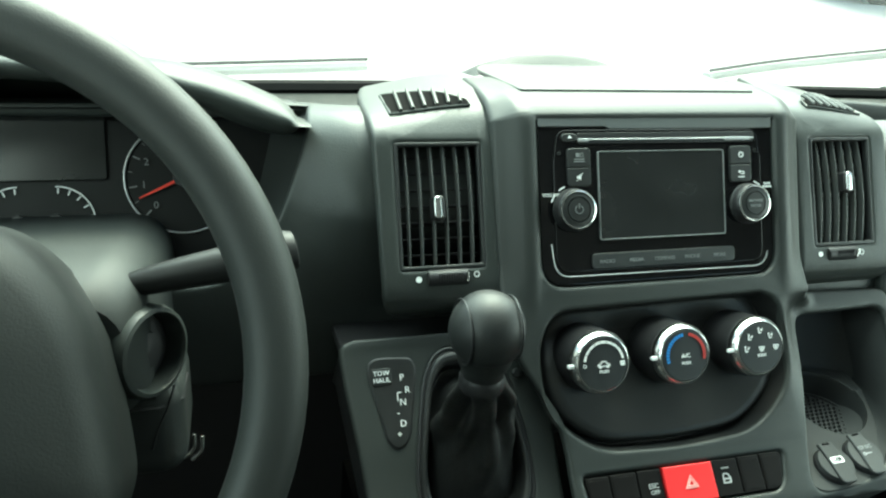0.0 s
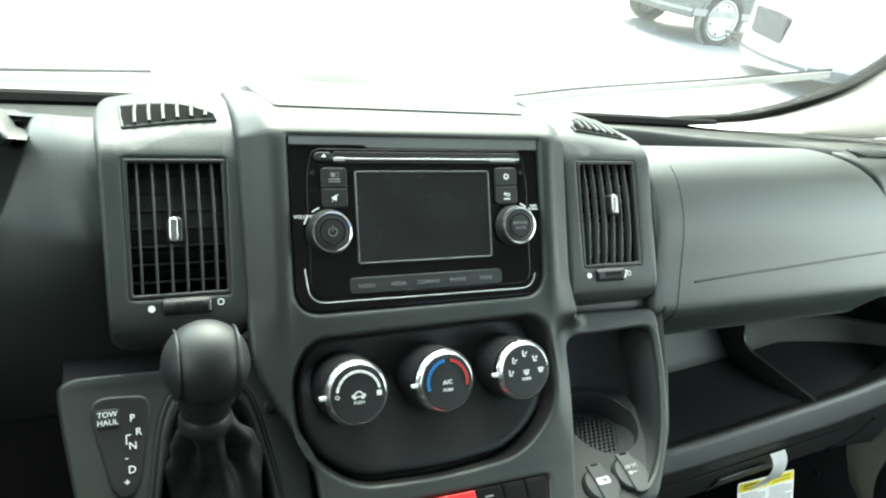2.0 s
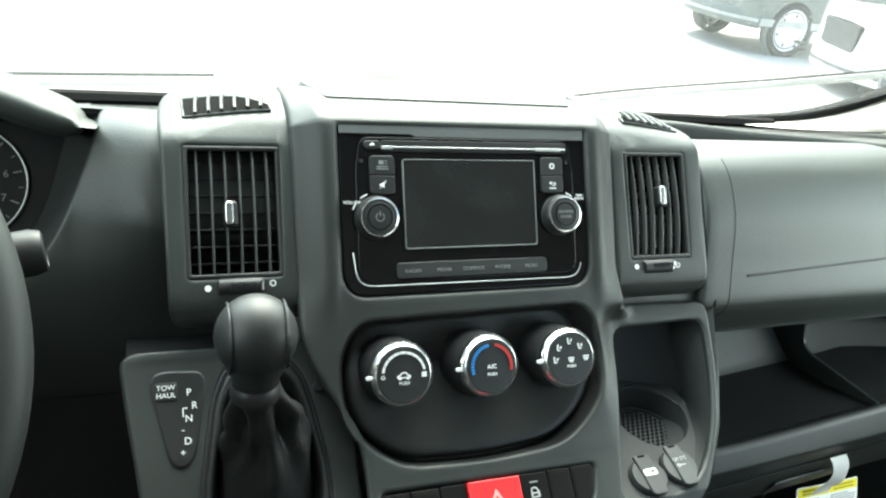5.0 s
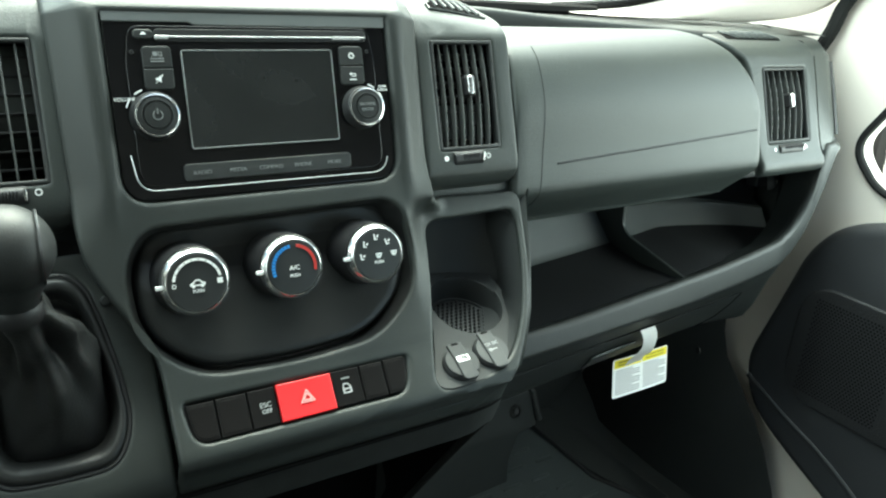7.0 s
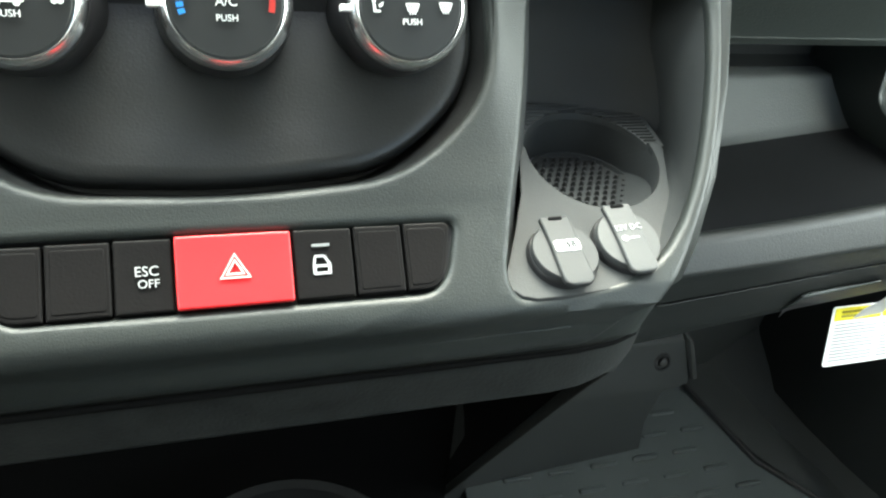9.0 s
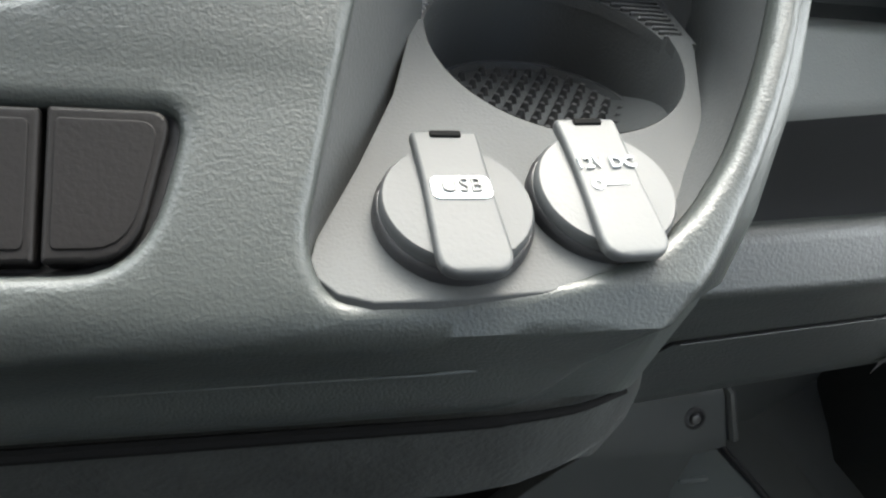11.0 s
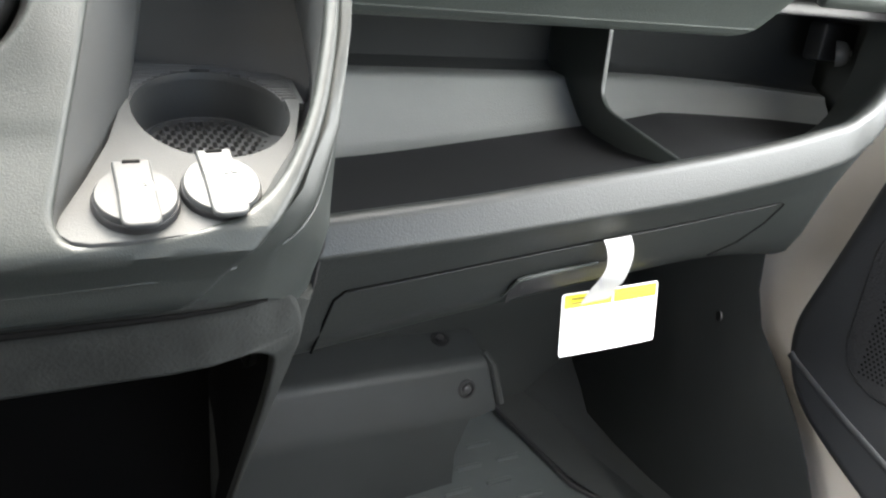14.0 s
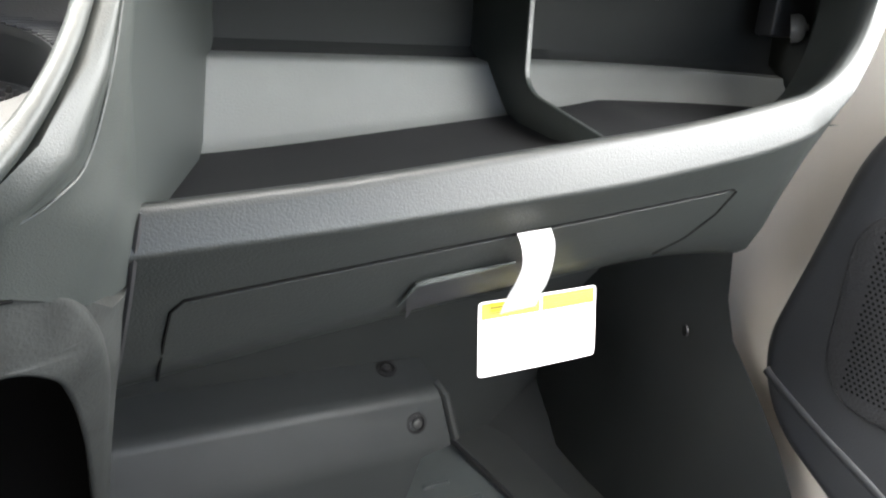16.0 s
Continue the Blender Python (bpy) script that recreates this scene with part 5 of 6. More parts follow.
# ---- card tag on its strap ----
TAGW = mat("white_card", (0.82, 0.82, 0.80), 0.5, vary=0.02)
YEL = mat("yellow_print", (0.80, 0.68, 0.03), 0.5, vary=0.03)
tag = thing("warning_tag", "white card warning tag with a yellow heading, on a strap", "tag", at=(0.49, 0.03, 0.55))
P0, PU, PV = Vector((0.4386, 0.0225, 0.5047)), Vector((0.0958, 0.001, 0.0005)), Vector((0.0030, 0.0115, 0.0490))
TM = Matrix.Translation(P0) @ Matrix((PU.normalized(), PV.normalized(), PU.cross(PV).normalized())).transposed().to_4x4()
card = part("card", plate(rrect(0.048, 0.025, 0.096, 0.050, 0.003), (), 0.0008, 0.0003, 1, steps(0.01, 0.09, 6), (), bend=lambda u, v, w: TM @ Vector((u, v, w + 0.0015 * math.sin(u * 30)))), TAGW, tag)
for u0, u1 in ((0.004, 0.045), (0.051, 0.092)):
    part("heading", plate(rrect((u0 + u1) / 2, 0.0435, u1 - u0 + 0.004, 0.0105, 0.001), (), 0.0003, 0.0001, 0, bend=lambda u, v, w: TM @ Vector((u, v, w + 0.0006 + 0.0015 * math.sin(u * 30)))), YEL, card, "yellow heading")
    INK = mat("print_grey", (0.22, 0.22, 0.22), 0.6)
    lines = []
    for i, v in enumerate(steps(0.035, 0.005, 11)):
        wide = (u1 - u0) * (1.0 if i % 4 else 0.7)
        lines.append(plate(rrect(u0 + wide / 2, v, wide, 0.0011, 0.0002), (), 0.0002, 0.00005, 0, bend=lambda u, v_, w: TM @ Vector((u, v_, w + 0.0006 + 0.0015 * math.sin(u * 30)))))
    part("print_bar", merge(*lines), INK, card)
    part("heading_bar", merge(*[plate(rrect((u0 + u1) / 2, v, (u1 - u0) * 0.8, 0.0018, 0.0002), (), 0.0002, 0.00005, 0, bend=lambda u, v_, w: TM @ Vector((u, v_, w + 0.0009 + 0.0015 * math.sin(u * 30)))) for v in (0.0455, 0.0418)]), mat("print_olive", (0.30, 0.25, 0.03), 0.6), card)
mid = [Vector((0.466, 0.0245, 0.549)), Vector((0.4645, 0.017, 0.562)), Vector((0.4600, 0.004, 0.577)), Vector((0.4592, -0.001, 0.590)), Vector((0.4582, -0.001, 0.602)), Vector((0.4575, 0.004, 0.610))]
half = [Vector((0.0135, 0, 0.001)), Vector((0.0130, 0, 0)), Vector((0.0115, 0, -0.002)), Vector((0.0110, 0, -0.001)), Vector((0.0118, 0, 0.0)), Vector((0.0120, 0, 0.0008))]
cl, ch = spline(mid, 24), spline(half, 24)
part("strap", grid([[c - h, c, c + h] for c, h in zip(cl, ch)], thick=0.0006), TAGW, tag)

# ---- passenger end: far pod, end cap ----
FAR = Sheet([(0.050, 0.7705), (0.028, 0.773), (0.014, 0.780), (0.0115, 0.792), (0.025, 0.815), (0.056, 0.902), (0.066, 0.921), (0.086, 0.933), (0.12, 0.939), (0.18, 0.942)])
far = thing("vent_pod", "dark grey dash pod round the door-side air vent", "dashboard", group="vent pods", kind="structure")
far_edge = round_off([(0.745, 0.9415), (0.560, 0.9415), (0.609, 0.915), (0.617, 0.885), (0.620, 0.773), (0.745, 0.773)], [0.02, 0.004, 0.03, 0.03, 0.012, 0.004])
far_hole = round_off([(0.7215, 0.903), (0.6385, 0.903), (0.6395, 0.8165), (0.7215, 0.8165)], 0.003)
part("pod_shell", FAR.panel(far_edge, [far_hole], 0.012, 0.0042, nu=10, nv=44), DASH, far, angle=50)
slat_grid(far, 0.6390, 0.7210, steps(0.650, 0.7100, 5), steps(0.826, 0.893, 6), 0.6830, 0.8640, (0.658, 0.704, 0.8085), (0.6500, 0.8085), (0.7120, 0.8085), FAR, z0=0.8170, z1=0.9025)
lvr = thing("demister_louvre", "small demister louvre with short slanted bars", "vent", group="demister louvres", at=(0.64, 0.09, 0.935))
s0 = FAR.along(0.9322)
# Again a near-black sheet on the surface, in place of shaded slots.
part("louvre_well", plate(round_off([(0.700, s0), (0.600, s0 + 0.004), (0.610, s0 + 0.026), (0.660, s0 + 0.030), (0.690, s0 + 0.02)], 0.004), (), 0.001, 0.0002, 0, bend=lambda u, v, w: FAR(u, v, w + 0.001)), VOID, lvr)
for x in steps(0.612, 0.688, 7):
    part("louvre_bar", tube([FAR(x + 0.008, s0 + 0.002, 0.002), FAR(x, s0 + 0.013, 0.0024), FAR(x - 0.004, s0 + 0.027, 0.002)], 0.0013, 6), DASH, lvr)
rows = []
for z in (0.802, 0.815, 0.83, 0.86, 0.89, 0.915, 0.932, 0.941):
    y = float(np.interp(z, FAR.z, FAR.y)) if z >= 0.7705 else 0.05 + 0.3 * (0.7705 - z)
    rows.append([Vector((0.7455, y + 0.001, z)), Vector((0.772, y + 0.004, z)), Vector((0.797, y + 0.014, z)), Vector((0.817, y + 0.034, z)), Vector((0.830, y + 0.075, z)), Vector((0.836, y + 0.16, z))])
endcap = thing("dash_end", "rounded dark grey dash end beside the door", "dashboard", kind="structure")
part("end_skin", grid(rows), DASH, endcap, angle=60)
part("side_slot", tube([(0.8165, 0.050, 0.812), (0.8165, 0.067, 0.86), (0.8165, 0.085, 0.905)], 0.0045, 8), BLACK, endcap)
part("end_joint", tube([(0.7455, 0.030, 0.800), (0.772, 0.0255, 0.802), (0.797, 0.036, 0.803), (0.815, 0.056, 0.804)], 0.0009, 6), BLACK, endcap)
# Two dark sheets added behind the dash to block what lies beyond.
part("dash_blocker", grid([[Vector((x, y, z)) for z in (0.57, 0.70, 0.93)] for x, y in ((0.20, 0.262), (0.60, 0.262), (0.70, 0.255))]), BLACK, endcap)
part("end_blocker", grid([[Vector((x, y, z)) for z in (0.668, 0.80, 0.93)] for x, y in ((0.70, 0.254), (0.765, 0.240), (0.800, 0.20), (0.815, 0.15), (0.820, 0.115))]), DASH_DARK, endcap)
dome = thing("courtesy_lamp", "small clear round lamp at the end of the shelf", "lamp", at=(0.775, 0.105, 0.735))
part("lamp_dome", lathe([(0.0125, -0.006), (0.0125, 0.0), (0.0105, 0.004), (0.006, 0.0065), (0.0004, 0.0072)], 24), mat("clear_lens", (0.10, 0.105, 0.11), 0.15), dome, m=facing(0.775, 0.100, 0.733, 10, 40))
part("lamp_bulb", lathe([(0.004, 0.004), (0.003, 0.0078), (0.0004, 0.0084)], 14), SILVER, dome, m=facing(0.775, 0.100, 0.733, 10, 40))
part("lamp_bracket", box(0.775, 0.115, 0.742, 0.05, 0.02, 0.035, 0.004, 2), BLACK, dome)

# ---- footwell ----
KICK = mat("footwell_liner", (0.036, 0.039, 0.038), 0.55, grain=0.3, grain_size=600)
foot = thing("footwell_panel", "dark grey heater cover in the footwell with two screws", "panel", kind="structure")
rows = [[Vector((0.21 + (0.604 - 0.21) * q + dx, y - 0.02 * (1 - q), z + 0.022 * (1 - q))) for q in steps(0, 1, 6)] for dx, y, z in ((0, 0.46, 0.300), (0, 0.385, 0.279), (0, 0.374, 0.274), (0.004, 0.368, 0.264), (0.012, 0.356, 0.217), (0.010, 0.350, 0.207), (-0.03, 0.350, 0.198), (-0.05, 0.345, 0.15), (-0.05, 0.34, 0.06))]
part("cover", grid(rows, flip=True), mat("heater_cover", (0.036, 0.040, 0.040), 0.5, grain=0.25), foot, angle=45)
part("cover_rib", tube([(0.606, 0.385, 0.278), (0.612, 0.368, 0.268), (0.622, 0.352, 0.214)], 0.006, 8), KICK, foot)
for p, lean_ in (((0.5693, 0.3605, 0.2425), 12), ((0.551, 0.4160, 0.2918), 74)):
    screw = part("screw", lathe([(0.0135, 0.0), (0.0135, 0.002), (0.0098, 0.0025), (0.009, 0.001), (0.0065, 0.001), (0.0065, 0.004), (0.0030, 0.0045), (0.0026, 0.002), (0.0004, 0.002)], 24), BLACK, foot, "dark screw in a round washer", m=facing(*p, lean_))
    part("screw_head", lathe([(0.0055, 0.003), (0.0055, 0.0052), (0.0036, 0.006), (0.0004, 0.006)], 16), mat("dark_steel", (0.10, 0.10, 0.10), 0.45, metal=0.7), screw, m=facing(*p, lean_))
rows = [[Vector((x, y, z)) for x in steps(0.2, 0.82, 6)] for y, z in ((0.14, 0.56), (0.26, 0.50), (0.35, 0.40), (0.43, 0.30), (0.47, 0.12), (0.44, 0.02))]
part("toe_board", grid(rows), KICK, foot)
rows = [[Vector((0.815 - 0.03 * math.sin(3 * q), y0 + (0.45 - y0) * q, z)) for q in steps(0, 1, 6)] for y0, z in ((0.165, 0.62), (0.152, 0.51), (0.146, 0.46), (0.130, 0.42), (0.090, 0.380), (0.055, 0.34), (0.028, 0.30), (-0.003, 0.24), (-0.035, 0.15))]
part("kick_panel", grid(rows, thick=0.006), KICK, foot, angle=60)
part("kick_clip", lathe([(0.006, 0), (0.006, 0.002), (0.004, 0.003), (0.0004, 0.003)], 16), BLACK, foot, m=facing(0.775, 0.16, 0.425, 0, 70))

# rubber mat with short raised bars
floor_mat = thing("floor_mat", "dark grey ribbed rubber floor mat", "mat", at=(0.5, 0.1, 0.1))
MATM = mat("mat_rubber", (0.075, 0.085, 0.085), 0.5, grain=0.25, grain_size=400)
part("mat_skin", plate(round_off([(0.68, 0.305), (0.40, 0.31), (0.30, 0.28), (0.27, 0.02), (0.27, -0.6), (0.82, -0.6), (0.805, -0.01), (0.735, 0.09)], 0.03), (), 0.006, 0.002), MATM, floor_mat, m=Matrix.Translation((0, 0, 0.046)), level=True)
bar_mesh = bpy.data.meshes.new("mat_bar")
bm = box(0, 0, 0, 0.040, 0.007, 0.006, 0.0018, 1)
bm.to_mesh(bar_mesh)
bm.free()
smooth(bar_mesh)
bar_mesh.materials.append(MATM)
for i in range(14):
    for j in range(9):
        x, y = 0.325 + 0.066 * j + (0.033 if i % 2 else 0.0), 0.24 - 0.034 * i
        if x < 0.70 - 0.35 * max(0, y - 0.1) and x > 0.30 + 0.5 * max(0, y - 0.15):
            bar = new("mat_bar", bar_mesh)
            bar.parent = floor_mat
            bar.location = Vector((x, y, 0.0475)) - floor_mat.location
side_rows = [[Vector((x + k * dx, y + k * dy, 0.044 + k * h)) for x, y, dx, dy in ((0.66, 0.30, 0.10, 0.12), (0.70, 0.22, 0.16, 0.08), (0.73, 0.12, 0.14, 0.05), (0.80, 0.0, 0.08, 0.02), (0.84, -0.15, 0.04, 0.0))] for k, h in ((0, 0), (0.4, 0.02), (1, 0.16), (1.1, 0.40))]
part("floor_liner", grid(side_rows), KICK, foot, level=True)
part("mat_cord", tube([LEAN.inverted() @ Vector(p) for p in ((0.665, 0.285, 0.06), (0.695, 0.20, 0.052), (0.722, 0.10, 0.050), (0.80, 0.0, 0.050))], 0.004, 8), BLACK, floor_mat)

# ---- passenger door side ----
SEAL = mat("glass_seal", (0.005, 0.005, 0.005), 0.8, spec=0.1)
DOORD = mat("door_trim", (0.026, 0.027, 0.029), 0.5, grain=0.4, grain_size=500)


def side_frame(x):
    """u runs to the rear, v up, w into the cab, on the plane at x."""
    s = 1 if x > 0 else -1
    return Matrix(((0, 0, -s, x), (-1, 0, 0, 0), (0, 1, 0, 0), (0, 0, 0, 1)))


for s, wall_name, win_name, tail in ((1, "wall_passenger", "window_1", "passenger"), (-1, "wall_driver", "window_2", "driver")):
    rear, sill_z = (0.60, 0.735) if s > 0 else (0.60, 0.80)
    win = round_off([(-0.052, sill_z + 0.055), (0.0, sill_z), (rear, sill_z - 0.03), (rear + 0.03, 1.45), (0.40, 1.46), (0.10, 1.05)], [0.03, 0.03, 0.05, 0.05, 0.1, 0.1], 8)
    outer = [(-0.45, 0.07), (-0.42, 0.93), (-0.16, 1.02), (0.30, 1.66), (0.45, 1.78), (0.93, 1.67), (0.51, -0.14)]
    solo(wall_name, plate(outer, [win], 0.035, 0.006, 2), BEIGE, f"pale beige inner {tail} side of the cab", "wall", kind="structure", m=side_frame(0.875 * s) @ at(0, 0, -0.002))
    frame_ = thing(win_name, f"{tail} side window with a black rubber seal", "window", kind="structure")
    part("window_seal", tube([side_frame(0.875 * s) @ Vector((u, v, 0.0)) for u, v in win], 0.006, 8, closed=True), RUBBER, frame_)
    panel = thing("door_panel", "black moulded door trim panel with a ridge", "door", group="door panels", at=(0.85 * s, 0.0, 0.45))
    dp = round_off([(0.06, 0.715), (-0.02, 0.685), (-0.058, 0.635), (-0.085, 0.53), (-0.116, 0.42), (-0.085, 0.345), (-0.005, 0.30), (0.09, 0.255), (0.20, 0.16), (0.75, 0.16), (0.75, 0.74)], [0.02, 0.03, 0.05, 0.06, 0.05, 0.05, 0.05, 0.05, 0.05, 0.03, 0.05], 8)
    part("trim", plate(dp, (), 0.05, 0.018, 4), DOORD, panel, m=side_frame(0.832 * s))
    part("trim_ridge", tube([side_frame(0.832 * s) @ Vector((p.x, p.y, -0.0055)) for p in spline([(-0.098, 0.400, 0), (-0.075, 0.389, 0), (-0.025, 0.367, 0), (0.045, 0.340, 0), (0.12, 0.30, 0), (0.18, 0.25, 0)], 30)], 0.0075, 10), DOORD, panel)
    part("speaker_mesh", plate(rrect(0.075, 0.50, 0.23, 0.19, 0.05), (), 0.006, 0.003), mat("speaker_mesh", (0.014, 0.014, 0.015), 0.5, grain=1.0, grain_size=330, grain_kind="voronoi"), panel, m=side_frame(0.829 * s) @ at(0, 0, 0.002))
    dots, ring_ = bmesh.new(), [(0.0015 * math.cos(t), 0.0015 * math.sin(t)) for t in steps(0, 2 * math.pi, 6)[:-1]]
    for i in range(24):
        for j in range(34):
            u, v = -0.015 + 0.0052 * i + (0.0026 if j % 2 else 0.0), 0.425 + 0.0045 * j
            dots.faces.new([dots.verts.new((u + a, v + b, 0.0)) for a, b in ring_])
    tagged(part("speaker_hole", dots, VOID, panel, m=side_frame(0.829 * s) @ at(0, 0, 0.0024)), kind="stuff")
    # outside mirror
    mir = thing("door_mirror", "black oval door mirror outside the window", "mirror", group="door mirrors", at=(1.12 * s, 0.12, 0.78))
    part("mirror_shell", moved(lathe([(0.001, -0.06), (0.07, -0.05), (0.10, -0.01), (0.105, 0.02), (0.095, 0.03)], 32), Matrix.Translation((1.13 * s, 0.13, 0.78)) @ Matrix.Rotation(radians(90), 4, "X") @ Matrix.Diagonal((0.75, 1.25, 1, 1))), BLACK, mir)
    part("mirror_glass", moved(lathe([(0.094, 0.0), (0.094, 0.002), (0.0005, 0.003)], 32), Matrix.Translation((1.13 * s, 0.10, 0.78)) @ Matrix.Rotation(radians(90), 4, "X") @ Matrix.Diagonal((0.75, 1.25, 1, 1))), mat("mirror_glass", (0.8, 0.8, 0.8), 0.03, metal=1.0, vary=0.0), mir)
    part("mirror_arm", tube([(1.08 * s, 0.14, 0.74), (0.98 * s, 0.13, 0.70), (0.90 * s, 0.12, 0.70)], 0.02, 10), BLACK, mir)
    # windscreen pillar with its seals
    pil = thing("pillar", "pale beige windscreen pillar trim with black seals", "pillar", group="windscreen pillars", kind="structure")
    edge = [(0.50, 0.300, 0.946), (0.60, 0.275, 0.956), (0.68, 0.235, 0.986), (0.735, 0.19, 1.030), (0.775, 0.12, 1.115), (0.80, 0.0, 1.26), (0.82, -0.14, 1.44), (0.83, -0.30, 1.64), (0.83, -0.42, 1.80)]
    back = [(0.56, 0.25, 0.944), (0.68, 0.22, 0.944), (0.78, 0.18, 0.946), (0.86, 0.125, 0.975), (0.872, 0.06, 1.06), (0.874, -0.07, 1.20), (0.874, -0.21, 1.38), (0.872, -0.37, 1.58), (0.87, -0.50, 1.75)]
    a, b = spline([(s * x, y, z) for x, y, z in edge], 40), spline([(s * x, y, z) for x, y, z in back], 40)
    part("pillar_trim", grid([[p + Vector((0, 0.02, -0.01)), p.lerp(q, 0.08), p.lerp(q, 0.5) + Vector((-0.012 * s, -0.008, 0)), p.lerp(q, 0.92), q + Vector((0.005 * s, 0.01, 0))] for p, q in zip(a, b)]), BEIGE, pil, angle=70)
    part("screen_seal", tube([p + Vector((0, 0.004, 0.003)) for p in a], [0.0068 + 0.0022 * min(1.0, i / 6) for i in range(41)], 8), SEAL, pil)
    part("door_seal", tube(spline([(s * 0.862, 0.19, 0.80), (s * 0.862, 0.125, 0.93), (s * 0.866, 0.10, 1.0), (s * 0.868, -0.02, 1.15), (s * 0.868, -0.30, 1.50), (s * 0.866, -0.48, 1.72)], 30), 0.010, 8), RUBBER, pil)

# ---- windscreen, cowl, wipers ----
GLASS = bpy.data.materials.new("clear_glass")
GLASS.use_nodes = True
GLASS.node_tree.nodes.remove(GLASS.node_tree.nodes["Principled BSDF"])
clear = GLASS.node_tree.nodes.new("ShaderNodeBsdfTransparent")
clear.inputs["Color"].default_value = (0.97, 0.99, 0.98, 1)
shine = GLASS.node_tree.nodes.new("ShaderNodeBsdfGlossy")
shine.inputs["Roughness"].default_value = 0.02
sheen = GLASS.node_tree.nodes.new("ShaderNodeFresnel")
sheen.inputs["IOR"].default_value = 1.2
gb = GLASS.node_tree.nodes.new("ShaderNodeMixShader")
GLASS.node_tree.links.new(sheen.outputs[0], gb.inputs[0])
GLASS.node_tree.links.new(clear.outputs[0], gb.inputs[1])
GLASS.node_tree.links.new(shine.outputs[0], gb.inputs[2])
# Uneven translucent film: stands in for veiling glare, besides dirt on the glass.
film = GLASS.node_tree.nodes.new("ShaderNodeBsdfTranslucent")
film.inputs["Color"].default_value = (0.9, 0.92, 0.9, 1)
smear = GLASS.node_tree.nodes.new("ShaderNodeTexNoise")
smear.inputs["Scale"].default_value, smear.inputs["Detail"].default_value = 18.0, 8.0
glare_veil = GLASS.node_tree.nodes.new("ShaderNodeMapRange")
glare_veil.inputs["To Min"].default_value, glare_veil.inputs["To Max"].default_value = 0.012, 0.045
both = GLASS.node_tree.nodes.new("ShaderNodeMixShader")
GLASS.node_tree.links.new(smear.outputs["Fac"], glare_veil.inputs["Value"])
GLASS.node_tree.links.new(glare_veil.outputs[0], both.inputs[0])
GLASS.node_tree.links.new(gb.outputs[0], both.inputs[1])
GLASS.node_tree.links.new(film.outputs[0], both.inputs[2])
GLASS.node_tree.links.new(both.outputs[0], GLASS.node_tree.nodes["Material Output"].inputs["Surface"])
screen = thing("windscreen", "large clear raked windscreen", "window", kind="structure")
rows = []
for k in steps(0, 1, 10):
    rows.append([Vector((x * (1 - 0.03 * k), front_line(x) + 0.008 - (0.72 + 0.02 * k) * k * 1.0, 0.945 + 0.83 * k)) for x in steps(-0.86, 0.86, 24)])
pane = part("pane", grid(rows), GLASS, screen)
pane.visible_shadow = False
rain = random.Random(4)
bm = bmesh.new()
for _ in range(700):
    x, k = rain.uniform(0.35, 0.80), rain.uniform(0.02, 0.32)
    p = Vector((x * (1 - 0.03 * k), front_line(x) + 0.008 - (0.72 + 0.02 * k) * k, 0.945 + 0.83 * k))
    r = rain.uniform(0.0003, 0.0008)
    bmesh.ops.create_icosphere(bm, subdivisions=1, radius=1.0, matrix=Matrix.Translation(p + Vector((0, 0.001, 0.001))) @ Matrix.Rotation(radians(41), 4, "X") @ Matrix.Diagonal((r, r * 0.35, r * rain.uniform(1.0, 2.2), 1)))
tagged(part("water_drop", bm, mat("water_drop", (0.55, 0.57, 0.56), 0.1), screen), kind="stuff")
part("base_seal", tube([Vector((x, front_line(x) - 0.004, 0.9455)) for x in steps(-0.80, 0.56, 40)], 0.0095, 8), SEAL, screen)
cowl = thing("cowl", "grey plastic cowl ahead of the windscreen", "panel", kind="structure")
rows = [[Vector((x, front_line(x) + 0.02 + 0.20 * k, 0.935 - 0.02 * k)) for x in steps(-1.0, 1.0, 20)] for k in (0, 0.3, 1.0)]
part("cowl_skin", grid(rows, thick=0.01), mat("bonnet_white", (0.75, 0.75, 0.74), 0.35, vary=0.03), cowl)
WIP = mat("wiper_grey", (0.20, 0.205, 0.20), 0.6)
for side, pts in ((-1, [(-0.62, 0.40, 0.948), (-0.384, 0.41, 0.955), (-0.165, 0.42, 0.9635)]), (1, [(0.30, 0.40, 0.958), (0.443, 0.42, 0.974), (0.70, 0.42, 1.000), (0.95, 0.42, 1.028)])):
    w = thing("windscreen_wiper", "grey windscreen wiper lying along the glass base", "wiper", group="wipers", at=pts[0])
    line = spline(pts, 20)
    part("wiper_arm", tube([p + Vector((0, 0.004, 0.0)) for p in line], 0.008, 8, flat=0.8), WIP, w)
    part("wiper_blade", tube([p + Vector((0.0, -0.004, 0.0085)) for p in line], 0.0022, 6), RUBBER, w)
lid = thing("dash_bin_lid", "grey lidded bin with a low arched back on the dash top", "bin", at=(-0.02, 0.2, 0.97))
part("lid", plate(round_off([(0.108, 0.058), (0.112, 0.165), (0.09, 0.20), (-0.09, 0.20), (-0.112, 0.165), (-0.108, 0.058)], [0.004, 0.03, 0.03, 0.03, 0.03, 0.004]), (), 0.004, 0.0012, 3, cuts_v=steps(0.06, 0.19, 6), bend=lambda u, v, w: Vector((u, v, 0.9736 + 0.072 * (v - 0.058) + w))), mat("sheen_lid_plastic", (0.05, 0.055, 0.053), 0.3, grain=0.15), lid)
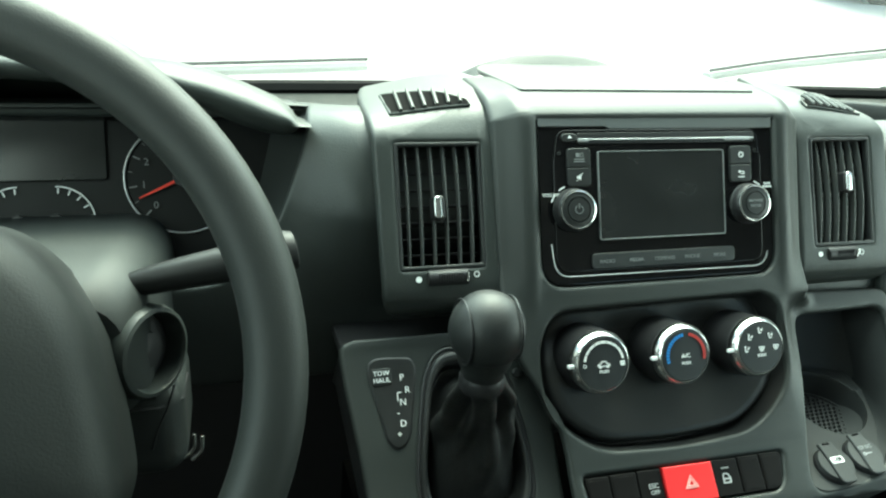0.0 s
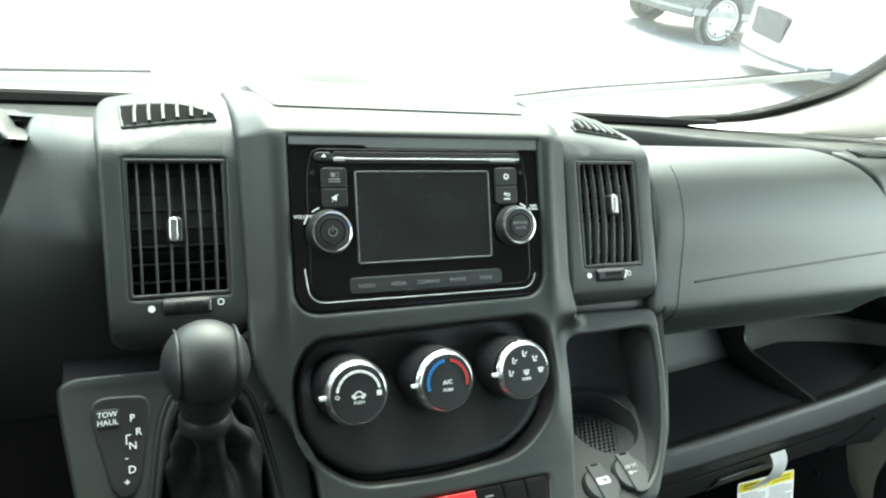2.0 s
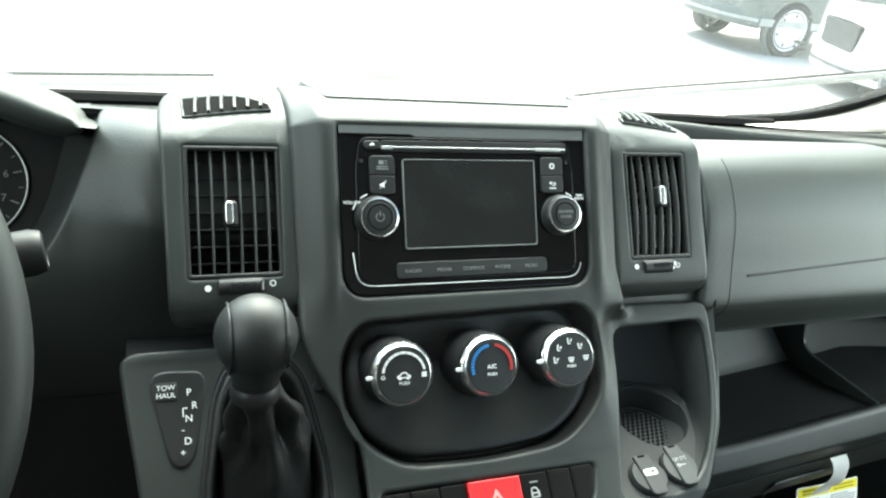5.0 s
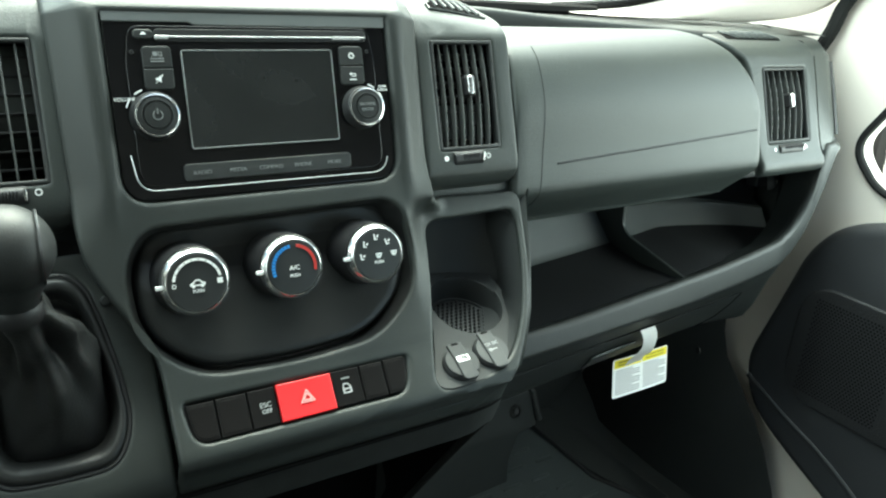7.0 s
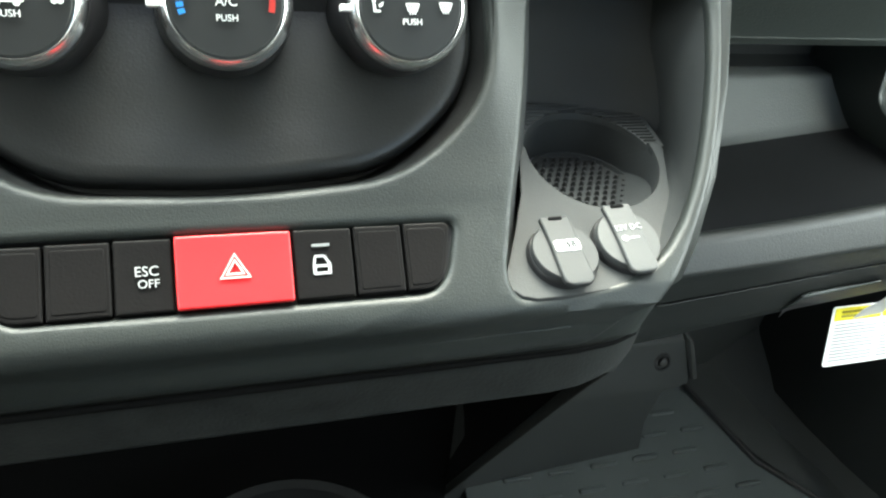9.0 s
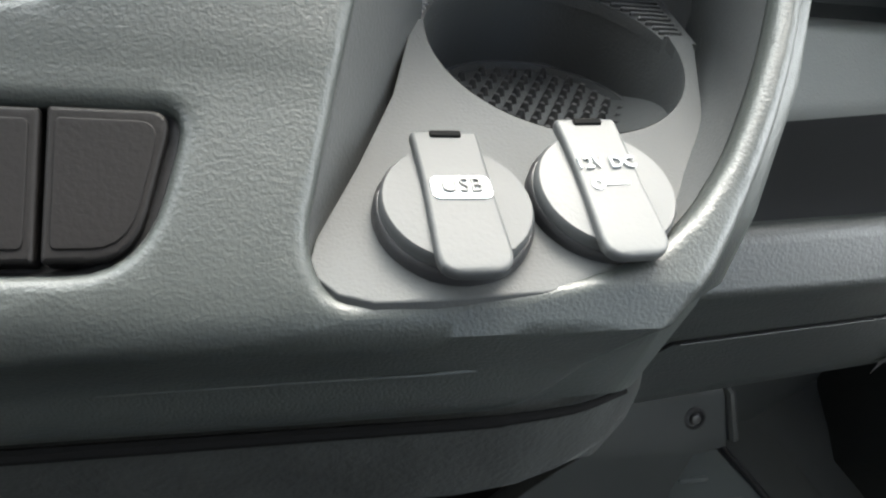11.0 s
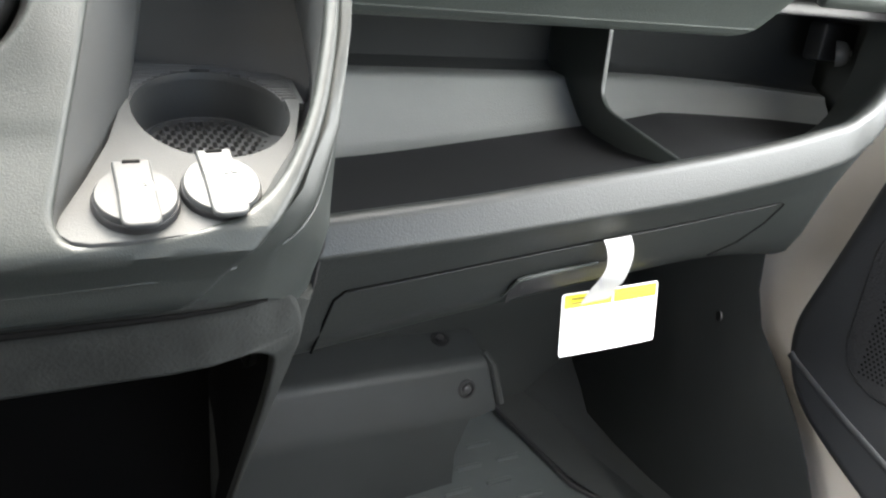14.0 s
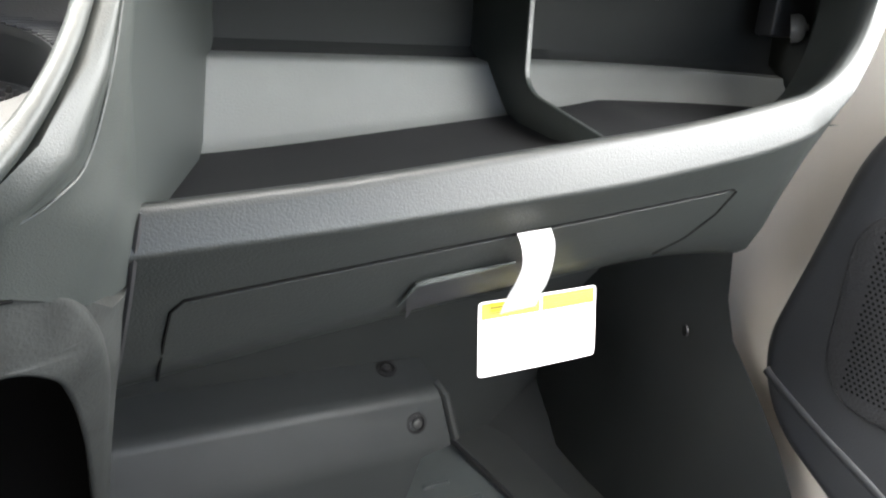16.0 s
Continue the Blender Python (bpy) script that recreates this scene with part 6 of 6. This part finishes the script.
part("lid_arch", grid([[Vector((x, y, 0.972 + h * (0.021 * max(0.0, 1 - ((x + 0.02) / 0.085) ** 2) ** 0.6))) for x in steps(-0.105, 0.065, 24)] for y, h in ((0.185, 0.2), (0.20, 0.9), (0.206, 1.0), (0.214, 0.9), (0.24, 0.1))]), DASH_DARK, lid)

# ---- cab shell ----
FLOORM = mat("rubber_floor", (0.022, 0.024, 0.024), 0.6, grain=0.4, grain_size=300)
solo("floor", grid([[Vector((x, y, 0.03)) for x in (-0.91, 0.91)] for y in (-0.72, 0.5)], thick=-0.03), FLOORM, "dark grey rubber cab floor", "floor", kind="structure", level=True)
solo("firewall", grid([[Vector((x, y, z)) for x in steps(-0.95, 0.95, 6)] for y, z in ((0.50, -0.1), (0.50, 0.6), (0.36, 0.94))], thick=0.02), BLACK, "black lined firewall of the footwell", "wall", kind="structure")
solo("ceiling", grid([[Vector((x, y, z)) for x in (-0.90, 0.90)] for y, z in ((-0.94, 1.675), (-0.70, 1.732), (-0.46, 1.785))], thick=0.03), mat("headliner", (0.18, 0.18, 0.17), 0.8, grain=0.4, grain_size=200), "pale headliner of the cab", "ceiling", kind="structure")
# Out of view; the hole is added to let the rear fill lamp through.
solo("wall_back", moved(plate([(0.91, -0.20), (0.91, 1.74), (-0.91, 1.74), (-0.91, -0.20)], [rrect(0.55, 0.76, 0.62, 0.36, 0.04)], 0.03, 0.003), facing(0, -0.5045, 0, -13)), mat("bulkhead", (0.015, 0.015, 0.015), 0.8), "plain dark unseen bulkhead with an opening added for a fill lamp", "wall", kind="structure")

# ---- driver side: binnacle, instruments, wheel ----
hood = thing("instrument_hood", "dark grey arched hood over the instruments", "dashboard", kind="structure")


hx = [0.0, 0.07, 0.104, 0.128, 0.141, 0.154, 0.167, 0.178, 0.185, 0.189, 0.191, 0.200]
htop = [0.996, 0.993, 0.988, 0.982, 0.978, 0.973, 0.967, 0.962, 0.957, 0.952, 0.948, 0.9445]
hlow = [0.975, 0.970, 0.962, 0.953, 0.946, 0.941, 0.937, 0.935, 0.936, 0.938, 0.942, 0.9435]
rows = []
for d in [-v for v in reversed(hx[1:])] + hx:
    t, b, x = float(np.interp(abs(d), hx, htop)), float(np.interp(abs(d), hx, hlow)), -0.47 + d
    m, h = 0.5 * (t + b), 0.5 * (t - b)
    rows.append([Vector((x, y, z)) for y, z in ((0.23, 0.935), (0.17, min(t - 0.012, 0.975)), (0.12, t - 0.002), (0.09, t), (0.072, m + 0.8 * h), (0.062, m + 0.35 * h), (0.060, m - 0.1 * h), (0.064, m - 0.6 * h), (0.075, m - 0.92 * h), (0.095, b), (0.13, b + 0.002), (0.17, b + 0.004))])
part("hood_skin", grid(rows), DASH, hood, angle=60)
flat_hole = [(-0.69, 0.9555)] + [p for p in binnacle_hole if p[1] < 0.955] + [(-0.268, 0.9555)]


def ahead(p):
    """The dash panel steps forward beside the binnacle."""
    k = min(max((p.x + 0.290) / 0.060, 0.0), 1.0)
    return Vector((p.x, p.y - 0.026 * k * k * (3 - 2 * k) * min(max((p.z - 0.80) / 0.08, 0.0), 1.0), p.z))


rim = [ahead(DRIVER(x, DRIVER.along(z), -0.004)) for x, z in reversed(flat_hole)]
rows = [rim, [Vector((p.x + (-0.47 - p.x) * 0.06, p.y + 0.03, p.z + 0.004)) for p in rim], [Vector((p.x + (-0.47 - p.x) * 0.13, 0.13, p.z + (0.90 - p.z) * 0.12)) for p in rim]]
part("binnacle_wall", grid(rows), DASH_DARK, hood)
cluster = thing("instrument_cluster", "black instrument cluster with white dials and red needles", "gauge", at=(-0.45, 0.12, 0.90))
CF = facing(-0.366, 0.112, 0.897, 18)
NEEDLE = mat("red_needle", (0.75, 0.05, 0.03), 0.4, vary=0.02)
part("cluster_face", plate(rrect(-0.104, -0.016, 0.40, 0.125, 0.02), (), 0.004, 0.001), mat("cluster_black", (0.006, 0.0065, 0.0065), 0.5, spec=0.25), cluster, m=CF @ at(0, 0, -0.002))
for u in (0.0, -0.208):
    dial = part("dial", plate(circle(u, 0, 0.0440, 48), [circle(u, 0, 0.0425, 48)], 0.003, 0.0007), SILVER, cluster, "thin silver dial ring", m=CF @ at(0, 0, 0.001))
    ticks, figs = [], []
    for i in range(8):
        a = radians(225 - i * 270 / 7.6)
        ticks.append(moved(plate(rrect(0.0375, 0, 0.006, 0.0011, 0.0002), (), 0.0004, 0.00005, 0), at(u, 0) @ Matrix.Rotation(a, 4, "Z")))
        ticks.append(moved(plate(rrect(0.039, 0, 0.003, 0.0006, 0.0001), (), 0.0004, 0.00005, 0), at(u, 0) @ Matrix.Rotation(a - radians(270 / 15.2), 4, "Z")))
        figs.append(moved(writing(str(i), 0.0078), at(u + 0.0295 * math.cos(a), 0.0295 * math.sin(a), 0.0)))
    part("dial_ticks", merge(*ticks), DIM, dial, m=CF @ at(0, 0, 0.0006))
    part("dial_figures", merge(*figs), DIM, dial, m=CF @ at(0, 0, 0.0004))
    part("needle", moved(plate([(0.004, -0.0014), (0.004, 0.0014), (-0.036, 0.0006), (-0.036, -0.0006)], (), 0.0012, 0.0002), at(u, 0, 0.003) @ Matrix.Rotation(radians(25), 4, "Z")), NEEDLE, dial, "red needle", m=CF)
    part("needle_hub", moved(lathe([(0.0075, 0), (0.0070, 0.004), (0.0004, 0.0045)], 24), at(u, 0, 0.001)), BLACK, dial, m=CF)
part("trip_display", plate(rrect(-0.104, 0.025, 0.098, 0.050, 0.003), (), 0.003, 0.0008), SCREEN, cluster, m=CF @ at(0, 0, 0.0012))
for u, a0, a1, ang in ((-0.0915, 5, 90, 3), (-0.1175, 90, 175, 177)):
    g = part("small_gauge", arc_bar(0.0262, 0.0272, a0, a1), WHITE, cluster, m=CF @ at(u, -0.031, 0.0004))
    part("gauge_ticks", merge(*[moved(plate(rrect(0.0235, 0, 0.004, 0.0010, 0.0001), (), 0.0004, 0.00005, 0), Matrix.Rotation(radians(t), 4, "Z")) for t in steps(a0 + 4, a1 - 4, 4)]), WHITE, g, m=CF @ at(u, -0.031, 0.0006))
    part("needle", moved(plate([(-0.003, -0.0010), (-0.003, 0.0010), (0.026, 0.0005), (0.026, -0.0005)], (), 0.001, 0.0002), Matrix.Rotation(radians(ang), 4, "Z")), NEEDLE, g, "red needle", m=CF @ at(u, -0.031, 0.002))
    part("needle_hub", lathe([(0.006, 0), (0.0055, 0.003), (0.0004, 0.0035)], 20), BLACK, g, m=CF @ at(u, -0.031, 0.0006))

# column, stalk, lock
column = thing("steering_column", "dark grey two-piece steering column shroud with an ignition lock", "steering column", at=(-0.47, 0.0, 0.82))
rows = []
for y, top_, low, half_ in ((-0.075, 0.868, 0.790, 0.078), (-0.06, 0.880, 0.775, 0.088), (-0.02, 0.884, 0.755, 0.092), (0.04, 0.878, 0.735, 0.094), (0.12, 0.870, 0.72, 0.094)):
    pts = rrect(-0.470, 0.5 * (top_ + low), 2 * half_, top_ - low, (0.028, 0.028, 0.04, 0.04), 6)
    rows.append([Vector((p[0], y, p[1])) for p in pts])
bm = bmesh.new()
vs = add_grid(bm, rows, True)
bm.faces.new(vs[0])
part("upper_shroud", bm, DASH_DARK, column, angle=50)
part("shroud_seam", tube([Vector((p[0], -0.062, p[1])) for p in rrect(-0.470, 0.80, 0.180, 0.002, 0.001)], 0.001, 6), BLACK, column)
lockf = Matrix.Translation((-0.3770, -0.0620, 0.8290)) @ Vector((0.80, -0.60, 0.05)).to_track_quat("Z", "Y").to_matrix().to_4x4()
part("lock_boss", lathe([(0.0300, -0.034), (0.0285, -0.004), (0.0270, 0.0), (0.0245, 0.0008), (0.0235, -0.002), (0.0225, -0.016), (0.0005, -0.017)], 40, False), DASH, column, m=lockf)
part("lock_barrel", lathe([(0.0215, -0.0155), (0.0215, -0.012), (0.012, -0.011), (0.011, -0.006), (0.0004, -0.005)], 28), BLACK, column, "black ignition lock", m=lockf)
part("lower_shroud", box(-0.4050, -0.022, 0.7740, 0.082, 0.085, 0.066, 0.016, 4), DASH_DARK, column)
part("shroud_joint", tube([(-0.402, -0.0648, 0.7935), (-0.378, -0.0645, 0.7930), (-0.3655, -0.054, 0.7925), (-0.3642, -0.02, 0.7925)], 0.0012, 6), BLACK, column)
part("shroud_rib", tube(spline([(-0.3690, -0.0590, 0.8050), (-0.3730, -0.0625, 0.7930), (-0.3800, -0.0640, 0.7780), (-0.384, -0.0645, 0.765)], 12), 0.0009, 6), BLACK, column)
part("tilt_lever", merge(*[tube(spline([(-0.3660 + d, -0.0640, 0.7560 - 0.4 * d), (-0.3600 + d, -0.0670, 0.7640 - 0.4 * d), (-0.3590 + d, -0.0675, 0.7740 - 0.4 * d)], 8), 0.0012, 8) for d in (0.0, 0.0045)]), CHROME, column, "small chrome lever")
STALK = mat("stalk_plastic", (0.009, 0.0095, 0.0095), 0.5, spec=0.3)
stalk = thing("wiper_stalk", "black wiper stalk with white marks and a turning end", "stalk", at=(-0.35, -0.05, 0.878))
sf = [Vector((-0.392, -0.045, 0.866)), Vector((-0.365, -0.050, 0.873)), Vector((-0.330, -0.052, 0.8795)), Vector((-0.312, -0.050, 0.882))]
part("arm", tube(spline(sf, 16), [0.0075 + 0.0060 * k for k in steps(0, 1, 16)], 18), STALK, stalk)
ax = (Vector((-0.2935, -0.0475, 0.8845)) - sf[-1]).to_track_quat("Z", "Y").to_matrix().to_4x4()
part("turning_end", lathe([(0.0132, 0.0), (0.0136, 0.002), (0.0136, 0.012), (0.0120, 0.0175), (0.0100, 0.0185), (0.0095, 0.0172), (0.0004, 0.0172)], 32), STALK, stalk, m=Matrix.Translation(sf[-1] + Vector((0.001, 0, 0))) @ ax)
marks = merge(*[box(-0.330 + 0.006 * i, -0.0640 - 0.0004 * i, 0.884 + 0.001 * i, 0.004, 0.0012, 0.0014 + 0.001 * (i % 2), 0.0002, 1) for i in range(3)], *[box(-0.330 + 0.005 * i, -0.0645, 0.874 + 0.001 * i, 0.003, 0.0012, 0.0016, 0.0002, 1) for i in range(4)])
part("stalk_marks", marks, WHITE, stalk)
part("end_mark", box(-0.2945, -0.0480, 0.8850, 0.0016, 0.0030, 0.0018, 0.0003), WHITE, stalk)

# steering wheel
WC, WT, WR = Vector((-0.50, -0.115, 0.848)), 20.0, 0.190
wf = facing(*WC, WT)
wheel = thing("steering_wheel", "dark grey soft-rimmed steering wheel with a large airbag hub", "steering wheel", at=tuple(WC))
RIM = mat("wheel_rim_foam", (0.017, 0.0195, 0.0187), 0.5, spec=0.35, grain=0.25, grain_size=800)
part("rim", tube([wf @ Vector((WR * math.cos(a), WR * math.sin(a), 0)) for a in steps(0, 2 * math.pi, 96)[:-1]], 0.0155, 20, closed=True, flat=1.12), RIM, wheel)
hub_side = [(0.050, 0.080), (0.076, 0.060), (0.099, 0.024), (0.108, -0.030), (0.112, -0.070), (0.098, -0.098), (0.03, -0.118)]
hubpts = round_off(hub_side[::-1] + [(-u, v) for u, v in hub_side], 0.03, 5)
rows = []
for k, w in ((1.0, -0.045), (1.0, -0.005), (0.985, 0.008), (0.95, 0.018), (0.85, 0.028), (0.6, 0.036), (0.3, 0.040), (0.02, 0.041)):
    rows.append([wf @ Vector((u * k, v * k, w)) for u, v in hubpts])
bm = bmesh.new()
vs = add_grid(bm, rows, True)
bm.faces.new(vs[-1])
hub = part("hub", bm, mat("airbag_cover_plastic", (0.0125, 0.0145, 0.0140), 0.55, grain=0.3, grain_size=700, spec=0.3), wheel, "smooth dark grey airbag cover", angle=60)
part("hub_crease", tube([wf @ Vector((u, v, w)) for u, v, w in ((0.078, 0.001, 0.0292), (0.055, -0.010, 0.0345), (0.03, -0.018, 0.0385))], [0.0003, 0.0016, 0.0022], 8), RIM, hub)
for a in (-42, -138):
    ca, sa = math.cos(radians(a)), math.sin(radians(a))
    part("spoke", tube([wf @ Vector((ca * r, sa * r, w)) for r, w in ((0.07, -0.015), (0.12, -0.012), (0.165, -0.004), (0.188, 0.0))], [0.028, 0.022, 0.018, 0.014], 12, flat=0.5), RIM, wheel)

# ---- outside ----
GROUND = -0.50
ground_mat = mat("pale_concrete", (0.50, 0.50, 0.47), 0.85, grain=0.3, grain_size=40, vary=0.10, vary_size=0.6)
solo("ground", grid([[Vector((x, y, GROUND)) for x in steps(-400, 400, 8)] for y in steps(-400, 400, 8)]), ground_mat, "pale concrete parking lot", "ground", kind="structure", level=True)
TYRE = mat("tyre_rubber", (0.045, 0.045, 0.045), 0.75, grain=0.5, grain_size=60)
ALLOY = mat("alloy_rim", (0.86, 0.86, 0.85), 0.4)


def car_wheel(car, x, y, r, out):
    """A wheel whose axle runs along y; out is the side that shows."""
    f = Matrix.Translation((x, y, GROUND + r)) @ Matrix.Rotation(radians(90 * out), 4, "X")
    w = part("wheel", lathe([(r * 0.74, -0.11), (r * 0.93, -0.12), (r, -0.09), (r, 0.09), (r * 0.94, 0.12), (r * 0.82, 0.118), (r * 0.78, 0.09)], 40, False), TYRE, car, m=f, level=True)
    part("rim", lathe([(r * 0.80, 0.100), (r * 0.77, 0.112), (r * 0.71, 0.085), (r * 0.60, 0.088), (r * 0.34, 0.098), (r * 0.22, 0.106), (0.002, 0.108)], 40, False), ALLOY, w, m=f, level=True)
    for a in steps(0.3, 0.3 + 2 * math.pi, 6)[:-1]:
        hole = plate(round_off([(r * 0.62 * math.cos(a - 0.10), r * 0.62 * math.sin(a - 0.10)), (r * 0.62 * math.cos(a + 0.10), r * 0.62 * math.sin(a + 0.10)), (r * 0.47 * math.cos(a), r * 0.47 * math.sin(a))], 0.008), (), 0.01, 0.002, 1)
        part("rim_opening", moved(hole, at(0, 0, 0.0955)), TYRE, w, m=f, level=True)


def vehicle(label, x0, y0, length, width, paint, r, heights, arch_x, lamp, grille):
    """A car along x, its near flank at y0 and its end at x0; heights: sill, waist, roof over the ground."""
    sill, waist, roof = (GROUND + h for h in heights[:3])
    c = thing("parked_car", label, "car", group="parked cars")
    c.location = (x0 + length / 2, y0 + width / 2, GROUND)
    bpy.context.view_layer.update()
    rows = []
    for k in (0.0, 0.006, 0.02, 0.05, 0.10, 0.2, 0.35, 0.5, 0.7, 0.9, 0.97, 1.0):
        x = x0 + length * k
        nose = min(1.0, k / 0.05) ** 0.5 if k < 0.05 else (1.0 if k < 0.95 else ((1 - k) / 0.05) ** 0.5)
        inset = (1 - nose) * 0.28
        cab = 1.0 if heights[3] < k < heights[4] else 0.0
        zt = roof if cab else waist + 0.05
        h = 0.10 * cab
        sec = [(inset + 0.10, sill), (inset + 0.02, sill + 0.06), (inset, sill + 0.25), (inset, waist - 0.12), (inset + 0.03, waist), (inset + 0.06 + h, waist + 0.04), (inset + 0.16 + 2 * h, zt), (width / 2, zt + 0.03),
               (width - inset - 0.16 - 2 * h, zt), (width - inset - 0.06 - h, waist + 0.04), (width - inset - 0.03, waist), (width - inset, waist - 0.12), (width - inset, sill + 0.25), (width - inset - 0.02, sill + 0.06), (width - inset - 0.10, sill)]
        rows.append([Vector((x, y0 + a, b)) for a, b in sec])
    bm = bmesh.new()
    vs = add_grid(bm, rows)
    bm.faces.new(vs[0]), bm.faces.new(vs[-1])
    body_ = part("body", bm, paint, c, level=True, angle=50)
    for ax_ in arch_x:
        part("arch", moved(plate(circle(0, 0, r * 1.24, 40), [circle(0, 0, r * 1.06, 40)], 0.05, 0.015), Matrix.Translation((ax_, y0 - 0.012, GROUND + r)) @ Matrix.Rotation(radians(90), 4, "X")), paint, body_, level=True)
        part("wheel_well", moved(plate(circle(0, 0, r * 1.10, 40), (), 0.02, 0.004), Matrix.Translation((ax_, y0 - 0.006, GROUND + r)) @ Matrix.Rotation(radians(90), 4, "X")), BLACK, body_, level=True)
        car_wheel(c, ax_, y0 + 0.08, r, 1)
        car_wheel(c, ax_, y0 + width - 0.12, r, -1)
    rows = []
    for q in steps(-1, 1, 14):
        bow = 0.30 * abs(q) ** 3
        rows.append([Vector((x0 - 0.12 + dx + bow, y0 + width / 2 + q * width * 0.49, sill + dz)) for dx, dz in ((0.16, -0.02), (0.03, 0.0), (0.0, 0.05), (0.0, 0.17), (0.03, 0.22), (0.16, 0.25))])
    part("bumper", grid(rows), paint, body_, level=True)
    part("bumper_strip", grid([[r[2] + Vector((-0.006, 0, 0.03)), r[2] + Vector((-0.008, 0, 0.055)), r[2] + Vector((-0.006, 0, 0.075))] for r in rows]), lamp, body_, level=True)
    part("sill_trim", box(x0 + length / 2, y0 - 0.012, sill + 0.09, length * 0.92, 0.03, 0.10, 0.012, 2), lamp, body_, level=True)
    if grille:
        m = Matrix.Translation((x0 - 0.02, y0 + width * 0.5, sill + 0.44)) @ Matrix.Rotation(radians(-90), 4, "Z") @ Matrix.Rotation(radians(90), 4, "X")
        g = part("grille", moved(plate(round_off([(0.50, 0.15), (0.10, 0.17), (-0.50, 0.15), (-0.40, -0.16), (0.40, -0.16)], 0.06), (), 0.06, 0.012), m), BLACK, body_, level=True)
        mesh_ = [box(0, v, 0.004, 0.86, 0.010, 0.012, 0, 1) for v in steps(-0.13, 0.13, 9)] + [box(u, 0, 0.006, 0.010, 0.28, 0.012, 0, 1) for u in steps(-0.40, 0.40, 22)]
        tagged(part("grille_mesh", moved(merge(*mesh_), m), lamp, g, level=True), kind="stuff")
        for v in (0.10, 0.17):
            part("air_slot", box(x0 - 0.10, y0 + width * 0.94, sill + v, 0.10, 0.16, 0.035, 0.01, 2), BLACK, body_, level=True)
    for kx in (heights[3] + 0.06, heights[3] + 0.24, heights[3] + 0.42):
        part("window", box(x0 + length * (kx + 0.075), y0 + 0.10, (waist + roof) / 2 + 0.02, length * 0.15, 0.05, (roof - waist) * 0.62, 0.02, 2), mat("tinted_glass", (0.02, 0.022, 0.024), 0.08), body_, level=True)
    return c


# The dark green is lightened: the haze over the car is in its paint.
vehicle("dark green four-wheel-drive car with silver wheels on the lot", 7.55, 8.05, 4.7, 1.80, mat("haze_lightened_green_paint", (0.15, 0.165, 0.155), 0.4, vary=0.15), 0.37, (0.36, 1.05, 1.78, 0.02, 0.72), (8.31, 11.00), mat("pale_bumper_strip", (0.45, 0.46, 0.45), 0.5), False)
white_car = vehicle("white car with a mesh grille parked on the lot", 7.28, 4.66, 4.6, 1.72, mat("white_paint", (0.82, 0.82, 0.81), 0.3, coat=0.4, vary=0.03), 0.33, (0.20, 0.92, 1.45, 0.25, 0.85), (8.56, 11.10), mat("grille_grey", (0.20, 0.20, 0.20), 0.5), True)
white_car.rotation_euler = (0, 0, radians(-22))
